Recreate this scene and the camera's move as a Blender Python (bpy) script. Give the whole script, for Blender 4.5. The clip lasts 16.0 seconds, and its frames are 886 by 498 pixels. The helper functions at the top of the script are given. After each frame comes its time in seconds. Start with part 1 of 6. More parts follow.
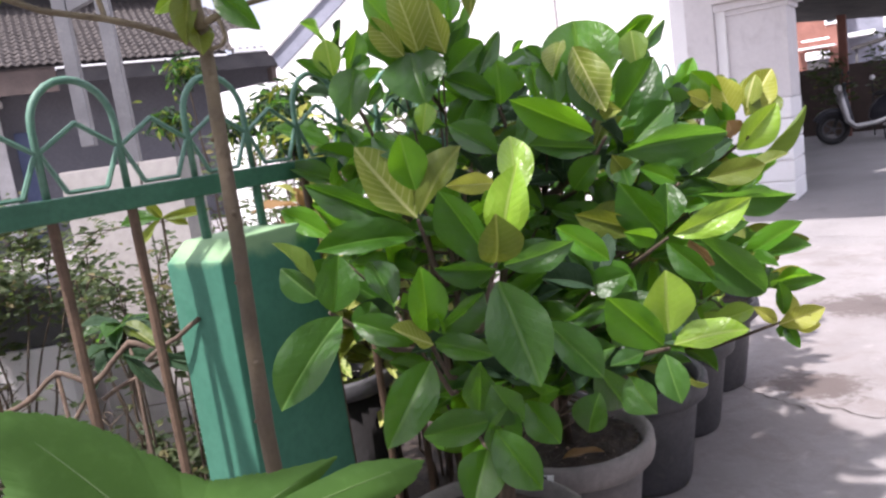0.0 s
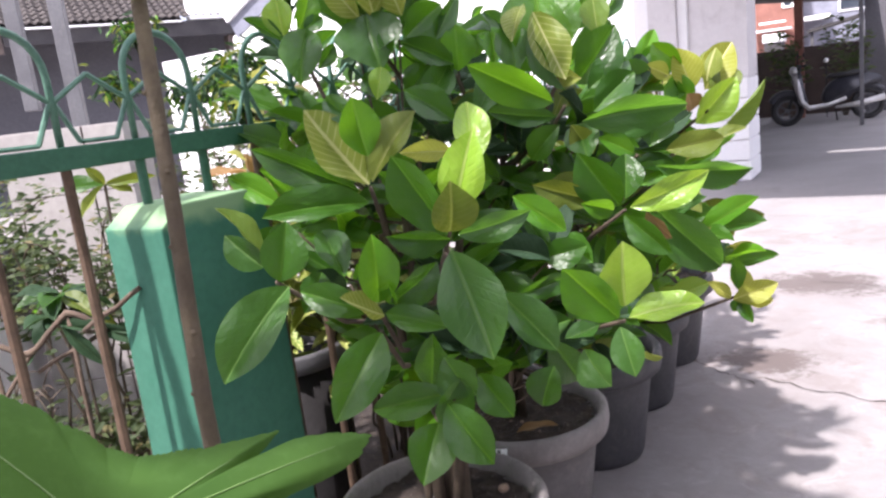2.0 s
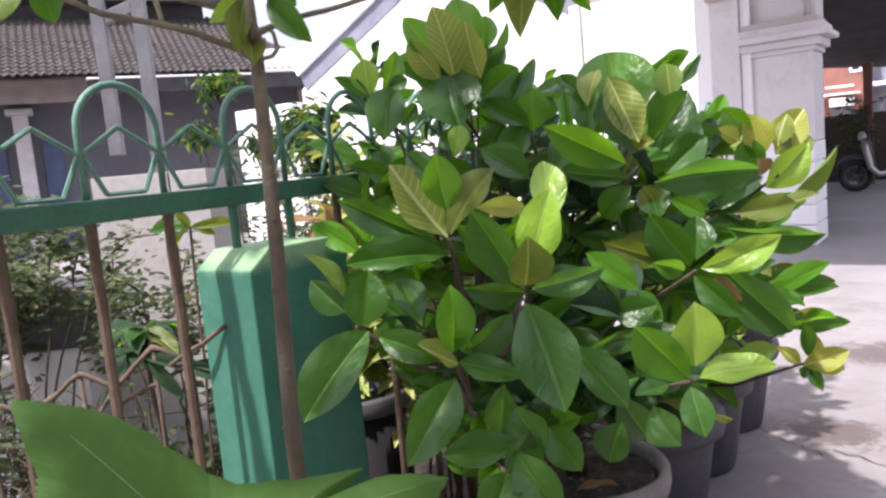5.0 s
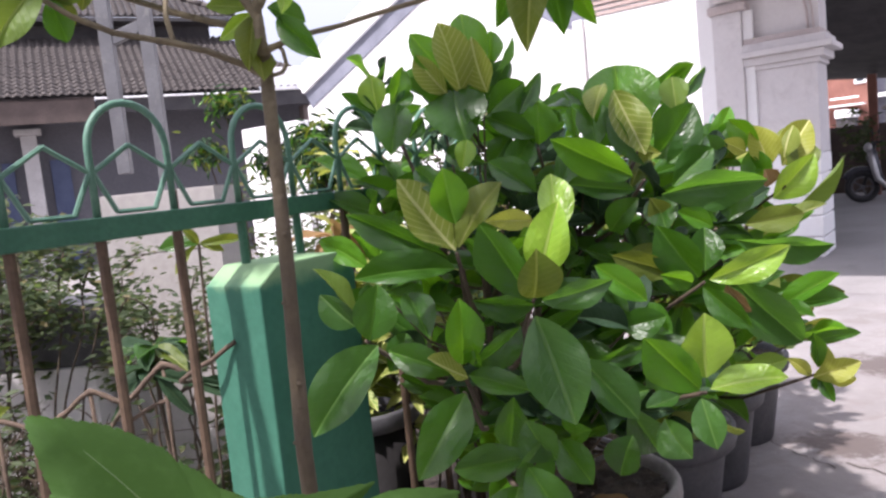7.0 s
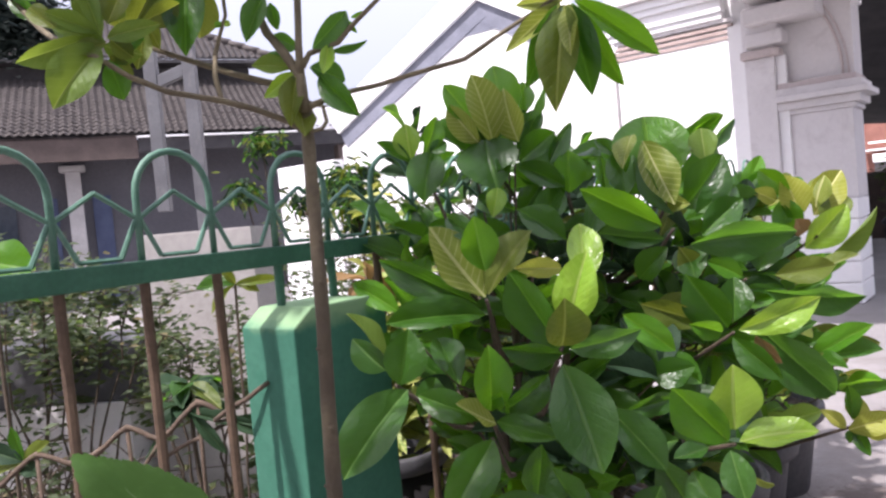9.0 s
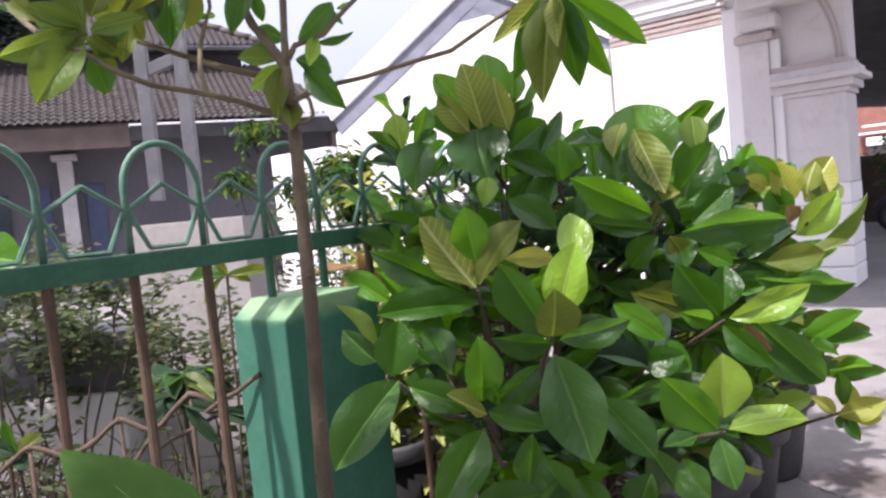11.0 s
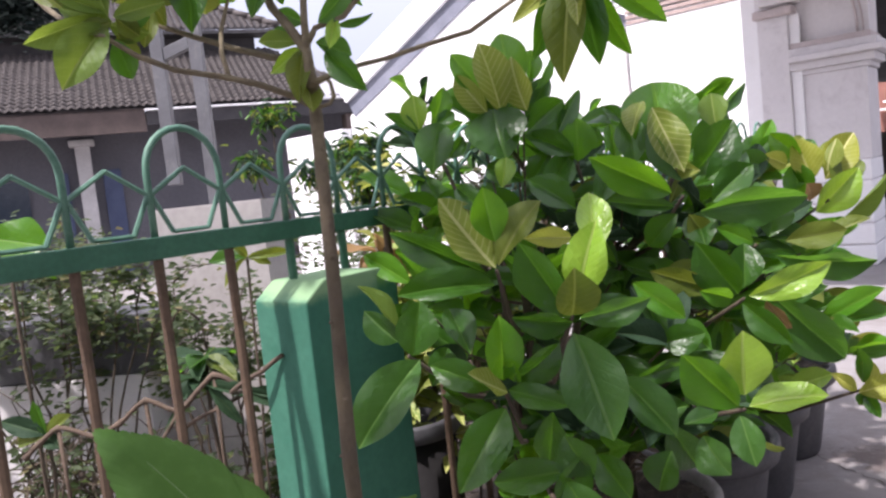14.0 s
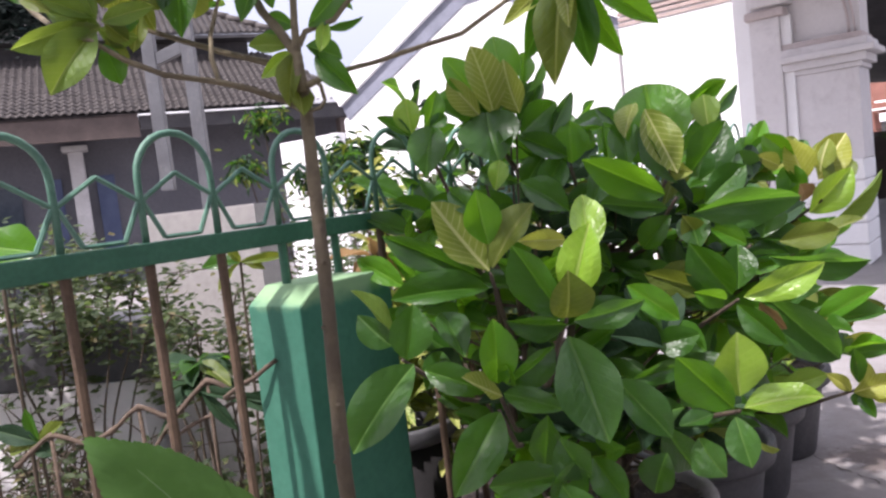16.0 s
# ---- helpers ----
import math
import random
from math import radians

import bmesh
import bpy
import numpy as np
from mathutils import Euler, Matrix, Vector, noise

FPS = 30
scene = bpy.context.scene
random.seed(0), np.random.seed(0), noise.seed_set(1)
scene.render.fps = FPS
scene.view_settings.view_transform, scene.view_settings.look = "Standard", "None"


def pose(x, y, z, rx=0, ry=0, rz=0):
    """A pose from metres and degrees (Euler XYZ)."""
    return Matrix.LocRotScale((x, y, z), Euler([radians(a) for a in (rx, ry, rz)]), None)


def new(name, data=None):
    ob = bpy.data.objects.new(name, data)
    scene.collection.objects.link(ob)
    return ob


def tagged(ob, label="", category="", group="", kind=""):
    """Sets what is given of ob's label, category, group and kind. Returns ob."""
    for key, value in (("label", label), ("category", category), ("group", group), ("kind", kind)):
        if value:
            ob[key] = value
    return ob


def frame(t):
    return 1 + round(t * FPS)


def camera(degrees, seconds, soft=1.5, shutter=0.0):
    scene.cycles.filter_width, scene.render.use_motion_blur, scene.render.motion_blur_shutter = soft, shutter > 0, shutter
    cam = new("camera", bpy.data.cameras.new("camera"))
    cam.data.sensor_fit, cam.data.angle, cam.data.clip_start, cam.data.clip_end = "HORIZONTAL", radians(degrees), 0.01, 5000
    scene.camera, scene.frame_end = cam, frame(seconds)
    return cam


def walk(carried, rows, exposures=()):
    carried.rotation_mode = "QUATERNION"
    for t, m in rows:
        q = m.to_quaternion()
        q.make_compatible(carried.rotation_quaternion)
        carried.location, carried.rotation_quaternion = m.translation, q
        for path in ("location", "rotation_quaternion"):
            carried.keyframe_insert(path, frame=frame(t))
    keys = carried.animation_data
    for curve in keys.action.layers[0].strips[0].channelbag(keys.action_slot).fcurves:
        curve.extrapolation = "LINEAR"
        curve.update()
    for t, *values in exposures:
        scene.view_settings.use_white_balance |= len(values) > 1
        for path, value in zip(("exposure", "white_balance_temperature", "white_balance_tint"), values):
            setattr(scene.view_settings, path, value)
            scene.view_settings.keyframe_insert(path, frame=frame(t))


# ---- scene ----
EXPOSURES = [(0.0, 1.62, 6150, 22), (1.0, 1.77, 6150, 22), (2.0, 1.86, 6150, 22), (2.6, 1.79, 6150, 22), (4.2, 1.60, 6150, 22), (6.4, 1.51, 6150, 22), (8.0, 1.40, 6150, 22), (16.0, 1.36, 6150, 22)]
SOFT = 2.5
SUN, SKY = 3.3, 0.125
cam = camera(61.58, 16.0, soft=SOFT)
# seconds, eye x y z, yaw, pitch, roll
PATH = [
    (0.0, 1.1682, 0.0116, 1.2097, 33.766, -9.149, 8.013),
    (0.5, 1.1654, 0.0390, 1.1996, 32.157, -10.490, 9.390),
    (1.0, 1.1671, 0.0694, 1.1834, 29.831, -12.280, 10.103),
    (1.5, 1.1585, 0.0794, 1.1792, 30.612, -13.063, 9.727),
    (2.0, 1.1553, 0.0478, 1.1907, 30.828, -11.396, 6.826),
    (2.5, 1.1644, 0.0062, 1.2011, 31.528, -9.824, 6.061),
    (3.0, 1.1508, -0.0037, 1.2090, 34.336, -7.728, 5.102),
    (3.5, 1.1512, -0.0149, 1.2109, 35.886, -7.136, 5.012),
    (4.0, 1.1509, -0.0085, 1.2079, 35.277, -7.324, 5.319),
    (6.5, 1.1491, -0.0143, 1.1977, 35.399, -6.001, 5.137),
    (7.0, 1.1489, -0.0155, 1.1991, 35.677, -5.660, 5.825),
    (7.5, 1.1553, -0.0212, 1.2065, 36.673, -4.645, 5.728),
    (8.0, 1.1611, -0.0298, 1.2034, 36.584, -5.265, 6.213),
    (8.5, 1.1632, -0.0299, 1.2057, 37.260, -3.861, 5.207),
    (9.0, 1.1676, -0.0371, 1.2153, 38.129, -2.451, 5.138),
    (11.5, 1.1743, -0.0291, 1.2231, 37.710, -3.903, 5.649),
    (12.0, 1.1753, -0.0300, 1.2243, 38.094, -4.116, 5.915),
    (12.5, 1.1753, -0.0263, 1.2206, 37.510, -4.428, 6.116),
    (13.0, 1.1680, -0.0225, 1.2195, 37.735, -4.802, 6.336),
    (13.5, 1.1738, -0.0358, 1.2206, 38.526, -4.640, 6.176),
    (14.0, 1.1722, -0.0406, 1.2221, 38.859, -4.864, 6.145),
    (14.5, 1.1701, -0.0412, 1.2315, 39.375, -3.526, 6.162),
    (15.0, 1.1670, -0.0433, 1.2283, 39.384, -3.983, 5.961),
    (15.5, 1.1700, -0.0365, 1.2271, 38.845, -4.372, 6.450),
    (16.0, 1.1718, -0.0351, 1.2220, 38.449, -4.672, 6.565),
]
walk(cam, [(t, pose(x, y, z, 90 + pitch, roll, yaw)) for t, x, y, z, yaw, pitch, roll in PATH], EXPOSURES)

# ---- light ----
SUN_TO = Vector((0.135, 0.55, -1.0)).normalized()     # the way the sunlight goes
elev = math.asin(-SUN_TO.z)
sun_az = math.atan2(-SUN_TO.x, -SUN_TO.y)            # compass angle of the sun, from +y towards +x
world = bpy.data.worlds.new("sky")
scene.world = world
world.use_nodes = True
wn = world.node_tree
wn.nodes.clear()
sky = wn.nodes.new("ShaderNodeTexSky")
sky.sky_type, sky.sun_disc, sky.sun_elevation, sky.sun_rotation = "NISHITA", False, elev, sun_az
sky.air_density, sky.dust_density, sky.ozone_density = 1.0, 4.0, 1.0
bg = wn.nodes.new("ShaderNodeBackground")
bg.inputs["Strength"].default_value = SKY
wout = wn.nodes.new("ShaderNodeOutputWorld")
veil = wn.nodes.new("ShaderNodeMix")                # thin high cloud over the whole sky
veil.data_type = "RGBA"
veil.inputs[0].default_value = 0.75
way_up = wn.nodes.new("ShaderNodeSeparateXYZ")      # cloud is brighter overhead than near the horizon
wn.links.new(wn.nodes.new("ShaderNodeTexCoord").outputs["Generated"], way_up.inputs[0])
lift = wn.nodes.new("ShaderNodeValToRGB")
lift.color_ramp.elements[0].position, lift.color_ramp.elements[0].color = 0.0, (0.20, 0.20, 0.22, 1)
lift.color_ramp.elements[1].position, lift.color_ramp.elements[1].color = 1.0, (0.80, 0.80, 0.84, 1)
wn.links.new(way_up.outputs[2], lift.inputs[0])
cloud = wn.nodes.new("ShaderNodeVectorMath")
cloud.operation = "SCALE"
cloud.inputs["Scale"].default_value = 9.0
wn.links.new(lift.outputs[0], cloud.inputs[0])
wn.links.new(cloud.outputs[0], veil.inputs[7])
wn.links.new(sky.outputs[0], veil.inputs[6])
wn.links.new(veil.outputs[2], bg.inputs[0])
wn.links.new(bg.outputs[0], wout.inputs[0])
sun = new("sun", bpy.data.lights.new("sun", "SUN"))
sun.data.energy, sun.data.angle, sun.data.color = SUN, radians(1.8), (1.0, 0.95, 0.87)
sun.rotation_mode = "QUATERNION"
sun.rotation_quaternion = SUN_TO.to_track_quat("-Z", "Y")

# ---- materials ----
class Nodes:
    """A small builder of node trees."""

    def __init__(self, name):
        self.mat = bpy.data.materials.new(name)
        self.mat.use_nodes = True
        self.t = self.mat.node_tree
        self.bsdf = self.t.nodes["Principled BSDF"]
        self.out = self.t.nodes["Material Output"]
        self.coord = self.t.nodes.new("ShaderNodeTexCoord")

    def link(self, a, b):
        self.t.links.new(a, b)

    def put(self, socket, v):
        if hasattr(v, "is_linked"):
            self.link(v, socket)
        elif isinstance(v, (tuple, list)):
            socket.default_value = (*v, 1.0) if len(v) == 3 and len(socket.default_value) == 4 else v
        else:
            socket.default_value = v

    def noise(self, scale, detail=6.0, rough=0.6, space="Object", distort=0.0):
        n = self.t.nodes.new("ShaderNodeTexNoise")
        n.inputs["Scale"].default_value, n.inputs["Detail"].default_value = scale, detail
        n.inputs["Roughness"].default_value, n.inputs["Distortion"].default_value = rough, distort
        self.link(self.coord.outputs[space], n.inputs["Vector"])
        return n.outputs["Fac"]

    def ramp(self, fac, stops):
        r = self.t.nodes.new("ShaderNodeValToRGB")
        e = r.color_ramp.elements
        while len(e) < len(stops):
            e.new(0.5)
        for el, (p, c) in zip(e, stops):
            el.position, el.color = p, (c, c, c, 1) if not isinstance(c, tuple) else (*c, 1)
        self.put(r.inputs[0], fac)
        return r.outputs[0]

    def math(self, op, a, b=0.0, clamp=False):
        m = self.t.nodes.new("ShaderNodeMath")
        m.operation, m.use_clamp = op, clamp
        self.put(m.inputs[0], a)
        self.put(m.inputs[1], b)
        return m.outputs[0]

    def mix(self, fac, a, b, mode="MIX"):
        m = self.t.nodes.new("ShaderNodeMix")
        m.data_type, m.blend_type = "RGBA", mode
        self.put(m.inputs[0], fac)
        self.put(m.inputs[6], a)
        self.put(m.inputs[7], b)
        return m.outputs[2]

    def xyz(self, space="Object"):
        s = self.t.nodes.new("ShaderNodeSeparateXYZ")
        self.link(self.coord.outputs[space], s.inputs[0])
        return s.outputs

    def random(self):
        return self.t.nodes.new("ShaderNodeObjectInfo").outputs["Random"]

    def island(self):
        return self.t.nodes.new("ShaderNodeNewGeometry").outputs["Random Per Island"]

    def bump(self, height, strength=0.3, distance=0.01):
        b = self.t.nodes.new("ShaderNodeBump")
        b.inputs["Strength"].default_value, b.inputs["Distance"].default_value = strength, distance
        self.put(b.inputs["Height"], height)
        self.link(b.outputs[0], self.bsdf.inputs["Normal"])
        return b.outputs[0]

    def set(self, color=None, rough=None, metal=None, spec=None):
        for key, v in (("Base Color", color), ("Roughness", rough), ("Metallic", metal), ("Specular IOR Level", spec)):
            if v is not None:
                self.put(self.bsdf.inputs[key], v)
        return self.mat


def two_scale(name, a, b, big=1.5, small=30.0, rough=0.7, bump=0.2, dist=0.004, stain=None, metal=0.0, lo=0.35, hi=0.65, grain=0.5):
    """A surface whose colour wanders between a and b, with fine grain and optional stains."""
    n = Nodes(name)
    c = n.mix(n.ramp(n.noise(big, 5), [(lo, 0.0), (hi, 1.0)]), a, b)
    c = n.mix(n.ramp(n.noise(small, 4), [(0.35, 0.0), (0.75, grain)]), c, tuple(0.7 * v for v in a))
    if stain:
        c = n.mix(n.ramp(n.noise(big * 2.3, 8, 0.7, distort=0.6), [(0.55, 0.0), (0.72, 0.8)]), c, stain)
    n.bump(n.noise(small * 1.7, 5), bump, dist)
    return n.set(c, n.math("ADD", n.math("MULTIPLY", n.noise(small, 3), 0.2), rough - 0.1), metal)


def leaf_material(name, deep, light, vein, glow, thin=0.40, rough=0.44, veins=9.0, vein_show=0.12, gloss=0.3):
    """A glossy leaf: pale midrib, side veins, blotches, light let through."""
    n = Nodes(name)
    x, y, z = n.xyz()
    ax = n.math("ABSOLUTE", x)
    mid = n.ramp(ax, [(0.012, 1.0), (0.034, 0.0)])
    wave = n.math("FRACT", n.math("MULTIPLY", n.math("SUBTRACT", y, n.math("MULTIPLY", ax, 0.55)), veins))
    side = n.ramp(n.math("ABSOLUTE", n.math("SUBTRACT", wave, 0.5)), [(0.0, 1.0), (0.13, 0.0)])
    r = n.random()
    base = n.mix(n.math("MULTIPLY", r, 0.9), deep, light)
    base = n.mix(n.ramp(n.noise(3.0, 4), [(0.4, 0.0), (0.7, 0.45)]), base, light)
    base = n.mix(n.ramp(n.noise(14.0, 4), [(0.62, 0.0), (0.75, 0.25)]), base, tuple(0.5 * v for v in deep))
    base = n.mix(n.math("MULTIPLY", side, vein_show), base, vein)
    base = n.mix(n.math("MULTIPLY", mid, min(1.0, 0.3 + vein_show * 3)), base, vein)
    n.bump(n.math("ADD", n.math("MULTIPLY", n.math("MAXIMUM", n.math("MULTIPLY", side, 0.12 if vein_show < 0.1 else 0.6), mid), -0.35), n.noise(2.6, 3)), 0.20, 0.05)
    n.set(base, n.math("ADD", n.math("MULTIPLY", n.noise(9.0, 3), 0.25), rough - 0.1), 0.0, gloss)
    tr = n.t.nodes.new("ShaderNodeBsdfTranslucent")
    n.put(tr.inputs[0], n.mix(0.5, base, glow))
    ms = n.t.nodes.new("ShaderNodeMixShader")
    ms.inputs[0].default_value = thin
    n.link(n.bsdf.outputs[0], ms.inputs[1])
    n.link(tr.outputs[0], ms.inputs[2])
    n.link(ms.outputs[0], n.out.inputs["Surface"])
    return n.mat


# some tones hold light: b sunlit leaves, s sky sheen, d and k shade
LEAF = {
    "d": leaf_material("leaf_dark", (0.017, 0.058, 0.007), (0.036, 0.108, 0.011), (0.13, 0.26, 0.05), (0.20, 0.50, 0.01), 0.42, 0.32, 9.0, 0.05, 0.5),
    "s": leaf_material("leaf_sheen", (0.024, 0.078, 0.014), (0.046, 0.122, 0.022), (0.19, 0.32, 0.10), (0.20, 0.46, 0.02), 0.40, 0.34, 9.0, 0.05, 0.5),
    "m": leaf_material("leaf_green", (0.040, 0.142, 0.007), (0.080, 0.225, 0.012), (0.22, 0.38, 0.06), (0.32, 0.66, 0.01), 0.48, 0.32, 9.0, 0.05, 0.5),
    "b": leaf_material("leaf_bright", (0.161, 0.310, 0.023), (0.268, 0.430, 0.041), (0.45, 0.56, 0.15), (0.45, 0.64, 0.03), 0.38, 0.30, 9.0, 0.14, 0.55),
    "y": leaf_material("leaf_yellow", (0.115, 0.165, 0.022), (0.215, 0.255, 0.045), (0.50, 0.50, 0.22), (0.46, 0.52, 0.05), 0.42, 0.46, 10, 0.55),
    "g": leaf_material("leaf_pale_yellow", (0.25, 0.28, 0.035), (0.38, 0.39, 0.065), (0.60, 0.58, 0.22), (0.66, 0.68, 0.08), 0.45, 0.42, 10, 0.4),
    "k": leaf_material("leaf_deep_green", (0.019, 0.042, 0.022), (0.034, 0.066, 0.032), (0.07, 0.11, 0.05), (0.05, 0.10, 0.02), 0.2, 0.6, 9.0, 0.12, 0.15),
    "t": leaf_material("leaf_tree_olive", (0.070, 0.135, 0.018), (0.120, 0.195, 0.030), (0.34, 0.40, 0.14), (0.36, 0.46, 0.04), 0.42, 0.5, 8, 0.10),
    "o": leaf_material("leaf_olive", (0.062, 0.102, 0.012), (0.115, 0.150, 0.022), (0.29, 0.31, 0.10), (0.36, 0.40, 0.03), 0.38, 0.4),
    "n": leaf_material("leaf_brown", (0.22, 0.13, 0.05), (0.34, 0.21, 0.10), (0.38, 0.27, 0.14), (0.42, 0.23, 0.08), 0.3, 0.6),
}
M_BARK = two_scale("bark", (0.11, 0.08, 0.055), (0.18, 0.135, 0.09), 14, 90, 0.85, 0.6, 0.01, (0.07, 0.052, 0.038))


def young_bark_material():
    """Grey-brown bark below, younger tan-green bark above."""
    n = Nodes("young_tree_bark")
    old = n.mix(n.ramp(n.noise(14, 5), [(0.35, 0.0), (0.65, 1.0)]), (0.062, 0.046, 0.027), (0.106, 0.083, 0.048))
    young = n.mix(n.ramp(n.noise(18, 5), [(0.35, 0.0), (0.65, 1.0)]), (0.105, 0.083, 0.048), (0.165, 0.134, 0.078))
    x, y, z = n.xyz()
    age = n.math("ADD", z, n.math("MULTIPLY", n.math("SUBTRACT", n.noise(9, 5), 0.5), 0.35))
    c = n.mix(n.ramp(n.math("MULTIPLY", age, 0.5), [(0.60, 0.0), (0.68, 1.0)]), old, young)
    c = n.mix(n.ramp(n.noise(70, 4), [(0.5, 0.0), (0.75, 0.6)]), c, (0.07, 0.052, 0.038))
    n.bump(n.noise(120, 5), 0.6, 0.008)
    return n.set(c, 0.85)


M_YOUNGBARK = young_bark_material()
# the far crown's shade is put into this dark leaf colour
M_FARLEAF = two_scale("far_shade_foliage", (0.013, 0.028, 0.024), (0.026, 0.046, 0.038), 2, 20, 0.8, 0.1, 0.01)
M_TWIG = two_scale("twig_bark", (0.056, 0.040, 0.026), (0.095, 0.069, 0.045), 25, 120, 0.85, 0.5, 0.006)
M_VINE = two_scale("climber_bark", (0.070, 0.046, 0.031), (0.12, 0.083, 0.056), 25, 120, 0.85, 0.5, 0.006)
M_STEM = two_scale("green_stem", (0.10, 0.14, 0.04), (0.16, 0.15, 0.06), 25, 90, 0.7, 0.3, 0.004)
M_GREEN = two_scale("green_paint_metal", (0.024, 0.10, 0.056), (0.045, 0.145, 0.085), 9, 120, 0.5, 0.35, 0.003, (0.03, 0.10, 0.06))
# paler copy of the green: sun and glare on the arches, as colour
M_GREENPALE = two_scale("pale_sunlit_green_paint", (0.060, 0.155, 0.105), (0.125, 0.245, 0.178), 11, 120, 0.55, 0.35, 0.003, (0.035, 0.11, 0.07))
M_RUST = two_scale("rusty_brown_bar", (0.072, 0.044, 0.025), (0.118, 0.074, 0.044), 14, 120, 0.8, 0.5, 0.004, (0.05, 0.034, 0.022))


def post_material():
    """Green painted plaster, paler and yellower at its top, with faint streaks and chips."""
    n = Nodes("green_painted_plaster")
    c = n.mix(n.ramp(n.noise(5, 5), [(0.35, 0.0), (0.65, 1.0)]), (0.033, 0.124, 0.082), (0.049, 0.156, 0.105))
    c = n.mix(n.ramp(n.noise(11, 8, 0.7, distort=0.6), [(0.55, 0.0), (0.72, 0.7)]), c, (0.028, 0.120, 0.077))
    c = n.mix(n.ramp(n.noise(70, 4), [(0.4, 0.0), (0.75, 0.35)]), c, (0.025, 0.090, 0.062))
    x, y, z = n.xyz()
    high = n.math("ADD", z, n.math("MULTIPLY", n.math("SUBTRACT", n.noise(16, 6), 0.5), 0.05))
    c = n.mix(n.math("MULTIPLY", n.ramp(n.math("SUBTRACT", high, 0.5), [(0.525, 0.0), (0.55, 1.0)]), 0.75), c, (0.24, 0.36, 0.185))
    c = n.mix(n.ramp(n.noise(34, 5, 0.7), [(0.74, 0.0), (0.78, 0.6)]), c, (0.20, 0.27, 0.22))
    n.bump(n.math("ADD", n.noise(60, 5), n.noise(9, 4)), 0.25, 0.004)
    return n.set(c, 0.75, 0.0, 0.2)


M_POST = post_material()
M_POT = two_scale("grey_plastic_pot", (0.13, 0.122, 0.118), (0.185, 0.174, 0.168), 7, 60, 0.6, 0.25, 0.003, (0.21, 0.19, 0.175))
M_DARKPOT = two_scale("black_plastic_pot", (0.014, 0.013, 0.013), (0.026, 0.025, 0.025), 7, 60, 0.7, 0.25, 0.003)
M_DARKPOT.node_tree.nodes["Principled BSDF"].inputs["Specular IOR Level"].default_value = 0.15


def soil_material():
    """Dark crumbly potting soil with pale grit."""
    n = Nodes("potting_soil")
    c = n.mix(n.ramp(n.noise(18, 6), [(0.35, 0.0), (0.65, 1.0)]), (0.026, 0.019, 0.015), (0.075, 0.055, 0.042))
    c = n.mix(n.ramp(n.noise(95, 3, 0.7), [(0.62, 0.0), (0.70, 0.8)]), c, (0.20, 0.165, 0.13))
    c = n.mix(n.ramp(n.noise(210, 2, 0.5), [(0.70, 0.0), (0.74, 0.9)]), c, (0.48, 0.44, 0.40))
    n.bump(n.math("ADD", n.noise(60, 6), n.noise(160, 4)), 1.0, 0.02)
    return n.set(c, 0.95)


M_GRITSOIL = soil_material()
M_SOIL = two_scale("potting_soil", (0.022, 0.016, 0.012), (0.07, 0.05, 0.036), 18, 70, 0.95, 1.0, 0.03, (0.12, 0.09, 0.06))
M_WHITE = two_scale("white_wall_paint", (0.84, 0.835, 0.83), (0.88, 0.875, 0.87), 0.8, 25, 0.8, 0.12, 0.004, (0.78, 0.77, 0.76), grain=0.12)
M_CREAM = two_scale("off_white_paint", (0.66, 0.635, 0.63), (0.73, 0.705, 0.70), 1.2, 25, 0.8, 0.15, 0.004, (0.50, 0.47, 0.465), grain=0.2)
M_TRIM = two_scale("pinkish_trim_paint", (0.40, 0.31, 0.28), (0.47, 0.38, 0.345), 3, 40, 0.8, 0.25, 0.004)
M_PALETRIM = two_scale("pale_pink_trim_paint", (0.54, 0.47, 0.45), (0.61, 0.54, 0.52), 3, 40, 0.8, 0.25, 0.004)
# wall colour lowered overall to carry the house walls' shade
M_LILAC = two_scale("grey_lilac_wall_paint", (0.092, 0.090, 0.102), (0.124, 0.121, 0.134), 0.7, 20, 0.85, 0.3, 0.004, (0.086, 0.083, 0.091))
M_WOOD = two_scale("brown_weathered_board", (0.075, 0.055, 0.048), (0.115, 0.086, 0.074), 3, 50, 0.8, 0.4, 0.004)
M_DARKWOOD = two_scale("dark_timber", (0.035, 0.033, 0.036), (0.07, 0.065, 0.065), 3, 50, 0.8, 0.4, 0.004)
M_STEEL = two_scale("galvanised_grey_steel", (0.105, 0.105, 0.112), (0.15, 0.15, 0.158), 5, 80, 0.6, 0.25, 0.002, (0.19, 0.183, 0.177), 0.2)
M_SLATE = two_scale("blue_grey_roof_sheet", (0.16, 0.17, 0.21), (0.24, 0.25, 0.30), 2, 30, 0.6, 0.3, 0.004)
M_PANEL = two_scale("concrete_panel", (0.40, 0.385, 0.375), (0.50, 0.485, 0.475), 3, 40, 0.85, 0.35, 0.004, (0.38, 0.36, 0.34))
M_PALETILE = two_scale("pale_wall_tile", (0.37, 0.345, 0.33), (0.44, 0.41, 0.395), 3, 40, 0.7, 0.3, 0.003, (0.30, 0.28, 0.265))
M_BLACK = two_scale("black_rubber", (0.012, 0.012, 0.013), (0.03, 0.03, 0.03), 12, 80, 0.7, 0.3, 0.003)
M_DARKPAINT = two_scale("dark_scooter_paint", (0.02, 0.022, 0.03), (0.045, 0.045, 0.055), 10, 80, 0.3, 0.1, 0.002)
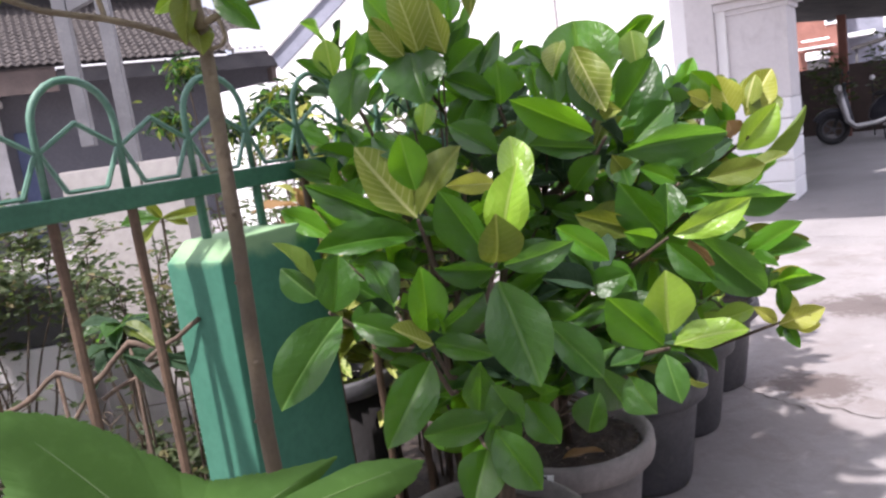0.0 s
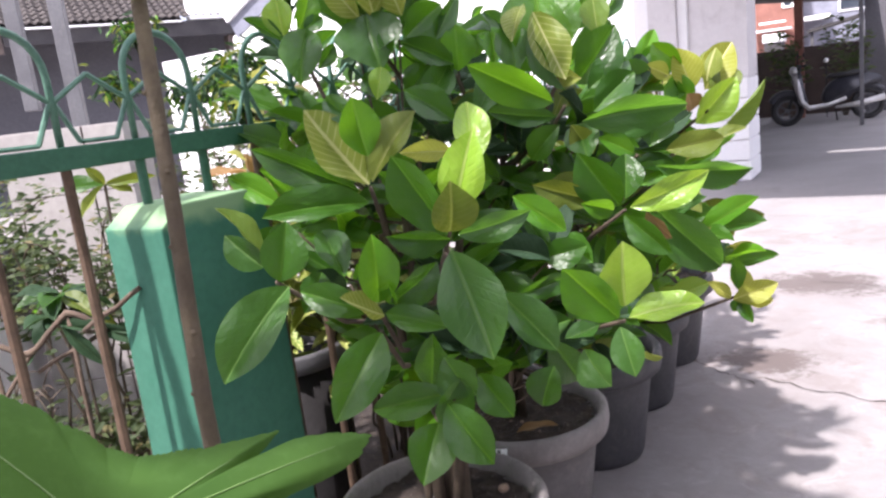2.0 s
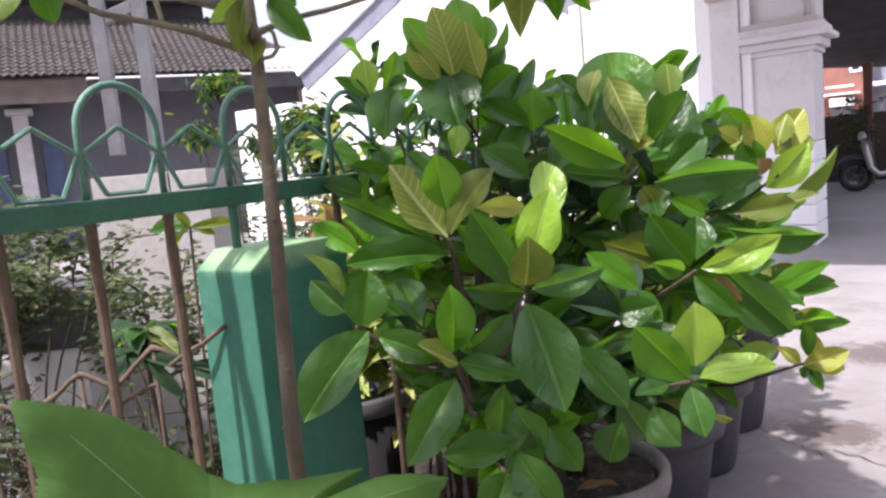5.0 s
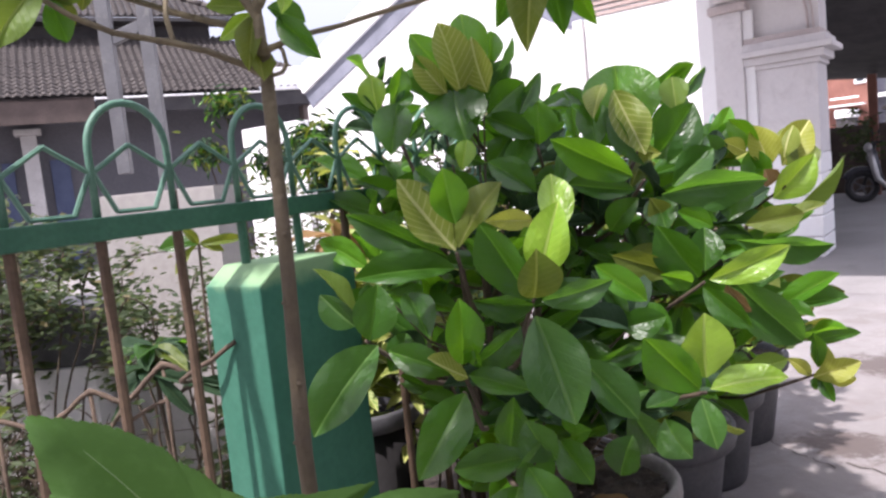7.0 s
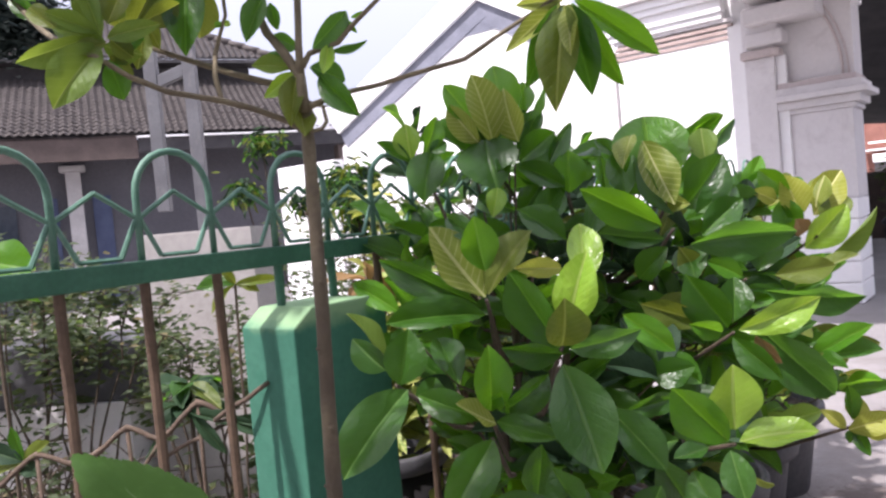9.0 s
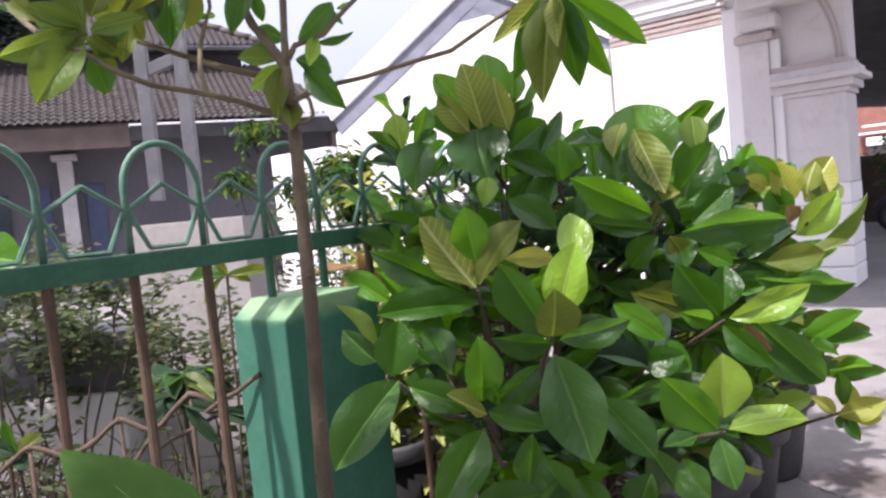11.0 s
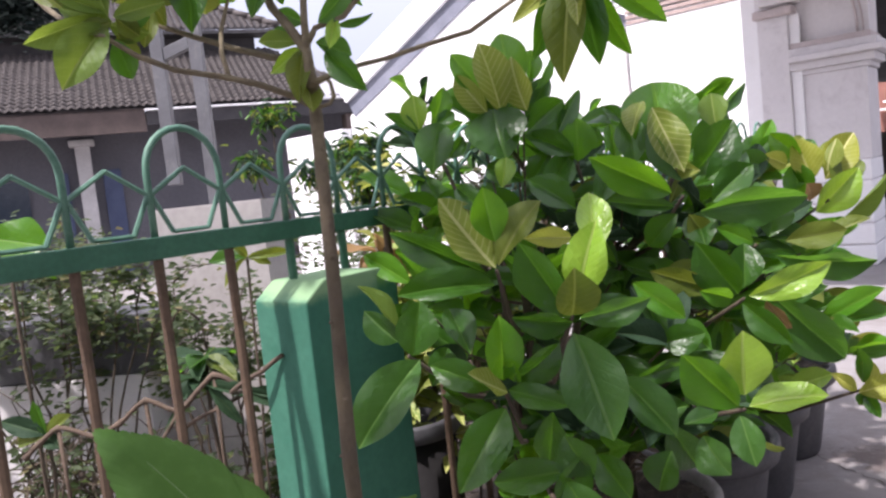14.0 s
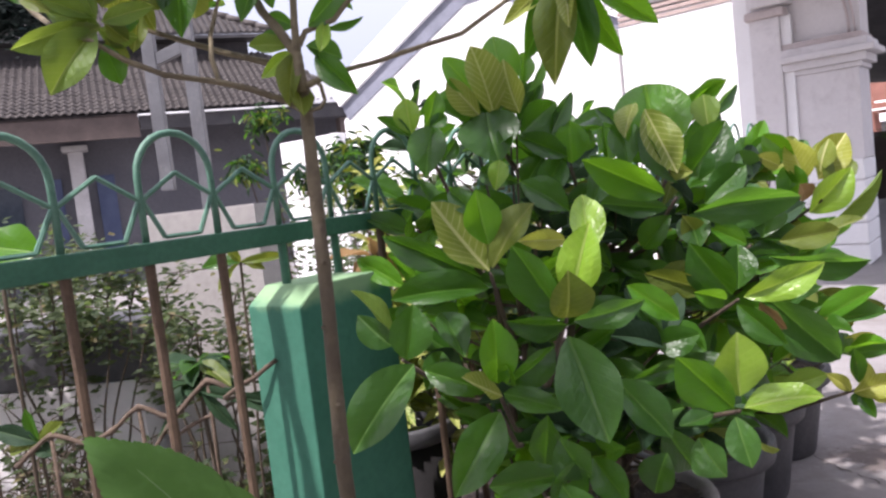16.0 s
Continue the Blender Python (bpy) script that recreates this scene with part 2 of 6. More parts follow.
M_SILVER = two_scale("silver_paint", (0.42, 0.41, 0.40), (0.55, 0.54, 0.53), 10, 80, 0.35, 0.1, 0.002, None, 0.4)
M_BRICK = two_scale("red_brick_wall", (0.20, 0.085, 0.062), (0.27, 0.12, 0.09), 1.5, 12, 0.8, 0.4, 0.01, (0.16, 0.07, 0.055))
M_GLASSDARK = two_scale("dark_window_glass", (0.03, 0.04, 0.055), (0.05, 0.06, 0.075), 2, 9, 0.12, 0.05, 0.002)
M_BLUE = two_scale("blue_paint", (0.035, 0.05, 0.11), (0.06, 0.08, 0.15), 4, 40, 0.5, 0.2, 0.003)
M_PAPER = two_scale("white_paper_tag", (0.75, 0.75, 0.74), (0.82, 0.82, 0.82), 9, 80, 0.7, 0.1, 0.001)
M_POTDARK = two_scale("dark_grey_plastic_pot", (0.055, 0.055, 0.060), (0.085, 0.084, 0.09), 7, 60, 0.6, 0.25, 0.003, (0.10, 0.096, 0.095))
M_RIM = two_scale("worn_grey_rim", (0.20, 0.182, 0.172), (0.27, 0.247, 0.235), 9, 70, 0.7, 0.3, 0.003, (0.155, 0.14, 0.13))
M_PEBBLE = two_scale("brown_pebble", (0.24, 0.16, 0.11), (0.36, 0.26, 0.19), 30, 140, 0.8, 0.3, 0.003)


def tile_material():
    n = Nodes("weathered_roof_tile")
    c = n.mix(n.random(), (0.036, 0.030, 0.028), (0.068, 0.058, 0.053))
    c = n.mix(n.ramp(n.noise(2.2, 6), [(0.4, 0.0), (0.65, 0.7)]), c, (0.075, 0.065, 0.06))
    c = n.mix(n.ramp(n.noise(30.0, 4), [(0.5, 0.0), (0.8, 0.5)]), c, (0.145, 0.13, 0.118))
    n.bump(n.noise(40.0, 4), 0.4, 0.005)
    return n.set(c, 0.85)


M_TILE = tile_material()


def ground_material():
    """Old concrete: pale worn screed, damp dark patches, fine cracks, shrub shade tinted in by the pots."""
    n = Nodes("worn_concrete")
    c = n.mix(n.ramp(n.noise(0.9, 6), [(0.35, 0.0), (0.65, 1.0)]), (0.182, 0.172, 0.169), (0.245, 0.233, 0.229))
    patch = n.ramp(n.noise(2.1, 9, 0.62, distort=0.5), [(0.50, 0.0), (0.60, 1.0)])
    c = n.mix(n.math("MULTIPLY", patch, 0.6), c, (0.165, 0.153, 0.149))
    damp = n.ramp(n.noise(0.62, 7, 0.6, distort=0.8), [(0.58, 0.0), (0.68, 1.0)])
    c = n.mix(n.math("MULTIPLY", damp, 0.6), c, (0.14, 0.125, 0.117))
    c = n.mix(n.ramp(n.noise(60.0, 5), [(0.45, 0.0), (0.8, 0.4)]), c, (0.17, 0.16, 0.153))
    c = n.mix(n.ramp(n.noise(5.0, 8, 0.68, distort=0.6), [(0.52, 0.0), (0.64, 0.5)]), c, (0.145, 0.120, 0.110))     # brown grime
    c = n.mix(n.ramp(n.noise(7.5, 7, 0.66, distort=0.9), [(0.57, 0.0), (0.68, 0.45)]), c, (0.31, 0.295, 0.29))      # pale spots at random
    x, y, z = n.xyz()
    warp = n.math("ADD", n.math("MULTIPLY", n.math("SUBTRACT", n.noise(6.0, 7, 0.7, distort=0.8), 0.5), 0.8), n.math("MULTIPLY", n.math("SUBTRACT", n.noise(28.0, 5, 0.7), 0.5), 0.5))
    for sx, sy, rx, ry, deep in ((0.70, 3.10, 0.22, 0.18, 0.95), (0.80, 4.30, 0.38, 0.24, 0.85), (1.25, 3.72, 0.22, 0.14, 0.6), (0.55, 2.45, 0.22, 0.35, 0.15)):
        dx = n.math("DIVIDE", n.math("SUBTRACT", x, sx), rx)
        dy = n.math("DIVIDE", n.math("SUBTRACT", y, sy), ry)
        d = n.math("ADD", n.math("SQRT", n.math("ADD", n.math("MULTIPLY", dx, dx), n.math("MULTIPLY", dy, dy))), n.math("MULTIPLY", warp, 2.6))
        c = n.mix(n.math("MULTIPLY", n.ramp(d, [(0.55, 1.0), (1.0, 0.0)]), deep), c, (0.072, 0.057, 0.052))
    # brown dirt and the shrubs' shade near the pots, tinted in together
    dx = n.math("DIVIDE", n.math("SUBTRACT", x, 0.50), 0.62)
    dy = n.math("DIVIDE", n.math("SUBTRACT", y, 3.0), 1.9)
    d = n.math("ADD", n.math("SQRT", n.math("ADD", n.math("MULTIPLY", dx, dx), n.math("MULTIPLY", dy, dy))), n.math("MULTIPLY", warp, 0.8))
    dirt_shade = n.math("MULTIPLY", n.ramp(d, [(0.45, 1.0), (1.05, 0.0)]), n.ramp(n.noise(4.5, 8, 0.68, distort=0.7), [(0.36, 0.25), (0.58, 1.0)]))
    c = n.mix(n.math("MULTIPLY", dirt_shade, 0.34), c, (0.125, 0.098, 0.088))
    n.bump(n.math("ADD", n.noise(45.0, 6), n.math("MULTIPLY", patch, 0.6)), 0.35, 0.006)
    rough = n.math("SUBTRACT", 0.82, n.math("MULTIPLY", damp, 0.25))
    return n.set(c, rough)


M_GROUND = ground_material()
M_PAVE = two_scale("grey_weathered_paving", (0.19, 0.18, 0.18), (0.25, 0.24, 0.235), 0.9, 40, 0.8, 0.35, 0.006, (0.15, 0.142, 0.138))
M_YARD = two_scale("damp_yard_concrete", (0.17, 0.157, 0.150), (0.25, 0.233, 0.225), 0.9, 40, 0.85, 0.35, 0.006, (0.12, 0.11, 0.105))
M_CRACK = two_scale("crack_dirt", (0.06, 0.05, 0.045), (0.10, 0.086, 0.078), 9, 60, 0.95, 0.5, 0.004)

# ---- builders ----
PLACE, ROOT = {}, {}


def obj(name, bm, mat, smooth=False):
    me = bpy.data.meshes.new(name)
    bm.to_mesh(me)
    bm.free()
    if mat:
        me.materials.append(mat)
    if smooth:
        me.polygons.foreach_set("use_smooth", [True] * len(me.polygons))
    return new(name, me)


def part(name, bm, mat, parent, label="", smooth=False):
    """One mesh, built in the world's coordinates, under its thing or part."""
    ob = obj(name, bm, mat, smooth) if isinstance(bm, bmesh.types.BMesh) else new(name, bm)
    ob.parent = parent
    ob.matrix_parent_inverse = Matrix.Translation(-Vector(PLACE.get(parent.name, (0, 0, 0))))
    return tagged(ob, label)


def thing(name, at, label, category, group="", kind=""):
    """An empty at a thing's base, to hold its parts."""
    ob = new(name)
    ob.location = at
    ob.empty_display_size = 0.05
    PLACE[ob.name] = tuple(at)
    return tagged(ob, label, category, group, kind)


def box(bm, x0, x1, y0, y1, z0, z1, m=None):
    vs = [bm.verts.new(Vector(p) if m is None else m @ Vector(p)) for p in
          ((x0, y0, z0), (x1, y0, z0), (x1, y1, z0), (x0, y1, z0), (x0, y0, z1), (x1, y0, z1), (x1, y1, z1), (x0, y1, z1))]
    for f in ((3, 2, 1, 0), (4, 5, 6, 7), (0, 1, 5, 4), (1, 2, 6, 5), (2, 3, 7, 6), (3, 0, 4, 7)):
        bm.faces.new([vs[i] for i in f])


def boxed(x0, x1, y0, y1, z0, z1, m=None, bevel=0.0):
    bm = bmesh.new()
    box(bm, x0, x1, y0, y1, z0, z1, m)
    if bevel:
        bmesh.ops.bevel(bm, geom=bm.edges[:], offset=bevel, segments=2, affect="EDGES", profile=0.6)
    return bm


def tube(bm, pts, radii, sides=8, cap=True, square=False):
    """A tube along points; radii a number or one for each point."""
    pts = [Vector(p) for p in pts]
    if not isinstance(radii, (list, tuple)):
        radii = [radii] * len(pts)
    rings, ref = [], None
    for i, p in enumerate(pts):
        d = (pts[min(i + 1, len(pts) - 1)] - pts[max(i - 1, 0)]).normalized()
        if ref is None:
            ref = d.cross(Vector((0, 0, 1)))
            if ref.length < 0.1:
                ref = d.cross(Vector((0, 1, 0)))
        a = (ref - d * ref.dot(d)).normalized()
        ref = a
        b = d.cross(a)
        off = math.pi / 4 if square else 0.0
        rings.append([bm.verts.new(p + radii[i] * (math.cos(off + 2 * math.pi * k / sides) * a + math.sin(off + 2 * math.pi * k / sides) * b)) for k in range(sides)])
    for r, s in zip(rings, rings[1:]):
        for k in range(sides):
            bm.faces.new((r[k], r[(k + 1) % sides], s[(k + 1) % sides], s[k]))
    if cap:
        bm.faces.new(rings[0][::-1])
        bm.faces.new(rings[-1])


def lathe(bm, profile, centre, sides=48, cap_bottom=True):
    """Turns (radius, height) pairs round an upright axis."""
    rings = []
    for r, z in profile:
        rings.append([bm.verts.new((centre[0] + r * math.cos(2 * math.pi * k / sides), centre[1] + r * math.sin(2 * math.pi * k / sides), centre[2] + z)) for k in range(sides)])
    for a, b in zip(rings, rings[1:]):
        for k in range(sides):
            bm.faces.new((a[k], a[(k + 1) % sides], b[(k + 1) % sides], b[k]))
    if cap_bottom:
        bm.faces.new(rings[0][::-1])


def extruded(outline, depth, place):
    """A flat outline (x, z) pushed back along y by depth, set by the matrix place."""
    bm = bmesh.new()
    front = [bm.verts.new(place @ Vector((x, 0, z))) for x, z in outline]
    back = [bm.verts.new(place @ Vector((x, depth, z))) for x, z in outline]
    bm.faces.new(front)
    bm.faces.new(back[::-1])
    n = len(front)
    for i in range(n):
        bm.faces.new((front[(i + 1) % n], front[i], back[i], back[(i + 1) % n]))
    bmesh.ops.recalc_face_normals(bm, faces=bm.faces[:])
    return bm


def bend(a, b, sag, n=6, wob=0.0, rng=random):
    """Points from a to b along a sagging, slightly crooked line."""
    a, b = Vector(a), Vector(b)
    out = []
    for i in range(n + 1):
        u = i / n
        p = a.lerp(b, u)
        p.z -= sag * 4 * u * (1 - u)
        if 0 < i < n and wob:
            p += Vector((rng.uniform(-wob, wob), rng.uniform(-wob, wob), rng.uniform(-wob, wob)))
        out.append(p)
    return out


def leaf_mesh(name, fold, bow, wave, wide=0.55, rows=13, seed=0):
    """A leaf of length 1 along y and width 1 along x: tapered stalk end, broadest at wide, rounded to a short point,
    with a folded midrib, an arched length and waved margins."""
    rng = random.Random(seed)
    me = bpy.data.meshes.new(name)
    verts, faces = [], []
    cols = (-1.0, -0.72, -0.36, 0.0, 0.36, 0.72, 1.0)
    ph, lean = rng.uniform(0, 6.28), rng.uniform(-0.05, 0.05)
    for i in range(rows + 1):
        y = i / rows
        if y < wide:
            w = 0.5 * math.sin(0.5 * math.pi * y / wide) ** 0.78 + 0.010
        else:
            u = (y - wide) / (1 - wide)
            w = 0.5 * (1 - u ** 1.95) ** 0.95 + 0.006
        for c in cols:
            x = c * w
            cup = fold * (abs(x) - 0.7 * x * x)
            z = cup + bow * 2 * y * (1 - y) + wave * c * c * w * math.sin(ph + y * 9 + (2.2 if c > 0 else 0))
            verts.append((x + lean * math.sin(math.pi * y), y, z))
    n = len(cols)
    for i in range(rows):
        for j in range(n - 1):
            k = i * n + j
            faces.append((k, k + 1, k + n + 1, k + n))
    me.from_pydata(verts, [], faces)
    me.polygons.foreach_set("use_smooth", [True] * len(me.polygons))
    for e in me.edges:          # a crease along the midrib
        if all(v % n == n // 2 for v in e.vertices):
            e.use_edge_sharp = True
    return me


LEAF_SHAPES = [(0.95, 0.16, 0.12), (0.75, 0.26, 0.20), (1.10, 0.10, 0.12), (0.85, -0.14, 0.20), (1.0, 0.34, 0.14)]
LEAF_MESH = {}
for tone_key in LEAF:
    for shape_i, (fo, bo, wa) in enumerate(LEAF_SHAPES):
        made = leaf_mesh("leaf", fo, bo, wa, 0.47 + 0.02 * shape_i, 13, shape_i + 1)
        made.materials.append(LEAF[tone_key])
        LEAF_MESH[tone_key, shape_i] = made


def leaf_matrix(base, tip, width, facing):
    """Lays the unit leaf from base to tip, its upper face turned to facing."""
    y = Vector(tip) - Vector(base)
    length = y.length
    y.normalize()
    z = Vector(facing)
    z = z - y * z.dot(y)
    z.normalize()
    x = y.cross(z)
    m = Matrix((x, y, z)).transposed().to_4x4()
    m.translation = base
    return m @ Matrix.Diagonal((width, length, (width + length) / 2 * 0.6, 1))


LRNG = random.Random(11)
VIEWSIDE = Vector((0.45, -0.62, 0.62))
OUTWARD = Vector((0.5, -0.84, 0.2)).normalized()


def add_leaf(parent, base, tip, width, tone, facing=None, spread=0.25):
    ob = new("leaf", LEAF_MESH[tone, LRNG.randrange(len(LEAF_SHAPES))])
    g = Vector(facing or VIEWSIDE) + Vector((LRNG.uniform(-1, 1), LRNG.uniform(-1, 1), LRNG.uniform(-1, 1))) * spread
    ob.matrix_basis = leaf_matrix(base, tip, width * 0.90, g)
    ob.parent = parent
    return ob


def rolled(base, tip, degrees):
    """The way a leaf's upper face looks: outward to the drive, rolled about the leaf's own length."""
    ax = (Vector(tip) - Vector(base)).normalized()
    out = OUTWARD - ax * OUTWARD.dot(ax)
    return Matrix.Rotation(radians(degrees), 3, ax) @ out.normalized()


def branch_to(plant, node, thick):
    """A branch from the plant's stem to a node."""
    root = Vector(ROOT[plant.name])
    start = Vector((root.x, root.y, max(root.z + 0.05, min(node.z - 0.16, 1.0))))
    mid = start.lerp(node, 0.6) + Vector((0, 0, -0.05))
    bm = bmesh.new()
    tube(bm, [start, start.lerp(mid, 0.5) + Vector((0, 0, -0.015)), mid, mid.lerp(node, 0.6), node], [thick * 1.5, thick * 1.3, thick * 1.1, thick, thick * 0.8], 7)
    return part("branch", bm, M_TWIG, plant, smooth=True)


def place_leaves(branch, leaves):
    """Leaves on a branch: base, tip, width, tone and roll of each."""
    for base, tip, width, tone, roll in leaves:
        ob = new("leaf", LEAF_MESH[tone, LRNG.randrange(len(LEAF_SHAPES))])
        ob.matrix_basis = leaf_matrix(base, tip, width, rolled(base, tip, roll))
        ob.parent = branch
    return branch


def shoot(plant, node, leaves, thick=0.0042):
    """A branch from the plant's stem to a node, and the leaves that spread from it."""
    return place_leaves(branch_to(plant, Vector(node), thick), leaves)


def loose_shoot(plant, node, leaves, thick=0.0042):
    """A branch whose leaves all spread from its node, turned as they fall."""
    node = Vector(node)
    br = branch_to(plant, node, thick)
    for tip, width, tone in leaves:
        base = node.lerp(Vector(tip), 0.08) + Vector((0, 0, LRNG.uniform(-0.01, 0.005)))
        add_leaf(br, base, tip, width, tone)
    return br


def broad_leaf_material():
    n = Nodes("broad_leaf_matte")
    c = n.mix(n.ramp(n.noise(7.0, 4), [(0.35, 0.0), (0.7, 1.0)]), (0.028, 0.072, 0.013), (0.045, 0.100, 0.019))
    c = n.mix(n.ramp(n.noise(60.0, 4), [(0.5, 0.0), (0.8, 0.35)]), c, (0.085, 0.165, 0.045))
    n.bump(n.noise(30.0, 4), 0.10, 0.004)
    n.set(c, 0.7, 0.0, 0.15)
    tr = n.t.nodes.new("ShaderNodeBsdfTranslucent")
    tr.inputs[0].default_value = (0.14, 0.30, 0.03, 1)
    ms = n.t.nodes.new("ShaderNodeMixShader")
    ms.inputs[0].default_value = 0.25
    n.link(n.bsdf.outputs[0], ms.inputs[1])
    n.link(tr.outputs[0], ms.inputs[2])
    n.link(ms.outputs[0], n.out.inputs["Surface"])
    return n.mat


M_LOBE = broad_leaf_material()
M_VEIN = two_scale("pale_leaf_vein", (0.10, 0.18, 0.045), (0.14, 0.22, 0.06), 30, 120, 0.5, 0.1, 0.001)


def broad_leaf(plant, hub, ax, ay, lobes, edge):
    """One broad lobed blade. ax, ay: the blade's two axes; lobes: angle, length, half width in degrees and bluntness; edge: angle and reach of the rest."""
    hub, ax, ay = Vector(hub), Vector(ax), Vector(ay)
    up = ax.cross(ay).normalized()
    rng = random.Random(4)

    def reach(a):
        best = edge[0][1]
        for (a0, r0), (a1, r1) in zip(edge, edge[1:]):
            if a0 <= a < a1:
                best = r0 + (r1 - r0) * (a - a0) / (a1 - a0)
        if a >= edge[-1][0]:
            best = edge[-1][1]
        for c, length, half, blunt in lobes:
            d = abs(a - c) / half
            if d < 1:
                best = max(best, length * (1 - 0.92 * d ** blunt))
        return best

    def spot(a, r, f):
        q = radians(a)
        return hub + (ax * math.cos(q) + ay * math.sin(q)) * r * f + up * (0.030 * f * (1 - f) + 0.0012 * f * math.sin(a * 0.11) - 0.012 * f ** 4)

    bm = bmesh.new()
    rings = 12
    fan = []
    a = lobes[0][0] - 60.0
    k = 0
    while a < edge[-1][0]:
        fan.append((a, reach(a), 1 - (0.014 if k % 4 == 0 else 0.0) + 0.006 * rng.uniform(-1, 1)))
        a += 0.55
        k += 1
    rows = [[bm.verts.new(hub)]] + [[bm.verts.new(spot(a, r * (tooth if q == rings else 1.0), q / rings)) for a, r, tooth in fan] for q in range(1, rings + 1)]
    for k in range(len(fan) - 1):
        bm.faces.new((rows[0][0], rows[1][k], rows[1][k + 1]))
        for q in range(1, rings):
            bm.faces.new((rows[q][k], rows[q + 1][k], rows[q + 1][k + 1], rows[q][k + 1]))
    bmesh.ops.recalc_face_normals(bm, faces=bm.faces[:])
    blade = part("leaf_blade", bm, M_LOBE, plant, "broad lobed green blade", True)
    for c, length in [q[:2] for q in lobes] + [(25.2, 5.2), (38, 3.6), (130, 4.4), (192, 4.0)]:
        bm = bmesh.new()
        tube(bm, [spot(c, length, 0.97 * q / 12) + up * 0.0006 for q in range(13)], [0.0011 * (1 - 0.065 * q) for q in range(13)], 6)
        part("vein", bm, M_VEIN, blade, "pale green vein", True)
    return blade




def small_leaf_material():
    """Small matt leaves, each a little different, that let some light through."""
    n = Nodes("small_garden_leaf")
    each = n.island()
    c = n.mix(each, (0.026, 0.046, 0.019), (0.078, 0.102, 0.040))
    c = n.mix(n.ramp(each, [(0.90, 0.0), (0.94, 0.8)]), c, (0.17, 0.13, 0.055))     # a few withered ones
    n.set(c, 0.6, 0.0, 0.35)
    tr = n.t.nodes.new("ShaderNodeBsdfTranslucent")
    n.put(tr.inputs[0], n.mix(0.5, c, (0.19, 0.27, 0.06)))
    ms = n.t.nodes.new("ShaderNodeMixShader")
    ms.inputs[0].default_value = 0.42
    n.link(n.bsdf.outputs[0], ms.inputs[1])
    n.link(tr.outputs[0], ms.inputs[2])
    n.link(ms.outputs[0], n.out.inputs["Surface"])
    return n.mat


M_SMALL = small_leaf_material()
M_CROTON = leaf_material("variegated_leaf", (0.10, 0.20, 0.03), (0.45, 0.45, 0.12), (0.62, 0.60, 0.25), (0.5, 0.5, 0.1), 0.25, 0.4, 7, 0.8)


def leaf_cloud(points, length, width, seed, droop=0.3):
    """Many small folded leaves round the given points, joined in one mesh."""
    rng = random.Random(seed)
    bm = bmesh.new()
    for p in points:
        a = rng.uniform(0, 6.28)
        d = Vector((math.cos(a), math.sin(a), rng.uniform(-droop, 0.5))).normalized()
        up = Vector((rng.uniform(-0.4, 0.9), rng.uniform(-1.1, 0.2), 0.75)).normalized()
        s = d.cross(up).normalized()
        up = s.cross(d)
        l, w = length * rng.uniform(0.6, 1.2), width * rng.uniform(0.7, 1.2)
        p = Vector(p)
        ring = [p, p + d * l * 0.45 + s * w * 0.5 + up * w * 0.15, p + d * l, p + d * l * 0.45 - s * w * 0.5 + up * w * 0.15, p + d * l * 0.5]
        v = [bm.verts.new(q) for q in ring]
        bm.faces.new((v[0], v[1], v[4]))
        bm.faces.new((v[1], v[2], v[4]))
        bm.faces.new((v[2], v[3], v[4]))
        bm.faces.new((v[3], v[0], v[4]))
    return bm

# ---- ground ----
bm = bmesh.new()
box(bm, -400, 400, -400, 400, -0.3, 0.0)
tagged(obj("ground", bm, M_PAVE), "grey weathered paving and yard", "ground", kind="structure")
bm = bmesh.new()
# stepped far edge of the slab stands in for a shadow's edge
outline = [(-0.2, -6), (9, -6), (9, 5.6), (2.9, 5.9), (1.6, 5.75), (1.55, 6.3), (0.9, 6.35), (0.85, 5.9), (-0.2, 6.0)]
verts = [bm.verts.new((x, y, 0.004)) for x, y in outline]
bm.faces.new(verts)
tagged(obj("garden_floor", boxed(-12, -0.202, -4, 6.9, -0.05, 0.006), M_YARD), "damp grey concrete floor of the garden yard", "floor", kind="structure")
tagged(obj("driveway", bm, M_GROUND), "pale worn concrete driveway with damp stains and tinted shrub shade", "driveway", kind="structure")


def crack(a, b, seed, width=0.004):
    """A thin jagged crack filled with dirt, lying just over the concrete."""
    rng = random.Random(seed)
    a, b = Vector((*a, 0.008)), Vector((*b, 0.008))
    side = (b - a).normalized().cross(Vector((0, 0, 1)))
    bm = bmesh.new()
    last, n = None, 26
    off = 0.0
    for i in range(n + 1):
        off += rng.uniform(-0.02, 0.02)
        p = a.lerp(b, i / n) + side * off
        w = width * rng.uniform(0.3, 1.3)
        pair = bm.verts.new(p - side * w), bm.verts.new(p + side * w)
        if last:
            bm.faces.new((last[0], pair[0], pair[1], last[1]))
        last = pair
    tagged(obj("ground_crack", bm, M_CRACK), "thin dark crack across the concrete", "crack", kind="structure")


crack((0.36, 3.05), (0.72, 2.93), 3)
crack((0.72, 2.93), (1.5, 2.72), 5)
crack((0.8, 4.3), (2.6, 3.9), 8)
crack((0.3, 6.2), (2.8, 5.6), 9)

# unseen walls added beside and behind the camera to hold back sky light
tagged(obj("added_wall_side", boxed(3.4, 3.6, -6.0, 5.4, 0, 2.8, bevel=0.01), M_LILAC), "added grey wall along the drive, out of view", "wall", kind="structure")
tagged(obj("added_wall_rear", boxed(-3.0, 3.399, -6.2, -6.0, 0, 2.8, bevel=0.01), M_LILAC), "added grey wall across the drive, out of view", "wall", kind="structure")


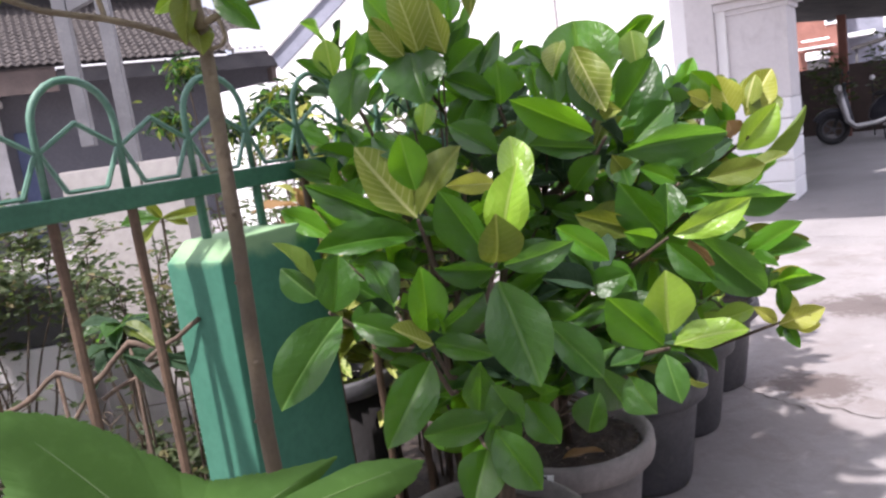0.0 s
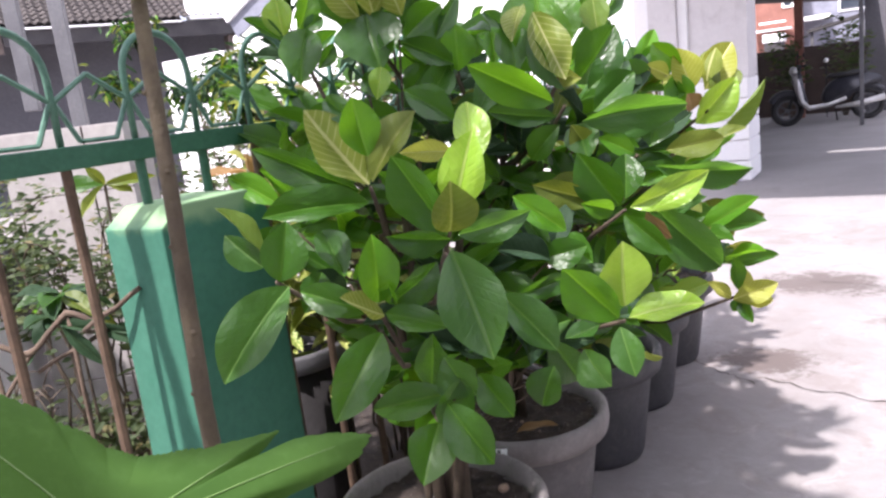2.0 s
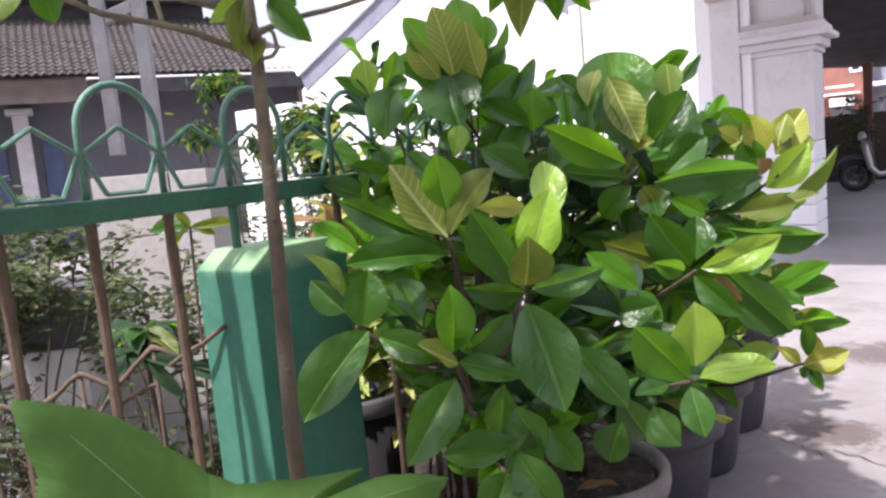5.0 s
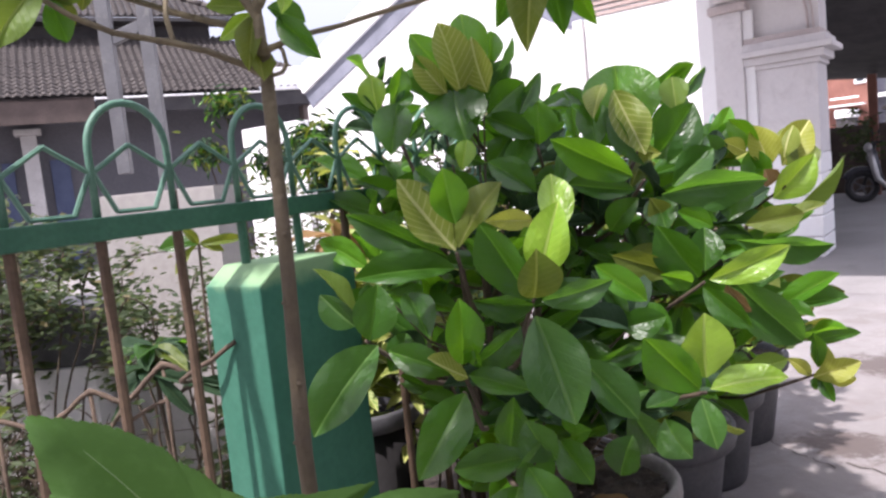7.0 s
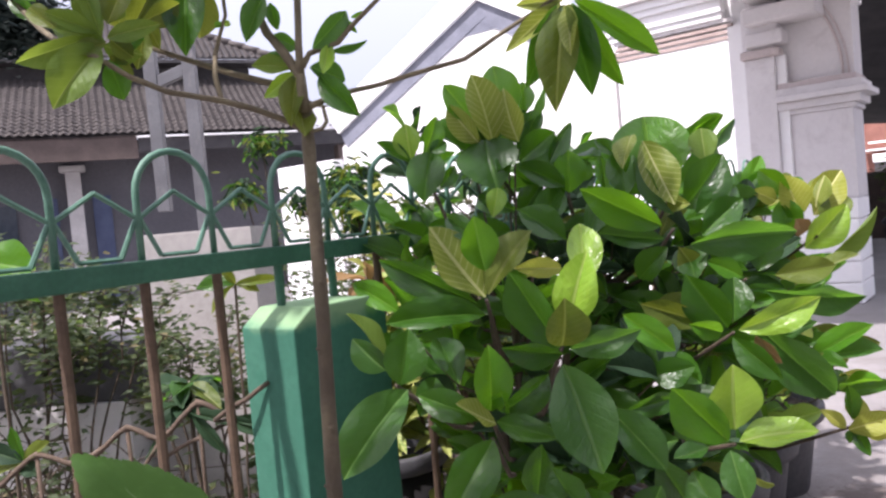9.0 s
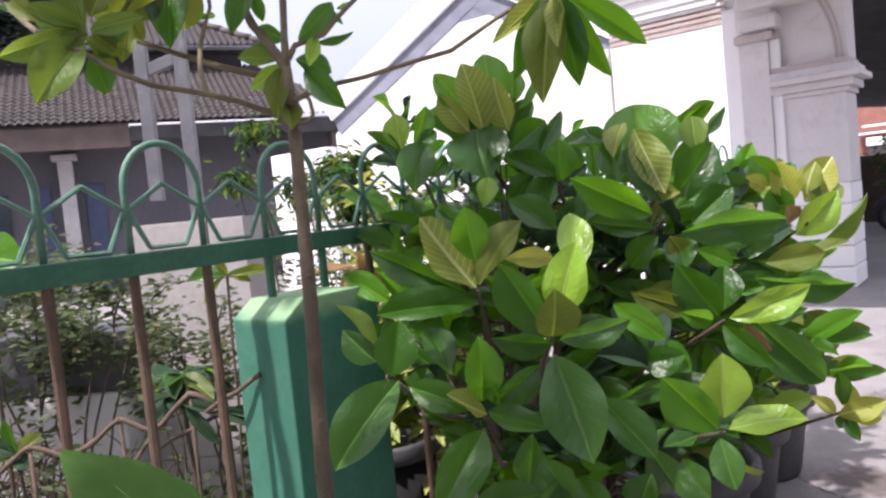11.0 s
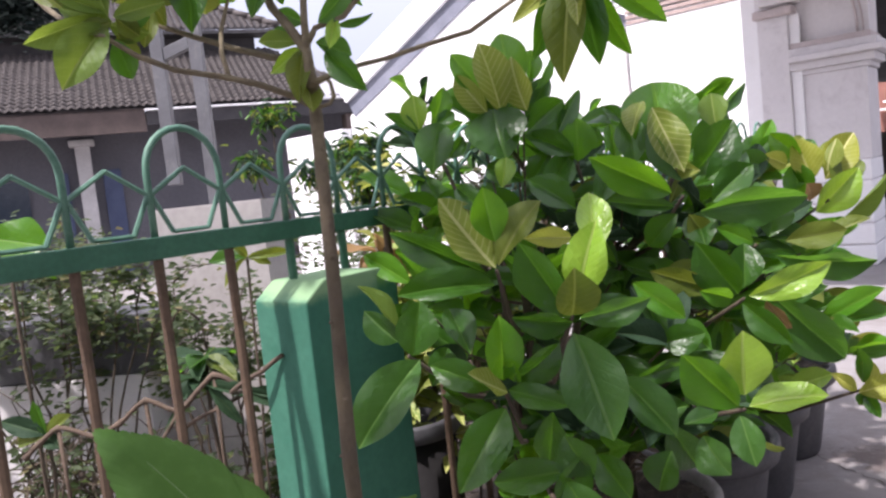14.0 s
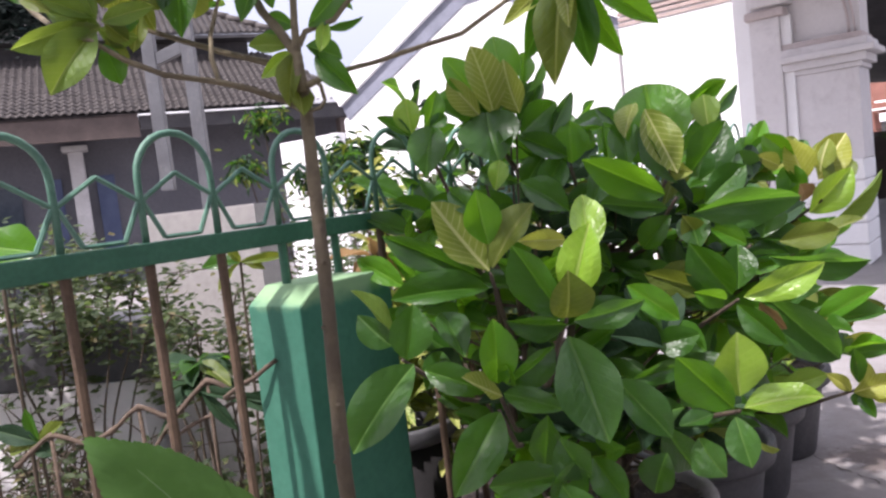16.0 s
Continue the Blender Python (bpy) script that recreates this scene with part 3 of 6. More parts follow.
# ---- green fence ----
RAIL_TOP, RAIL_LOW, PITCH, TUBE = 1.188, 1.150, 0.1415, 0.0062
FENCE_Y0 = 0.627 - 18 * PITCH
fence = thing("garden_fence", (0, 1.5, 0), "green steel fence with arched top and brown rusty bars", "fence")
part("rail", boxed(-0.012, 0.012, FENCE_Y0, FENCE_Y0 + 44 * PITCH, RAIL_LOW, RAIL_TOP, bevel=0.003), M_GREEN, fence, "flat green top rail")
part("lower_rail", boxed(-0.010, 0.010, FENCE_Y0, FENCE_Y0 + 44 * PITCH, 0.16, 0.19, bevel=0.003), M_RUST, fence, "brown lower rail")
bar_bm = bmesh.new()
tube(bar_bm, [(0, 0, 0.0), (0, 0, RAIL_LOW + 0.002)], 0.0090, 8)
bar_me = bpy.data.meshes.new("bar")
bar_bm.to_mesh(bar_me)
bar_bm.free()
bar_me.materials.append(M_RUST)
arch_bm = bmesh.new()
arc = [(0, 0, RAIL_TOP - 0.002), (0, 0, RAIL_TOP + 0.11)]
for k in range(1, 12):
    a = math.pi * k / 12
    arc.append((0, PITCH / 2 - PITCH / 2 * math.cos(a), RAIL_TOP + 0.11 + 0.074 * math.sin(a)))
arc += [(0, PITCH, RAIL_TOP + 0.11), (0, PITCH, RAIL_TOP - 0.002)]
tube(arch_bm, arc, TUBE, 10)
arch_me = bpy.data.meshes.new("arch")
arch_bm.to_mesh(arch_me)
arch_bm.free()
arch_me.polygons.foreach_set("use_smooth", [True] * len(arch_me.polygons))
arch_me.materials.append(M_GREENPALE)
pent_bm = bmesh.new()
PENT = [(0.036, RAIL_TOP + 0.006), (0.003, RAIL_TOP + 0.072), (PITCH / 2, RAIL_TOP + 0.115), (PITCH - 0.003, RAIL_TOP + 0.072), (PITCH - 0.036, RAIL_TOP + 0.006), (0.036, RAIL_TOP + 0.006)]
for (ya, za), (yb, zb) in zip(PENT, PENT[1:]):
    tube(pent_bm, [(0, ya, za), (0, yb, zb)], 0.0043, 6)
pent_me = bpy.data.meshes.new("pentagon")
pent_bm.to_mesh(pent_me)
pent_bm.free()
pent_me.materials.append(M_GREENPALE)
for i in range(45):
    y = FENCE_Y0 + i * PITCH
    if not 0.80 < y < 1.12:
        part("bar", bar_me, None, fence).location = (0, y, 0)
    if i % 2 == 0 and i < 44:
        part("arch", arch_me, None, fence).location = (0, y, 0)
    if i < 44:
        part("pentagon_ornament", pent_me, None, fence).location = (0, y, 0)
stub_bm = bmesh.new()
tube(stub_bm, [(0, 0, 1.05), (0, 0, RAIL_LOW + 0.002)], 0.0090, 8)
stub_me = bpy.data.meshes.new("stub")
stub_bm.to_mesh(stub_me)
stub_bm.free()
stub_me.materials.append(M_GREEN)
for y in (0.91, 1.052):
    part("bar_stub", stub_me, None, fence, "green bar set into the post").location = (0, y, 0)

# ---- green masonry post ----
post = thing("fence_post", (0.025, 0.972, 0), "light green painted masonry post with a chamfered top", "post")
prof = [(0.848, 0.0), (1.098, 0.0), (1.098, 1.028), (1.052, 1.070), (0.897, 1.070), (0.848, 1.035)]
bm = extruded(prof, 0.155, Matrix(((0, 1, 0, -0.052), (1, 0, 0, 0), (0, 0, 1, 0), (0, 0, 0, 1))))
bmesh.ops.bevel(bm, geom=bm.edges[:], offset=0.004, segments=2, affect="EDGES", profile=0.6)
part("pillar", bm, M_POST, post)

# ---- white building at the end of the drive ----
FY = 8.3
bld = thing("white_building", (-1.6, FY, 0), "white plastered building with pilasters, cornice and an arched carport", "building")
part("wall", boxed(-2.57, -1.26, FY, FY + 0.25, 0, 2.95), M_WHITE, bld, "sunlit white wall")
part("upper_wall", boxed(-2.57, -0.05, FY + 0.06, FY + 0.25, 2.951, 4.6), M_WHITE, bld, "plain white upper wall")
for i in range(4):
    part("cornice_band", boxed(-2.57, -1.22, FY - 0.012 - 0.012 * i, FY - 0.002, 2.84 + 0.06 * i, 2.88 + 0.06 * i, bevel=0.006), M_TRIM if i < 3 else M_CREAM, bld, "moulded cornice band")
for out_by, z0, z1 in ((0.075, 3.06, 3.13), (0.10, 3.131, 3.26), (0.14, 3.261, 3.33), (0.17, 3.331, 3.42)):
    part("cornice_step", boxed(-2.66 - out_by * 0.5, -1.31, FY - out_by, FY + 0.055, z0, z1, bevel=0.012), M_WHITE, bld, "stepped cornice moulding")
part("cornice_top", boxed(-2.78, -1.31, FY - 0.235, FY + 0.055, 3.421, 3.52, bevel=0.01), M_CREAM, bld, "projecting top of the cornice")
part("corner_column", boxed(-2.70, -2.58, FY - 0.06, FY + 0.2, 0, 2.83, bevel=0.006), M_CREAM, bld, "thin corner column")
part("corner_strip", boxed(-1.258, -1.09, FY - 0.10, FY + 0.2, 0, 2.95, bevel=0.006), M_WHITE, bld, "white corner strip")
part("pilaster", boxed(-1.088, -0.80, FY - 0.16, FY + 0.2, 0, 2.55, bevel=0.008), M_CREAM, bld, "square pilaster")
# pink trim colour here also holds the shadow under the capital
part("pilaster_capital", boxed(-1.12, -0.74, FY - 0.21, FY + 0.2, 2.551, 2.635, bevel=0.02), M_PALETRIM, bld, "pilaster capital")
part("pilaster_block", boxed(-1.10, -0.79, FY - 0.17, FY + 0.2, 2.641, 3.06, bevel=0.008), M_CREAM, bld)
part("pier", boxed(-0.798, -0.13, FY - 0.08, FY + 0.45, 1.05, 1.93, bevel=0.008), M_CREAM, bld, "broad white pier")
part("pier_edge", boxed(-0.245, -0.128, FY - 0.10, FY + 0.452, 1.05, 1.928, bevel=0.006), M_CREAM, bld, "narrow raised edge of the pier")
for i, (o, z0, z1, mt) in enumerate(((0.03, 1.931, 1.98, M_CREAM), (0.08, 1.981, 2.06, M_CREAM), (0.16, 2.061, 2.12, M_CREAM), (0.10, 2.121, 2.20, M_CREAM), (0.05, 2.201, 2.26, M_PALETRIM))):
    part("capital_moulding", boxed(-0.80, -0.13 + o, FY - 0.08 - o, FY + 0.45, z0, z1, bevel=0.012), mt, bld, "stepped capital moulding")
for i in range(5):
    part("stone_block", boxed(-0.79, -0.13, FY - 0.16, FY + 0.5, 0.0 + 0.21 * i + 0.006, 0.21 * (i + 1) - 0.006, bevel=0.014), M_WHITE, bld, "rusticated white base block")
part("pier_core", boxed(-0.77, -0.155, FY - 0.13, FY + 0.45, 0, 1.049), M_CREAM, bld)
# arch over the drive
span0, span1, spring = -0.107, 3.5, 2.262
out = [(span0, spring), (span0, 3.9), (span1, 3.9), (span1, spring), (span1 + 0.6, spring), (span1 + 0.6, 4.6), (-0.78, 4.6), (-0.78, spring)]
part("arch_wall", extruded(out, 0.45, Matrix.Translation((0, FY - 0.02, 0))), M_CREAM, bld, "plastered wall over the drive opening")
for off, w in ((0.0, 0.012), (0.05, 0.008)):
    bm = bmesh.new()
    tube(bm, [(-0.205 + off - 0.42 * u ** 2.2, FY - 0.03, 2.27 + 1.0 * u) for u in [k / 14 for k in range(15)]], w, 8)
    part("arch_moulding", bm, M_PALETRIM, bld, "thin curved moulding beside the opening", True)
for x0, x1, z0, z1, d in ((-1.05, -0.69, 2.66, 2.80, 0.26), (-1.02, -0.34, 2.86, 3.02, 0.42), (-0.98, -0.60, 3.08, 3.298, 0.66)):
    bm = boxed(x0, x1, FY - d, FY - 0.021, z0, z1)
    bmesh.ops.bevel(bm, geom=[e for e in bm.edges if min(v.co.y for v in e.verts) < FY - d + 0.001], offset=0.016, segments=3, affect="EDGES", profile=0.5)
    part("corbel", bm, M_CREAM, bld, "stepped plaster bracket under the eave slab")
part("bracket_core", boxed(-1.03, -0.74, FY - 0.23, FY - 0.021, 2.801, 3.296, bevel=0.01), M_CREAM, bld, "plaster block behind the stepped brackets")
part("pilaster_edge", boxed(-0.797, -0.70, FY - 0.12, FY - 0.081, 0, 2.55, bevel=0.006), M_WHITE, bld, "narrow white edge beside the pilaster")
# added slab; its depth and splay are set to shade the pier and drive
bm = bmesh.new()
plan = ((-1.27, FY - 0.022), (-1.59, FY - 1.3), (-1.59, FY - 3.1), (4.1, FY - 3.1), (4.1, FY - 0.022))
foot, head = ([bm.verts.new((x, y, z)) for x, y in plan] for z in (3.302, 3.52))
bm.faces.new(foot)
bm.faces.new(head[::-1])
for k in range(5):
    bm.faces.new((foot[(k + 1) % 5], foot[k], head[k], head[(k + 1) % 5]))
bmesh.ops.bevel(bm, geom=bm.edges[:], offset=0.02, segments=2, affect="EDGES", profile=0.6)
part("shade_slab", bm, M_CREAM, bld, "added slab with a splayed end, shades the pier and drive")
part("far_pier", boxed(span1, span1 + 0.6, FY - 0.08, FY + 0.45, 0, spring - 0.001), M_CREAM, bld, "white pier across the drive")
bm = boxed(-2.49, 0.80, FY + 0.44, 16.9, 3.3, 3.40)
for v in bm.verts:
    v.co.z -= 0.104 * (v.co.y - FY - 0.44) + (0.12 * (v.co.x + 2.49) if v.co.y > 12 else 0.0)
part("carport_roof", bm, M_DARKWOOD, bld, "dark sloping carport roof")
# hidden side wall, pale so that it bounces light into the carport
part("carport_side_wall", boxed(-2.7, -2.5, FY + 0.46, 16.9, 0, 3.29), M_CREAM, bld, "unseen carport wall, off-white to bounce light")

# ---- gabled white house behind ----
gab = thing("gabled_house", (-5.6, 10.0, 0), "white gabled house with a broad white bargeboard", "house")
GY = 10.0
apex, foot = Vector((-5.45, GY, 4.55)), Vector((-8.75, GY, 2.92))
foot2 = Vector((-2.6, GY, 2.9))
bm = extruded([(foot.x, 0), (foot2.x, 0), (foot2.x, foot2.z - 0.25), (apex.x, apex.z - 0.25), (foot.x, foot.z - 0.25)], 0.25, Matrix.Translation((0, GY - 0.215, 0)))
part("gable_wall", bm, M_WHITE, gab, "sunlit white gable wall")
for a, b, lap in ((foot, apex, 0.0), (apex, foot2, 0.004)):
    bm = bmesh.new()
    d = (b - a)
    nrm = Vector((-d.z, 0, d.x)).normalized()
    quad = [a, b, b + nrm * 0.42, a + nrm * 0.42]
    fr = [bm.verts.new(q + Vector((0, -0.30, 0))) for q in quad]
    bk = [bm.verts.new(q + Vector((0, -0.24, 0))) for q in quad]
    bm.faces.new(fr)
    bm.faces.new(bk[::-1])
    for i in range(4):
        bm.faces.new((fr[(i + 1) % 4], fr[i], bk[i], bk[(i + 1) % 4]))
    bmesh.ops.recalc_face_normals(bm, faces=bm.faces[:])
    part("bargeboard", bm, M_WHITE, gab, "broad white bargeboard")
    bm = bmesh.new()
    quad = [a - nrm * 0.30, b - nrm * 0.30, b - nrm * 0.002, a - nrm * 0.002]
    fr = [bm.verts.new(q + Vector((0, -0.235 + lap, 0))) for q in quad]
    bk = [bm.verts.new(q + Vector((0, -0.11 + lap, 0))) for q in quad]
    bm.faces.new(fr)
    bm.faces.new(bk[::-1])
    for i in range(4):
        bm.faces.new((fr[(i + 1) % 4], fr[i], bk[i], bk[(i + 1) % 4]))
    bmesh.ops.recalc_face_normals(bm, faces=bm.faces[:])
    part("roof_edge", bm, M_SLATE, gab, "blue-grey roof underside")

na = Vector((-(apex - foot).z, 0, (apex - foot).x)).normalized() * 0.42
nb = Vector((-(foot2 - apex).z, 0, (foot2 - apex).x)).normalized() * 0.42
part("bargeboard_peak", extruded([(apex.x, apex.z + 0.002), (apex.x + nb.x - 0.002, apex.z + nb.z), (apex.x, apex.z + 0.474), (apex.x + na.x + 0.002, apex.z + na.z)], 0.06, Matrix.Translation((0, GY - 0.30, 0))), M_WHITE, gab, "white bargeboard peak")
part("ridge_cap", extruded([(apex.x - 0.55, apex.z - 0.50), (apex.x + 0.55, apex.z - 0.50), (apex.x + 0.2, apex.z + 0.05), (apex.x - 0.2, apex.z + 0.05)], 0.10, Matrix.Translation((0, GY - 0.225, 0))), M_SLATE, gab, "blue-grey roof peak")

# ---- tiled house beyond the garden ----
HU, HN = Vector((0.4612, 0.8873, 0)), Vector((0.8873, -0.4612, 0))
HO = Vector((-12.351, 8.53, 0))


def house_matrix():
    """Local x along the eave, local y away from the garden, z up."""
    m = Matrix((HU, -HN, Vector((0, 0, 1)))).transposed().to_4x4()
    m.translation = HO
    return m


HM = house_matrix()
house = thing("tiled_house", HO, "low grey house with weathered tile roof and white porch column", "house")
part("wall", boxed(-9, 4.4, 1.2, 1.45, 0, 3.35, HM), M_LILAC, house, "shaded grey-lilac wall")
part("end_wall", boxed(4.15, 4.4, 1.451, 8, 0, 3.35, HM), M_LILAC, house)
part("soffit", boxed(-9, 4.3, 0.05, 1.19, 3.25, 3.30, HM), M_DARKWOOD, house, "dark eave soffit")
part("fascia_board", boxed(-9, -0.62, 0.0, 0.04, 2.92, 3.38, HM), M_WOOD, house, "brown boarded fascia")
part("gutter", boxed(-0.62, 2.6, -0.06, 0.04, 3.325, 3.36, HM, 0.008), M_WHITE, house, "thin white gutter")
part("dark_beam", boxed(-0.60, 4.3, 0.0, 0.05, 3.05, 3.35, HM), M_DARKWOOD, house, "dark beam below the gutter")
part("white_parapet", boxed(2.75, 3.75, -0.05, 0.2, 3.36, 3.84, HM, 0.02), M_WHITE, house, "white parapet end")
part("corner_pillar", boxed(3.5, 4.12, 0.06, 0.4, 0, 3.04, HM, 0.02), M_WOOD, house, "dark brown corner pillar")
# grey panel colour carries the eave's shade on the white column and capital
part("porch_column", boxed(-2.0, -1.72, 0.85, 1.13, 0, 2.8, HM, 0.02), M_PANEL, house, "square white porch column")
part("column_capital", boxed(-2.1, -1.62, 0.75, 1.19, 2.801, 2.92, HM, 0.03), M_PANEL, house, "flared column capital")
part("door", boxed(-1.55, -1.2, 1.14, 1.19, 0, 2.3, HM), M_BLUE, house, "dark blue door leaf")
part("shutter", boxed(-2.4, -2.2, 1.14, 1.19, 0.6, 2.3, HM), M_BLUE, house, "dark blue shutter")
part("window", boxed(-3.9, -2.95, 1.14, 1.19, 0.9, 2.2, HM), M_GLASSDARK, house, "dark arched window")
SLOPE = math.tan(radians(31))
SIDE = Matrix(((0, 1, 0, 0), (1, 0, 0, 0), (0, 0, 1, 0), (0, 0, 0, 1)))
part("roof_deck", extruded([(0.0, 3.34), (0.0, 3.385), (2.7, 3.385 + 2.7 * SLOPE), (2.7, 3.34 + 2.7 * SLOPE)], 11.6, HM @ Matrix.Translation((-9, 0, 0)) @ SIDE), M_DARKWOOD, house, "roof boarding")
# dark timber colour puts the upper roof's shade on this wall and eave
part("upper_wall", boxed(-9, 2.2, 2.6, 2.8, 4.7, 5.36, HM), M_DARKWOOD, house, "upper wall, eave shade put in its dark colour")
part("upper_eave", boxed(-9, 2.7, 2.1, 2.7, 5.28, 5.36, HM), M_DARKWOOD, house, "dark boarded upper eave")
HIP_LOW, HIP_HIGH = Vector((2.68, 2.12, 5.37)), Vector((0.13, 2.12 + 3.0 * math.cos(radians(31)), 5.37 + 3.0 * math.sin(radians(31))))
bm = bmesh.new()
low = [bm.verts.new(HM @ Vector(p)) for p in ((-9, HIP_LOW.y, HIP_LOW.z), HIP_LOW, HIP_HIGH, (-9, HIP_HIGH.y, HIP_HIGH.z))]
high = [bm.verts.new(v.co + Vector((0, 0, 0.035))) for v in low]
bm.faces.new(low[::-1])
bm.faces.new(high)
for i in range(4):
    bm.faces.new((low[i], low[(i + 1) % 4], high[(i + 1) % 4], high[i]))
part("upper_deck", bm, M_DARKWOOD, house, "upper roof boarding")
for k in range(9):
    a0, a1 = HIP_LOW.lerp(HIP_HIGH, k / 9), HIP_LOW.lerp(HIP_HIGH, (k + 1.12) / 9)
    bm = bmesh.new()
    tube(bm, [HM @ (a0 + Vector((0.04, 0, 0.10))), HM @ (a1 + Vector((0.04, 0, 0.085)))], [0.085, 0.07], 10)
    part("hip_tile", bm, M_TILE, house, smooth=True)

# ---- potted shrubs along the fence ----
POTS = [(0.32, 1.245), (0.285, 1.73), (0.30, 2.20), (0.285, 2.63), (0.28, 3.08)]
plants = []
for i, (px, py) in enumerate(POTS):
    p = thing("potted_shrub", (px, py, 0), "large-leaved glossy green shrub in a grey plastic pot beside the fence", "potted plant", "potted shrubs along the fence")
    ROOT[p.name] = (px, py, 0.33)
    bm = bmesh.new()
    lathe(bm, [(0.150, 0.0), (0.158, 0.02), (0.196, 0.285), (0.197, 0.30), (0.190, 0.30), (0.184, 0.27)], (px, py, 0), 56)
    pot = part("pot", bm, M_POT if i < 2 else M_POTDARK, p, "tapered grey plastic pot", True)
    bm = bmesh.new()
    lathe(bm, [(0.198, 0.286), (0.214, 0.288), (0.226, 0.298), (0.231, 0.322), (0.229, 0.350), (0.222, 0.36), (0.212, 0.358), (0.204, 0.345), (0.198, 0.31)], (px, py, 0), 56, False)
    part("rim", bm, M_RIM if i < 2 else M_POTDARK, pot, "worn pale rolled rim" if i < 2 else "dark rolled rim", True)
    bm = bmesh.new()
    rng = random.Random(40 + i)
    grid = bmesh.ops.create_grid(bm, x_segments=26, y_segments=26, size=0.2)
    bmesh.ops.delete(bm, geom=[v for v in bm.verts if v.co.xy.length > 0.199], context="VERTS")
    for v in bm.verts:
        v.co.z = 0.332 + 0.016 * noise.noise(v.co * 22 + Vector((i, 0, 0))) + 0.010 * noise.noise(v.co * 60) - 0.2 * max(0, v.co.xy.length - 0.17)
        v.co.x += px
        v.co.y += py
    part("soil", bm, M_GRITSOIL, p, "dark crumbly potting soil", True)
    bm = bmesh.new()
    for s in range(2):
        a = rng.uniform(0, 6.28)
        tube(bm, bend((px + 0.03 * math.cos(a), py + 0.03 * math.sin(a), 0.30), (px + 0.10 * math.cos(a) + 0.05, py + 0.10 * math.sin(a) - 0.04, 1.05), -0.01, 7, 0.008, rng), [0.013 - 0.0009 * k for k in range(8)], 8)
    tube(bm, bend((px, py, 0.30), (px, py, 1.04), 0.0, 6, 0.003, rng), [0.014 - 0.0012 * k for k in range(7)], 9)
    part("stem", bm, M_TWIG, p, "brown woody stems", True)
    plants.append(p)
# shoots: the plant, the node, then for each leaf its base, tip, width, tone and roll
shoot(plants[0], (0.409, 1.032, 1.063), [
    ((0.408, 1.038, 1.114), (0.404, 1.022, 1.212), 0.068, "m", 18),
    ((0.412, 1.036, 1.071), (0.465, 1.112, 1.177), 0.075, "o", -31),
    ((0.407, 1.032, 1.067), (0.328, 0.990, 1.200), 0.104, "y", 38),
    ((0.396, 1.022, 1.058), (0.234, 0.952, 1.148), 0.055, "d", -17),
    ((0.406, 1.028, 1.037), (0.284, 0.901, 1.039), 0.063, "d", 18),
    ((0.405, 1.041, 1.157), (0.317, 1.059, 1.215), 0.040, "d", -4)])
shoot(plants[0], (0.564, 1.013, 0.988), [
    ((0.568, 1.101, 1.077), (0.534, 1.164, 1.182), 0.061, "b", 4),
    ((0.573, 1.023, 1.019), (0.609, 1.039, 1.141), 0.074, "b", -16),
    ((0.564, 1.013, 0.990), (0.593, 0.982, 1.073), 0.074, "o", 17),
    ((0.561, 1.011, 0.987), (0.496, 0.978, 1.116), 0.078, "d", -24),
    ((0.564, 1.012, 0.979), (0.501, 0.931, 1.001), 0.047, "d", -31),
    ((0.574, 1.019, 0.984), (0.676, 1.073, 1.010), 0.047, "s", 23),
    ((0.627, 1.113, 1.026), (0.696, 1.156, 0.959), 0.048, "m", -8)])
shoot(plants[0], (0.590, 0.954, 0.969), [
    ((0.595, 0.959, 0.973), (0.664, 0.928, 0.821), 0.098, "s", 9),
    ((0.624, 1.044, 0.883), (0.703, 1.065, 0.788), 0.065, "s", -14),
    ((0.564, 0.953, 0.807), (0.606, 0.964, 0.745), 0.068, "d", 18),
    ((0.596, 0.997, 0.765), (0.647, 1.000, 0.698), 0.057, "d", -3),
    ((0.652, 1.157, 0.723), (0.633, 1.135, 0.656), 0.066, "d", 25),
    ((0.630, 1.095, 0.859), (0.537, 1.119, 0.794), 0.058, "d", 9)])
shoot(plants[0], (0.470, 0.931, 0.883), [
    ((0.470, 0.932, 0.896), (0.484, 0.919, 1.007), 0.064, "m", 17),
    ((0.476, 0.934, 0.875), (0.454, 0.862, 0.924), 0.049, "y", 60),
    ((0.489, 0.945, 0.890), (0.500, 0.921, 0.931), 0.038, "m", -39),
    ((0.458, 0.922, 0.884), (0.361, 0.881, 0.925), 0.051, "d", 5),
    ((0.477, 0.936, 0.878), (0.572, 0.964, 0.852), 0.044, "d", -20),
    ((0.483, 0.942, 0.892), (0.546, 0.995, 0.947), 0.058, "d", 30),
    ((0.379, 0.969, 0.925), (0.287, 1.034, 0.990), 0.058, "d", 24)])
shoot(plants[0], (0.332, 0.862, 0.945), [
    ((0.347, 0.872, 0.936), (0.304, 0.751, 0.818), 0.087, "s", 7),
    ((0.318, 0.857, 0.985), (0.279, 0.814, 1.072), 0.047, "t", 70),
    ((0.318, 0.855, 0.970), (0.273, 0.829, 1.027), 0.055, "s", -21),
    ((0.337, 0.866, 0.944), (0.349, 0.886, 1.036), 0.072, "d", 11),
    ((0.323, 0.922, 0.874), (0.310, 0.993, 0.926), 0.051, "d", 10)])
# low shoots: dark tones carry the shade of the leaves above
shoot(plants[0], (0.488, 0.904, 0.860), [
    ((0.489, 0.905, 0.859), (0.458, 0.806, 0.751), 0.076, "d", -13)])
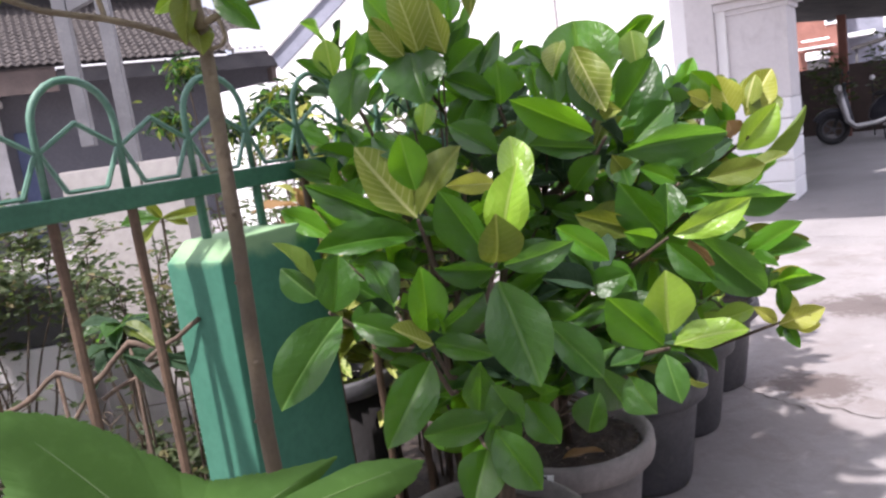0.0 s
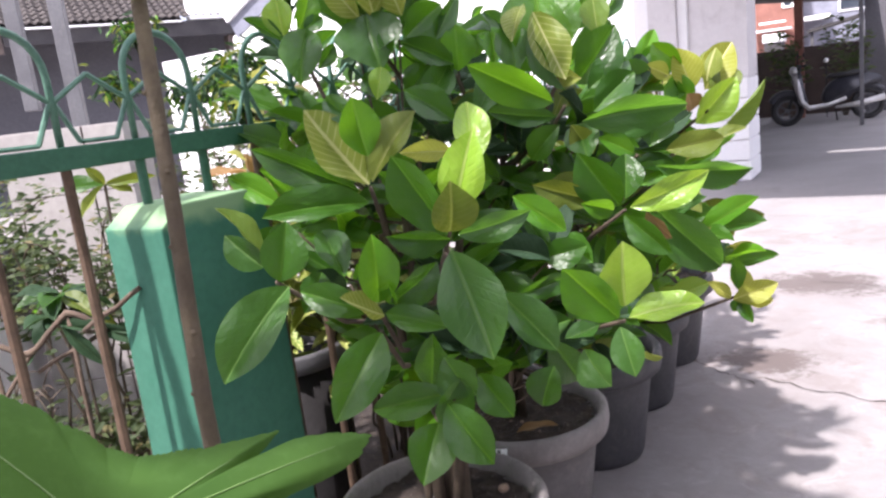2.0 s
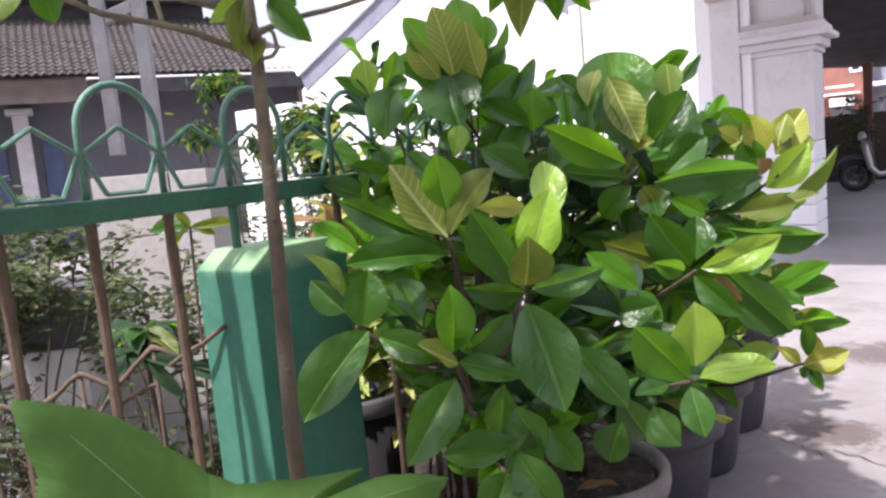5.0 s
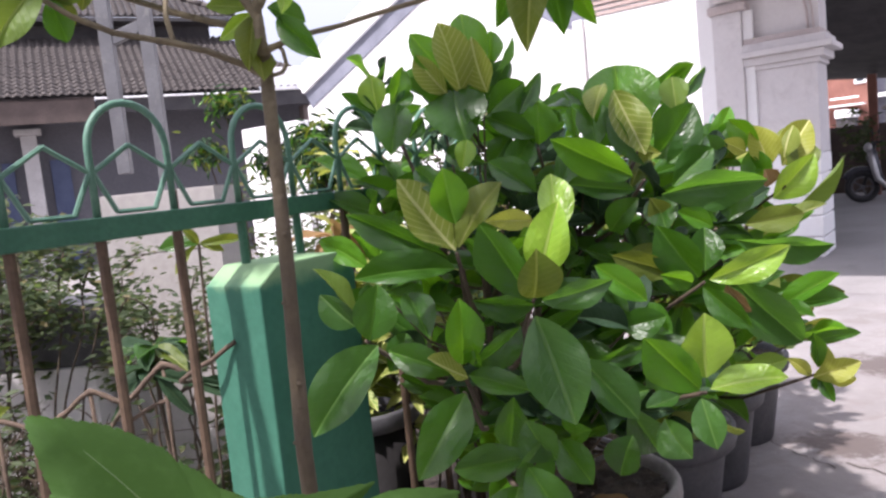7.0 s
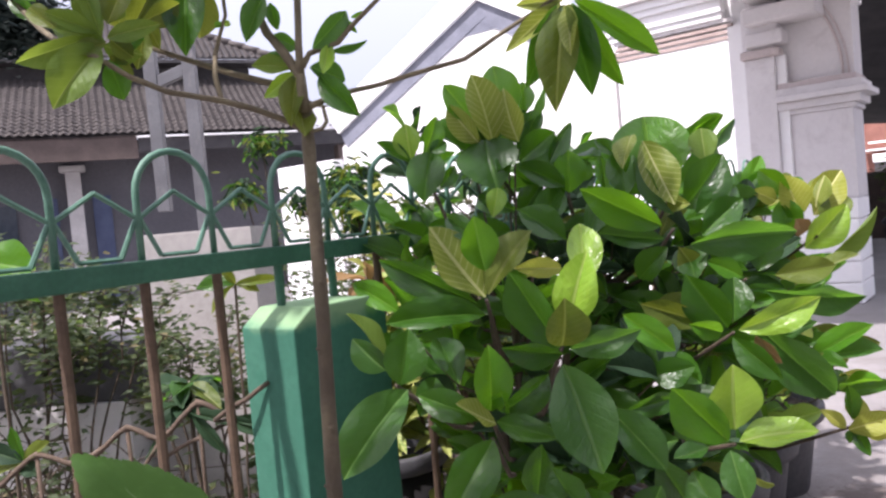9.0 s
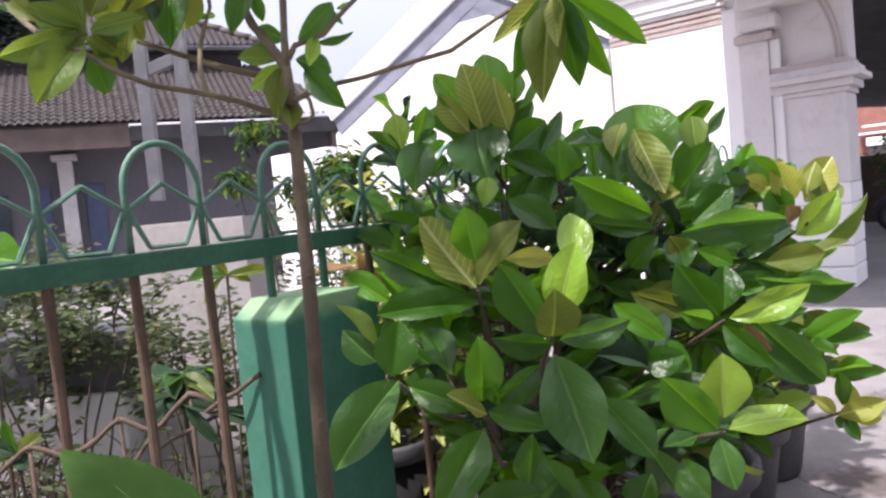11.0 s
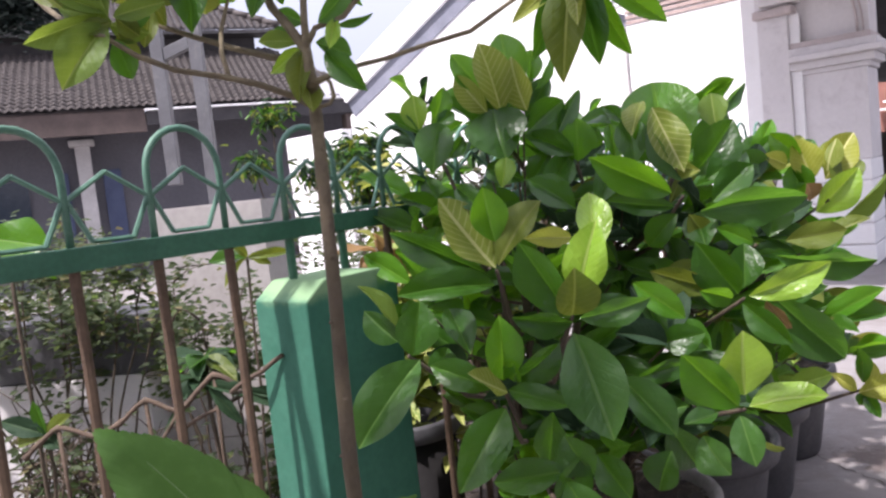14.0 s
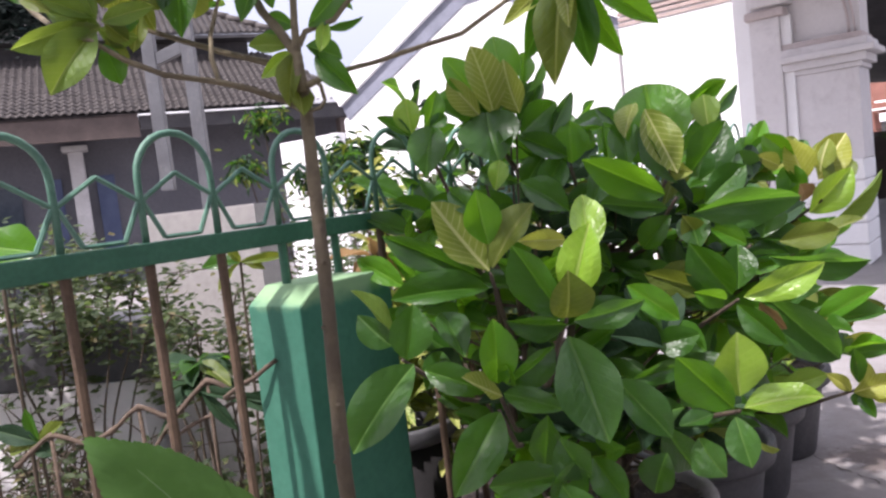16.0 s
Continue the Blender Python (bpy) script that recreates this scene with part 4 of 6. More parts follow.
shoot(plants[0], (0.580, 0.944, 0.748), [
    ((0.571, 0.936, 0.739), (0.647, 0.924, 0.657), 0.068, "d", -1),
    ((0.559, 0.922, 0.712), (0.566, 0.852, 0.646), 0.073, "d", -5),
    ((0.573, 0.941, 0.756), (0.453, 0.901, 0.730), 0.058, "d", 26),
    ((0.592, 0.958, 0.779), (0.549, 0.949, 0.694), 0.060, "d", -18),
    ((0.522, 0.993, 0.829), (0.475, 1.037, 0.712), 0.058, "d", 6),
    ((0.619, 1.072, 0.758), (0.545, 1.136, 0.717), 0.059, "d", 28)])
shoot(plants[1], (0.248, 1.321, 1.328), [
    ((0.253, 1.383, 1.402), (0.216, 1.413, 1.553), 0.090, "m", 0),
    ((0.253, 1.329, 1.366), (0.227, 1.304, 1.520), 0.082, "y", 14),
    ((0.298, 1.362, 1.365), (0.284, 1.341, 1.482), 0.072, "y", -32),
    ((0.276, 1.416, 1.426), (0.256, 1.474, 1.512), 0.044, "m", 26),
    ((0.230, 1.318, 1.409), (0.154, 1.299, 1.510), 0.068, "m", 14),
    ((0.229, 1.312, 1.369), (0.173, 1.282, 1.461), 0.060, "y", -29),
    ((0.239, 1.320, 1.375), (0.288, 1.279, 1.260), 0.133, "d", -1),
    ((0.296, 1.355, 1.315), (0.353, 1.429, 1.381), 0.082, "d", 36)])
shoot(plants[1], (0.309, 1.377, 1.320), [
    ((0.309, 1.388, 1.410), (0.323, 1.445, 1.486), 0.028, "m", 55),
    ((0.346, 1.403, 1.311), (0.367, 1.479, 1.403), 0.040, "s", 37),
    ((0.287, 1.360, 1.316), (0.374, 1.418, 1.259), 0.053, "d", -2),
    ((0.332, 1.388, 1.269), (0.294, 1.352, 1.201), 0.055, "d", 7),
    ((0.229, 1.314, 1.282), (0.154, 1.369, 1.366), 0.050, "d", -2)])
shoot(plants[0], (0.155, 1.192, 1.339), [
    ((0.140, 1.181, 1.343), (0.130, 1.184, 1.421), 0.061, "b", -7),
    ((0.161, 1.197, 1.348), (0.171, 1.240, 1.434), 0.048, "m", 37),
    ((0.174, 1.208, 1.355), (0.193, 1.146, 1.248), 0.081, "d", -4),
    ((0.140, 1.180, 1.335), (0.078, 1.142, 1.388), 0.032, "d", 22),
    ((0.170, 1.205, 1.353), (0.189, 1.246, 1.375), 0.034, "s", 6),
    ((0.188, 1.208, 1.277), (0.191, 1.266, 1.323), 0.032, "d", 33)])
shoot(plants[1], (0.586, 1.454, 1.205), [
    ((0.547, 1.477, 1.217), (0.513, 1.536, 1.396), 0.159, "m", -2),
    ((0.530, 1.431, 1.349), (0.539, 1.354, 1.279), 0.047, "y", 32),
    ((0.548, 1.442, 1.335), (0.623, 1.394, 1.199), 0.075, "y", 7),
    ((0.540, 1.433, 1.306), (0.615, 1.410, 1.179), 0.048, "d", 59),
    ((0.651, 1.510, 1.277), (0.634, 1.544, 1.353), 0.058, "t", -14),
    ((0.657, 1.518, 1.303), (0.685, 1.609, 1.369), 0.029, "s", 38),
    ((0.612, 1.471, 1.188), (0.679, 1.533, 1.294), 0.095, "d", 14),
    ((0.487, 1.456, 1.307), (0.422, 1.477, 1.357), 0.032, "d", -3)])
shoot(plants[1], (0.584, 1.425, 1.184), [
    ((0.594, 1.436, 1.214), (0.651, 1.401, 1.198), 0.039, "y", 40),
    ((0.513, 1.415, 1.223), (0.479, 1.465, 1.322), 0.070, "d", -8),
    ((0.639, 1.464, 1.177), (0.695, 1.549, 1.225), 0.071, "d", -12),
    ((0.471, 1.412, 1.241), (0.441, 1.461, 1.316), 0.036, "m", -7)])
shoot(plants[1], (0.616, 1.395, 1.151), [
    ((0.598, 1.383, 1.160), (0.493, 1.253, 1.246), 0.072, "m", -22),
    ((0.642, 1.410, 1.119), (0.810, 1.534, 1.127), 0.084, "s", 38),
    ((0.601, 1.382, 1.133), (0.496, 1.308, 1.157), 0.050, "d", 4),
    ((0.660, 1.425, 1.133), (0.717, 1.512, 1.199), 0.062, "d", -1),
    ((0.613, 1.425, 1.113), (0.641, 1.463, 1.051), 0.050, "o", 14),
    ((0.591, 1.422, 1.115), (0.528, 1.417, 1.050), 0.059, "d", 16)])
shoot(plants[1], (0.715, 1.405, 0.946), [
    ((0.723, 1.412, 0.950), (0.853, 1.488, 1.003), 0.060, "b", 12),
    ((0.706, 1.399, 0.956), (0.651, 1.348, 1.066), 0.084, "d", -28),
    ((0.716, 1.408, 0.967), (0.711, 1.439, 1.049), 0.063, "d", 1),
    ((0.697, 1.392, 0.948), (0.658, 1.329, 0.974), 0.042, "m", -22),
    ((0.713, 1.402, 0.938), (0.795, 1.415, 0.859), 0.053, "d", 26),
    ((0.748, 1.454, 0.946), (0.854, 1.551, 0.800), 0.089, "s", 21),
    ((0.748, 1.428, 0.938), (0.787, 1.449, 0.881), 0.037, "n", 43),
    ((0.668, 1.373, 0.971), (0.573, 1.309, 1.015), 0.058, "o", -22)])
shoot(plants[1], (0.725, 1.473, 1.041), [
    ((0.719, 1.470, 1.045), (0.663, 1.433, 1.083), 0.041, "m", 3),
    ((0.753, 1.491, 1.016), (0.909, 1.627, 0.985), 0.059, "s", 37),
    ((0.770, 1.507, 1.043), (0.865, 1.578, 1.053), 0.054, "o", -4),
    ((0.745, 1.490, 1.053), (0.745, 1.547, 1.118), 0.072, "d", -15),
    ((0.646, 1.416, 1.045), (0.608, 1.471, 1.110), 0.068, "d", -15),
    ((0.547, 1.386, 0.984), (0.608, 1.483, 1.003), 0.060, "o", 16)])
shoot(plants[1], (0.780, 1.162, 0.809), [
    ((0.781, 1.165, 0.833), (0.790, 1.148, 0.943), 0.086, "b", 8),
    ((0.772, 1.156, 0.815), (0.708, 1.096, 0.912), 0.078, "m", -23),
    ((0.786, 1.167, 0.813), (0.893, 1.222, 0.826), 0.059, "b", -45),
    ((0.774, 1.156, 0.800), (0.802, 1.130, 0.728), 0.052, "s", 11),
    ((0.725, 1.117, 0.773), (0.770, 1.106, 0.718), 0.065, "s", 32),
    ((0.746, 1.137, 0.809), (0.708, 1.083, 0.801), 0.034, "s", 47),
    ((0.801, 1.171, 0.758), (0.830, 1.190, 0.741), 0.017, "y", 43),
    ((0.647, 1.159, 0.772), (0.669, 1.226, 0.672), 0.063, "d", 3)])
shoot(plants[1], (0.665, 1.257, 0.853), [
    ((0.659, 1.253, 0.857), (0.588, 1.174, 0.842), 0.042, "d", -18),
    ((0.665, 1.254, 0.828), (0.688, 1.265, 0.775), 0.074, "d", 22),
    ((0.683, 1.277, 0.907), (0.601, 1.264, 0.886), 0.058, "d", 3),
    ((0.655, 1.241, 0.779), (0.564, 1.219, 0.745), 0.064, "d", 23),
    ((0.691, 1.279, 0.875), (0.620, 1.307, 0.920), 0.056, "d", -8)])
shoot(plants[2], (0.736, 1.977, 1.116), [
    ((0.747, 1.987, 1.137), (0.801, 2.065, 1.244), 0.085, "g", 4),
    ((0.752, 1.993, 1.156), (0.772, 2.018, 1.234), 0.071, "y", -45),
    ((0.722, 1.969, 1.140), (0.688, 1.957, 1.245), 0.076, "g", -6),
    ((0.673, 1.939, 1.182), (0.634, 1.877, 1.213), 0.043, "g", -6),
    ((0.703, 1.963, 1.198), (0.635, 1.946, 1.265), 0.061, "m", -36),
    ((0.727, 1.963, 1.058), (0.821, 1.995, 1.160), 0.087, "b", 15),
    ((0.746, 1.971, 1.008), (0.877, 2.047, 1.147), 0.055, "t", 44),
    ((0.694, 1.943, 1.093), (0.691, 1.953, 1.188), 0.073, "m", -17)])
shoot(plants[2], (0.757, 1.964, 1.087), [
    ((0.769, 1.976, 1.113), (0.793, 2.065, 1.191), 0.079, "o", -14),
    ((0.713, 1.937, 1.134), (0.658, 1.949, 1.152), 0.056, "m", -19),
    ((0.723, 1.939, 1.091), (0.720, 1.917, 1.134), 0.059, "n", 22),
    ((0.647, 1.895, 1.184), (0.570, 1.841, 1.204), 0.063, "d", 0),
    ((0.767, 1.966, 1.044), (0.722, 1.973, 0.961), 0.084, "m", 15)])
shoot(plants[2], (0.811, 1.922, 0.628), [
    ((0.801, 1.915, 0.627), (0.753, 1.885, 0.674), 0.034, "g", 6),
    ((0.814, 1.926, 0.644), (0.806, 1.931, 0.730), 0.041, "m", 10),
    ((0.805, 1.917, 0.621), (0.904, 1.956, 0.656), 0.057, "g", -11),
    ((0.815, 1.927, 0.644), (0.832, 1.946, 0.694), 0.057, "g", 2),
    ((0.826, 1.933, 0.626), (0.894, 1.944, 0.615), 0.046, "g", 0),
    ((0.817, 1.926, 0.623), (0.851, 1.907, 0.566), 0.033, "d", 18),
    ((0.819, 1.927, 0.619), (0.805, 1.913, 0.591), 0.030, "d", 20)])
shoot(plants[3], (0.716, 2.233, 0.682), [
    ((0.731, 2.244, 0.677), (0.807, 2.298, 0.670), 0.032, "g", -1),
    ((0.716, 2.236, 0.701), (0.749, 2.265, 0.748), 0.040, "y", -1),
    ((0.702, 2.229, 0.735), (0.675, 2.220, 0.818), 0.040, "b", -3),
    ((0.725, 2.234, 0.636), (0.758, 2.262, 0.664), 0.035, "y", -14),
    ((0.700, 2.218, 0.655), (0.658, 2.222, 0.735), 0.081, "m", -17)])
shoot(plants[1], (0.368, 1.435, 1.237), [
    ((0.371, 1.438, 1.244), (0.369, 1.448, 1.340), 0.076, "m", -2),
    ((0.382, 1.449, 1.267), (0.397, 1.491, 1.315), 0.044, "m", 21),
    ((0.361, 1.430, 1.238), (0.320, 1.433, 1.307), 0.045, "d", -8)])
shoot(plants[0], (0.417, 1.180, 1.093), [
    ((0.462, 1.213, 1.098), (0.416, 1.118, 1.109), 0.040, "g", -9),
    ((0.432, 1.296, 1.147), (0.333, 1.283, 1.216), 0.066, "d", 6),
    ((0.290, 1.249, 1.205), (0.288, 1.280, 1.267), 0.044, "b", 6),
    ((0.356, 1.293, 1.164), (0.353, 1.426, 1.254), 0.064, "d", 8),
    ((0.319, 1.297, 1.214), (0.195, 1.335, 1.251), 0.048, "d", -14),
    ((0.454, 1.337, 1.143), (0.434, 1.455, 1.208), 0.059, "d", 2)])

# ---- inner foliage of the shrubs ----
FR = random.Random(77)
for i, plant in enumerate(plants):
    root = Vector(ROOT[plant.name])
    for k in range(12 if i < 3 else 18):
        a = FR.uniform(0, 6.28)
        r = FR.uniform(0.05, 0.30)
        node = Vector((root.x - 0.02 + r * math.cos(a) * 0.8, root.y + 0.08 + r * math.sin(a) * 0.8, FR.uniform(0.55, 1.2 if i else 1.05)))
        lv = []
        for j in range(5):
            b = FR.uniform(0, 6.28)
            d = Vector((math.cos(b), math.sin(b), FR.uniform(-0.3, 0.8))).normalized()
            size = FR.uniform(0.11, 0.17)
            # mostly dark tones, to put shade inside the nearer shrubs
            lv.append((node + d * size, size * FR.uniform(0.4, 0.5), FR.choice("ddkdm" if i < 2 else "ddmsoy")))
        loose_shoot(plant, node, lv, 0.0028)

# outer leaves of the farther shrubs
for i, node in ((2, (0.60, 2.0, 0.78)), (2, (0.52, 2.05, 0.95)), (2, (0.62, 1.95, 0.60)), (3, (0.50, 2.5, 0.8)), (3, (0.55, 2.45, 0.6)), (3, (0.42, 2.6, 1.0)), (4, (0.45, 3.0, 0.8)), (4, (0.40, 3.05, 0.6)), (1, (0.52, 1.55, 0.62)), (1, (0.58, 1.6, 0.75)), (2, (0.5, 2.1, 0.5)), (3, (0.5, 2.55, 0.5))):
    node = Vector(node)
    lv = []
    for j in range(6):
        b = FR.uniform(0, 6.28)
        d = (Vector((math.cos(b), math.sin(b), FR.uniform(-0.4, 0.7))) + Vector((0.3, -0.3, 0))).normalized()
        size = FR.uniform(0.12, 0.18)
        lv.append((node + d * size, size * FR.uniform(0.4, 0.5), FR.choice("dmmsob")))
    loose_shoot(plants[i], node, lv, 0.004)

# inner shoots: plant, node and leaf tones; dark tones stand in for inner shade
IN = random.Random(23)


def inner(i, node, tones, size=0.15):
    node = Vector(node)
    lv = []
    for j in range(5):
        b = IN.uniform(0, 6.28)
        d = (Vector((math.cos(b), math.sin(b), IN.uniform(-0.5, 0.8))) + VIEWSIDE * 0.25).normalized()
        s = size * IN.uniform(0.75, 1.15)
        lv.append((node + d * s, s * IN.uniform(0.36, 0.44), IN.choice(tones)))
    loose_shoot(plants[i], node, lv, 0.0024)


for i, x, y, z in ((1, 0.03, 1.74, 1.15), (1, 0.12, 1.90, 1.13), (0, 0.25, 1.41, 1.11), (1, 0.06, 1.60, 1.33), (0, 0.20, 1.47, 1.38), (1, -0.09, 1.62, 1.10), (0, 0.09, 1.31, 1.16), (0, 0.28, 1.37, 1.33), (1, 0.30, 1.54, 1.31), (1, 0.31, 1.58, 1.10), (1, 0.20, 1.79, 1.21), (1, -0.10, 1.56, 1.10), (1, 0.30, 1.58, 1.09), (0, 0.16, 1.38, 1.34), (1, -0.11, 1.51, 1.33), (0, -0.04, 1.36, 1.20), (1, 0.02, 1.50, 1.14), (1, -0.05, 1.62, 1.26), (0, 0.10, 1.22, 1.12), (0, 0.31, 1.39, 1.13), (1, 0.16, 1.70, 1.27), (0, 0.03, 1.32, 1.39), (1, 0.18, 1.84, 1.33), (1, 0.28, 1.59, 1.08)):
    inner(i, (x, y, z), "dddkms")
for i, x, y, z in ((1, 0.38, 1.82, 1.00), (1, 0.27, 1.75, 0.93), (2, 0.56, 2.07, 1.15), (1, 0.31, 1.69, 1.08), (2, 0.58, 2.06, 1.03), (1, 0.53, 1.68, 1.08), (1, 0.43, 1.53, 1.18), (1, 0.59, 1.62, 0.87), (1, 0.30, 1.61, 0.86), (1, 0.43, 1.77, 1.11), (1, 0.61, 1.80, 1.02), (0, 0.41, 1.42, 0.93), (1, 0.54, 1.57, 0.93), (1, 0.54, 1.85, 0.84), (1, 0.60, 1.81, 1.14), (1, 0.39, 1.55, 0.93)):
    inner(i, (x, y, z), "ddkdo")
for i, x, y, z in ((0, 0.25, 1.17, 0.94), (0, 0.17, 1.08, 1.03), (0, 0.21, 1.05, 0.99)):
    inner(i, (x, y, z), "ddm")
for i, x, y, z in ((0, 0.47, 1.19, 0.73), (0, 0.46, 1.34, 0.66), (0, 0.39, 1.27, 0.63), (0, 0.52, 1.35, 0.87), (0, 0.40, 1.21, 0.72), (0, 0.57, 1.48, 0.66), (0, 0.40, 1.32, 0.69), (1, 0.58, 1.50, 0.74), (1, 0.57, 1.55, 0.63), (0, 0.66, 1.44, 0.72), (0, 0.28, 1.31, 0.63), (0, 0.45, 1.35, 0.68), (0, 0.55, 1.46, 0.80), (0, 0.53, 1.29, 0.71), (0, 0.52, 1.37, 0.66), (0, 0.62, 1.27, 0.89)):
    inner(i, (x, y, z), "ddkk")
for i, x, y, z in ((1, 0.67, 1.95, 0.78), (1, 0.74, 1.86, 0.81), (1, 0.71, 1.86, 0.97), (1, 0.63, 1.90, 0.93), (2, 0.59, 2.12, 1.03), (2, 0.60, 2.20, 0.75), (1, 0.67, 1.76, 0.72), (2, 0.64, 2.10, 0.92), (2, 0.58, 2.00, 0.68), (1, 0.62, 1.82, 0.82), (2, 0.64, 2.23, 0.87), (2, 0.74, 2.15, 0.66), (2, 0.72, 2.11, 0.75), (2, 0.55, 2.14, 0.76)):
    inner(i, (x, y, z), "ddmso")
for i, x, y, z in ((2, 0.56, 2.00, 1.19), (1, 0.50, 1.69, 1.22), (1, 0.36, 1.86, 1.30), (1, 0.33, 1.96, 1.29), (1, 0.48, 1.78, 1.31), (1, 0.43, 1.80, 1.21)):
    inner(i, (x, y, z), "dm")
for i, x, y, z in ((0, 0.44, 1.20, 0.93), (0, 0.35, 1.35, 0.90), (0, 0.44, 1.19, 0.86), (0, 0.35, 1.34, 0.82), (0, 0.39, 1.15, 0.81), (0, 0.30, 1.30, 0.76), (0, 0.48, 1.22, 0.85), (0, 0.45, 1.18, 0.73), (0, 0.29, 1.28, 0.66), (0, 0.45, 1.40, 0.66)):
    inner(i, (x, y, z), "ddk", 0.13)

for i, x, y, z in ((0, 0.30, 1.30, 1.00), (0, 0.36, 1.36, 1.10), (1, 0.42, 1.60, 1.05), (1, 0.34, 1.70, 1.12), (1, 0.46, 1.66, 0.95), (1, 0.24, 1.62, 1.20), (1, 0.30, 1.80, 1.05), (1, 0.40, 1.75, 0.90), (2, 0.45, 1.95, 1.05), (2, 0.50, 1.90, 0.92), (0, 0.22, 1.28, 1.06), (1, 0.52, 1.72, 1.00)):
    inner(i, (x, y, z), "kkd")

# ---- young tree in front of the post ----
tree = thing("young_tree", (0.44, 0.60, 0), "slim young tree with bare brown trunk and broad yellow-green leaves", "tree")


def limb(name, pts, radii, label="", mat=None):
    bm = bmesh.new()
    fine, rr = [], []
    pts = [Vector(p) for p in pts]
    for i in range(len(pts) - 1):
        for k in range(3):
            u = k / 3
            w = noise.noise(pts[i].lerp(pts[i + 1], u) * 40) * radii[i] * 0.5
            fine.append(pts[i].lerp(pts[i + 1], u) + Vector((w, -w, 0)))
            rr.append((radii[i] * (1 - u) + radii[i + 1] * u) * (1 + 0.10 * noise.noise(fine[-1] * 90)))
    fine.append(pts[-1])
    rr.append(radii[-1])
    tube(bm, fine, rr, 9)
    return part(name, bm, mat or M_YOUNGBARK, tree, label, True)


trunk = limb("trunk", [(0.506, 0.571, 0.0), (0.499, 0.565, 0.45), (0.494, 0.561, 0.890), (0.489, 0.569, 0.998), (0.485, 0.578, 1.108), (0.475, 0.589, 1.219), (0.465, 0.600, 1.318), (0.461, 0.605, 1.368)], [0.013, 0.0108, 0.0098, 0.0094, 0.0090, 0.0086, 0.0082, 0.0078], "straight brown trunk with small knots")
for x, y, z, around in ((0.499, 0.565, 0.62, 200), (0.498, 0.564, 0.745, 290), (0.496, 0.562, 0.83, 320), (0.494, 0.562, 0.905, 230), (0.490, 0.567, 0.975, 330), (0.487, 0.575, 1.07, 260), (0.482, 0.582, 1.15, 320), (0.474, 0.590, 1.235, 240)):
    bm = bmesh.new()        # raised scars where old leaves have dropped
    m = Matrix.Translation((x + 0.0088 * math.cos(radians(around)), y + 0.0088 * math.sin(radians(around)), z)) @ Matrix.Diagonal((0.0042, 0.0042, 0.0032, 1))
    bmesh.ops.create_icosphere(bm, subdivisions=1, radius=1.0, matrix=m)
    part("leaf_scar", bm, M_YOUNGBARK, trunk, "", True)
b0 = limb("branch", [(0.464, 0.600, 1.361), (0.461, 0.601, 1.407), (0.438, 0.598, 1.440), (0.414, 0.594, 1.470), (0.391, 0.591, 1.518), (0.384, 0.588, 1.548)], [0.0072, 0.0064, 0.0060, 0.0056, 0.0048, 0.0040])
b1 = limb("branch", [(0.461, 0.601, 1.407), (0.460, 0.604, 1.446), (0.460, 0.609, 1.503), (0.460, 0.611, 1.539)], [0.0056, 0.0048, 0.0044, 0.0040])
b2 = limb("branch", [(0.463, 0.604, 1.418), (0.470, 0.611, 1.434), (0.512, 0.621, 1.440), (0.524, 0.631, 1.456), (0.556, 0.648, 1.484), (0.567, 0.658, 1.500)], [0.0040, 0.0036, 0.0032, 0.0032, 0.0028, 0.0024])
b3 = limb("branch", [(0.463, 0.598, 1.338), (0.447, 0.586, 1.352), (0.431, 0.547, 1.368), (0.408, 0.516, 1.380), (0.379, 0.466, 1.391), (0.353, 0.434, 1.411), (0.335, 0.408, 1.434), (0.313, 0.390, 1.445)], [0.0045, 0.0042, 0.0038, 0.0038, 0.0035, 0.0032, 0.0029, 0.0026])
b4 = limb("branch", [(0.466, 0.602, 1.371), (0.445, 0.613, 1.394), (0.396, 0.600, 1.411), (0.348, 0.574, 1.431), (0.294, 0.545, 1.457), (0.260, 0.518, 1.476), (0.232, 0.497, 1.512)], [0.0052, 0.0048, 0.0044, 0.0040, 0.0036, 0.0032, 0.0024])
b5 = limb("twig", [(0.410, 0.518, 1.378), (0.396, 0.522, 1.411), (0.380, 0.537, 1.443), (0.386, 0.544, 1.471), (0.391, 0.550, 1.491), (0.389, 0.550, 1.520)], [0.0032, 0.0032, 0.0028, 0.0024, 0.0024, 0.0024])
b6 = limb("branch", [(0.466, 0.603, 1.367), (0.488, 0.608, 1.372), (0.523, 0.625, 1.379), (0.557, 0.640, 1.382), (0.596, 0.660, 1.390), (0.649, 0.692, 1.400), (0.685, 0.710, 1.421), (0.698, 0.722, 1.431), (0.732, 0.739, 1.449), (0.756, 0.760, 1.469)], [0.0048, 0.0036, 0.0032, 0.0030, 0.0030, 0.0029, 0.0027, 0.0026, 0.0024, 0.0024])
limb("twig", [(0.476, 0.611, 1.373), (0.489, 0.608, 1.364), (0.492, 0.609, 1.346), (0.491, 0.601, 1.337), (0.476, 0.595, 1.335)], [0.0024, 0.0024, 0.0024, 0.0024, 0.0024])
b8 = limb("twig", [(0.057, 0.410, 1.586), (0.087, 0.433, 1.562), (0.133, 0.441, 1.517), (0.288, 0.396, 1.454)], [0.0048, 0.0040, 0.0040, 0.0032])
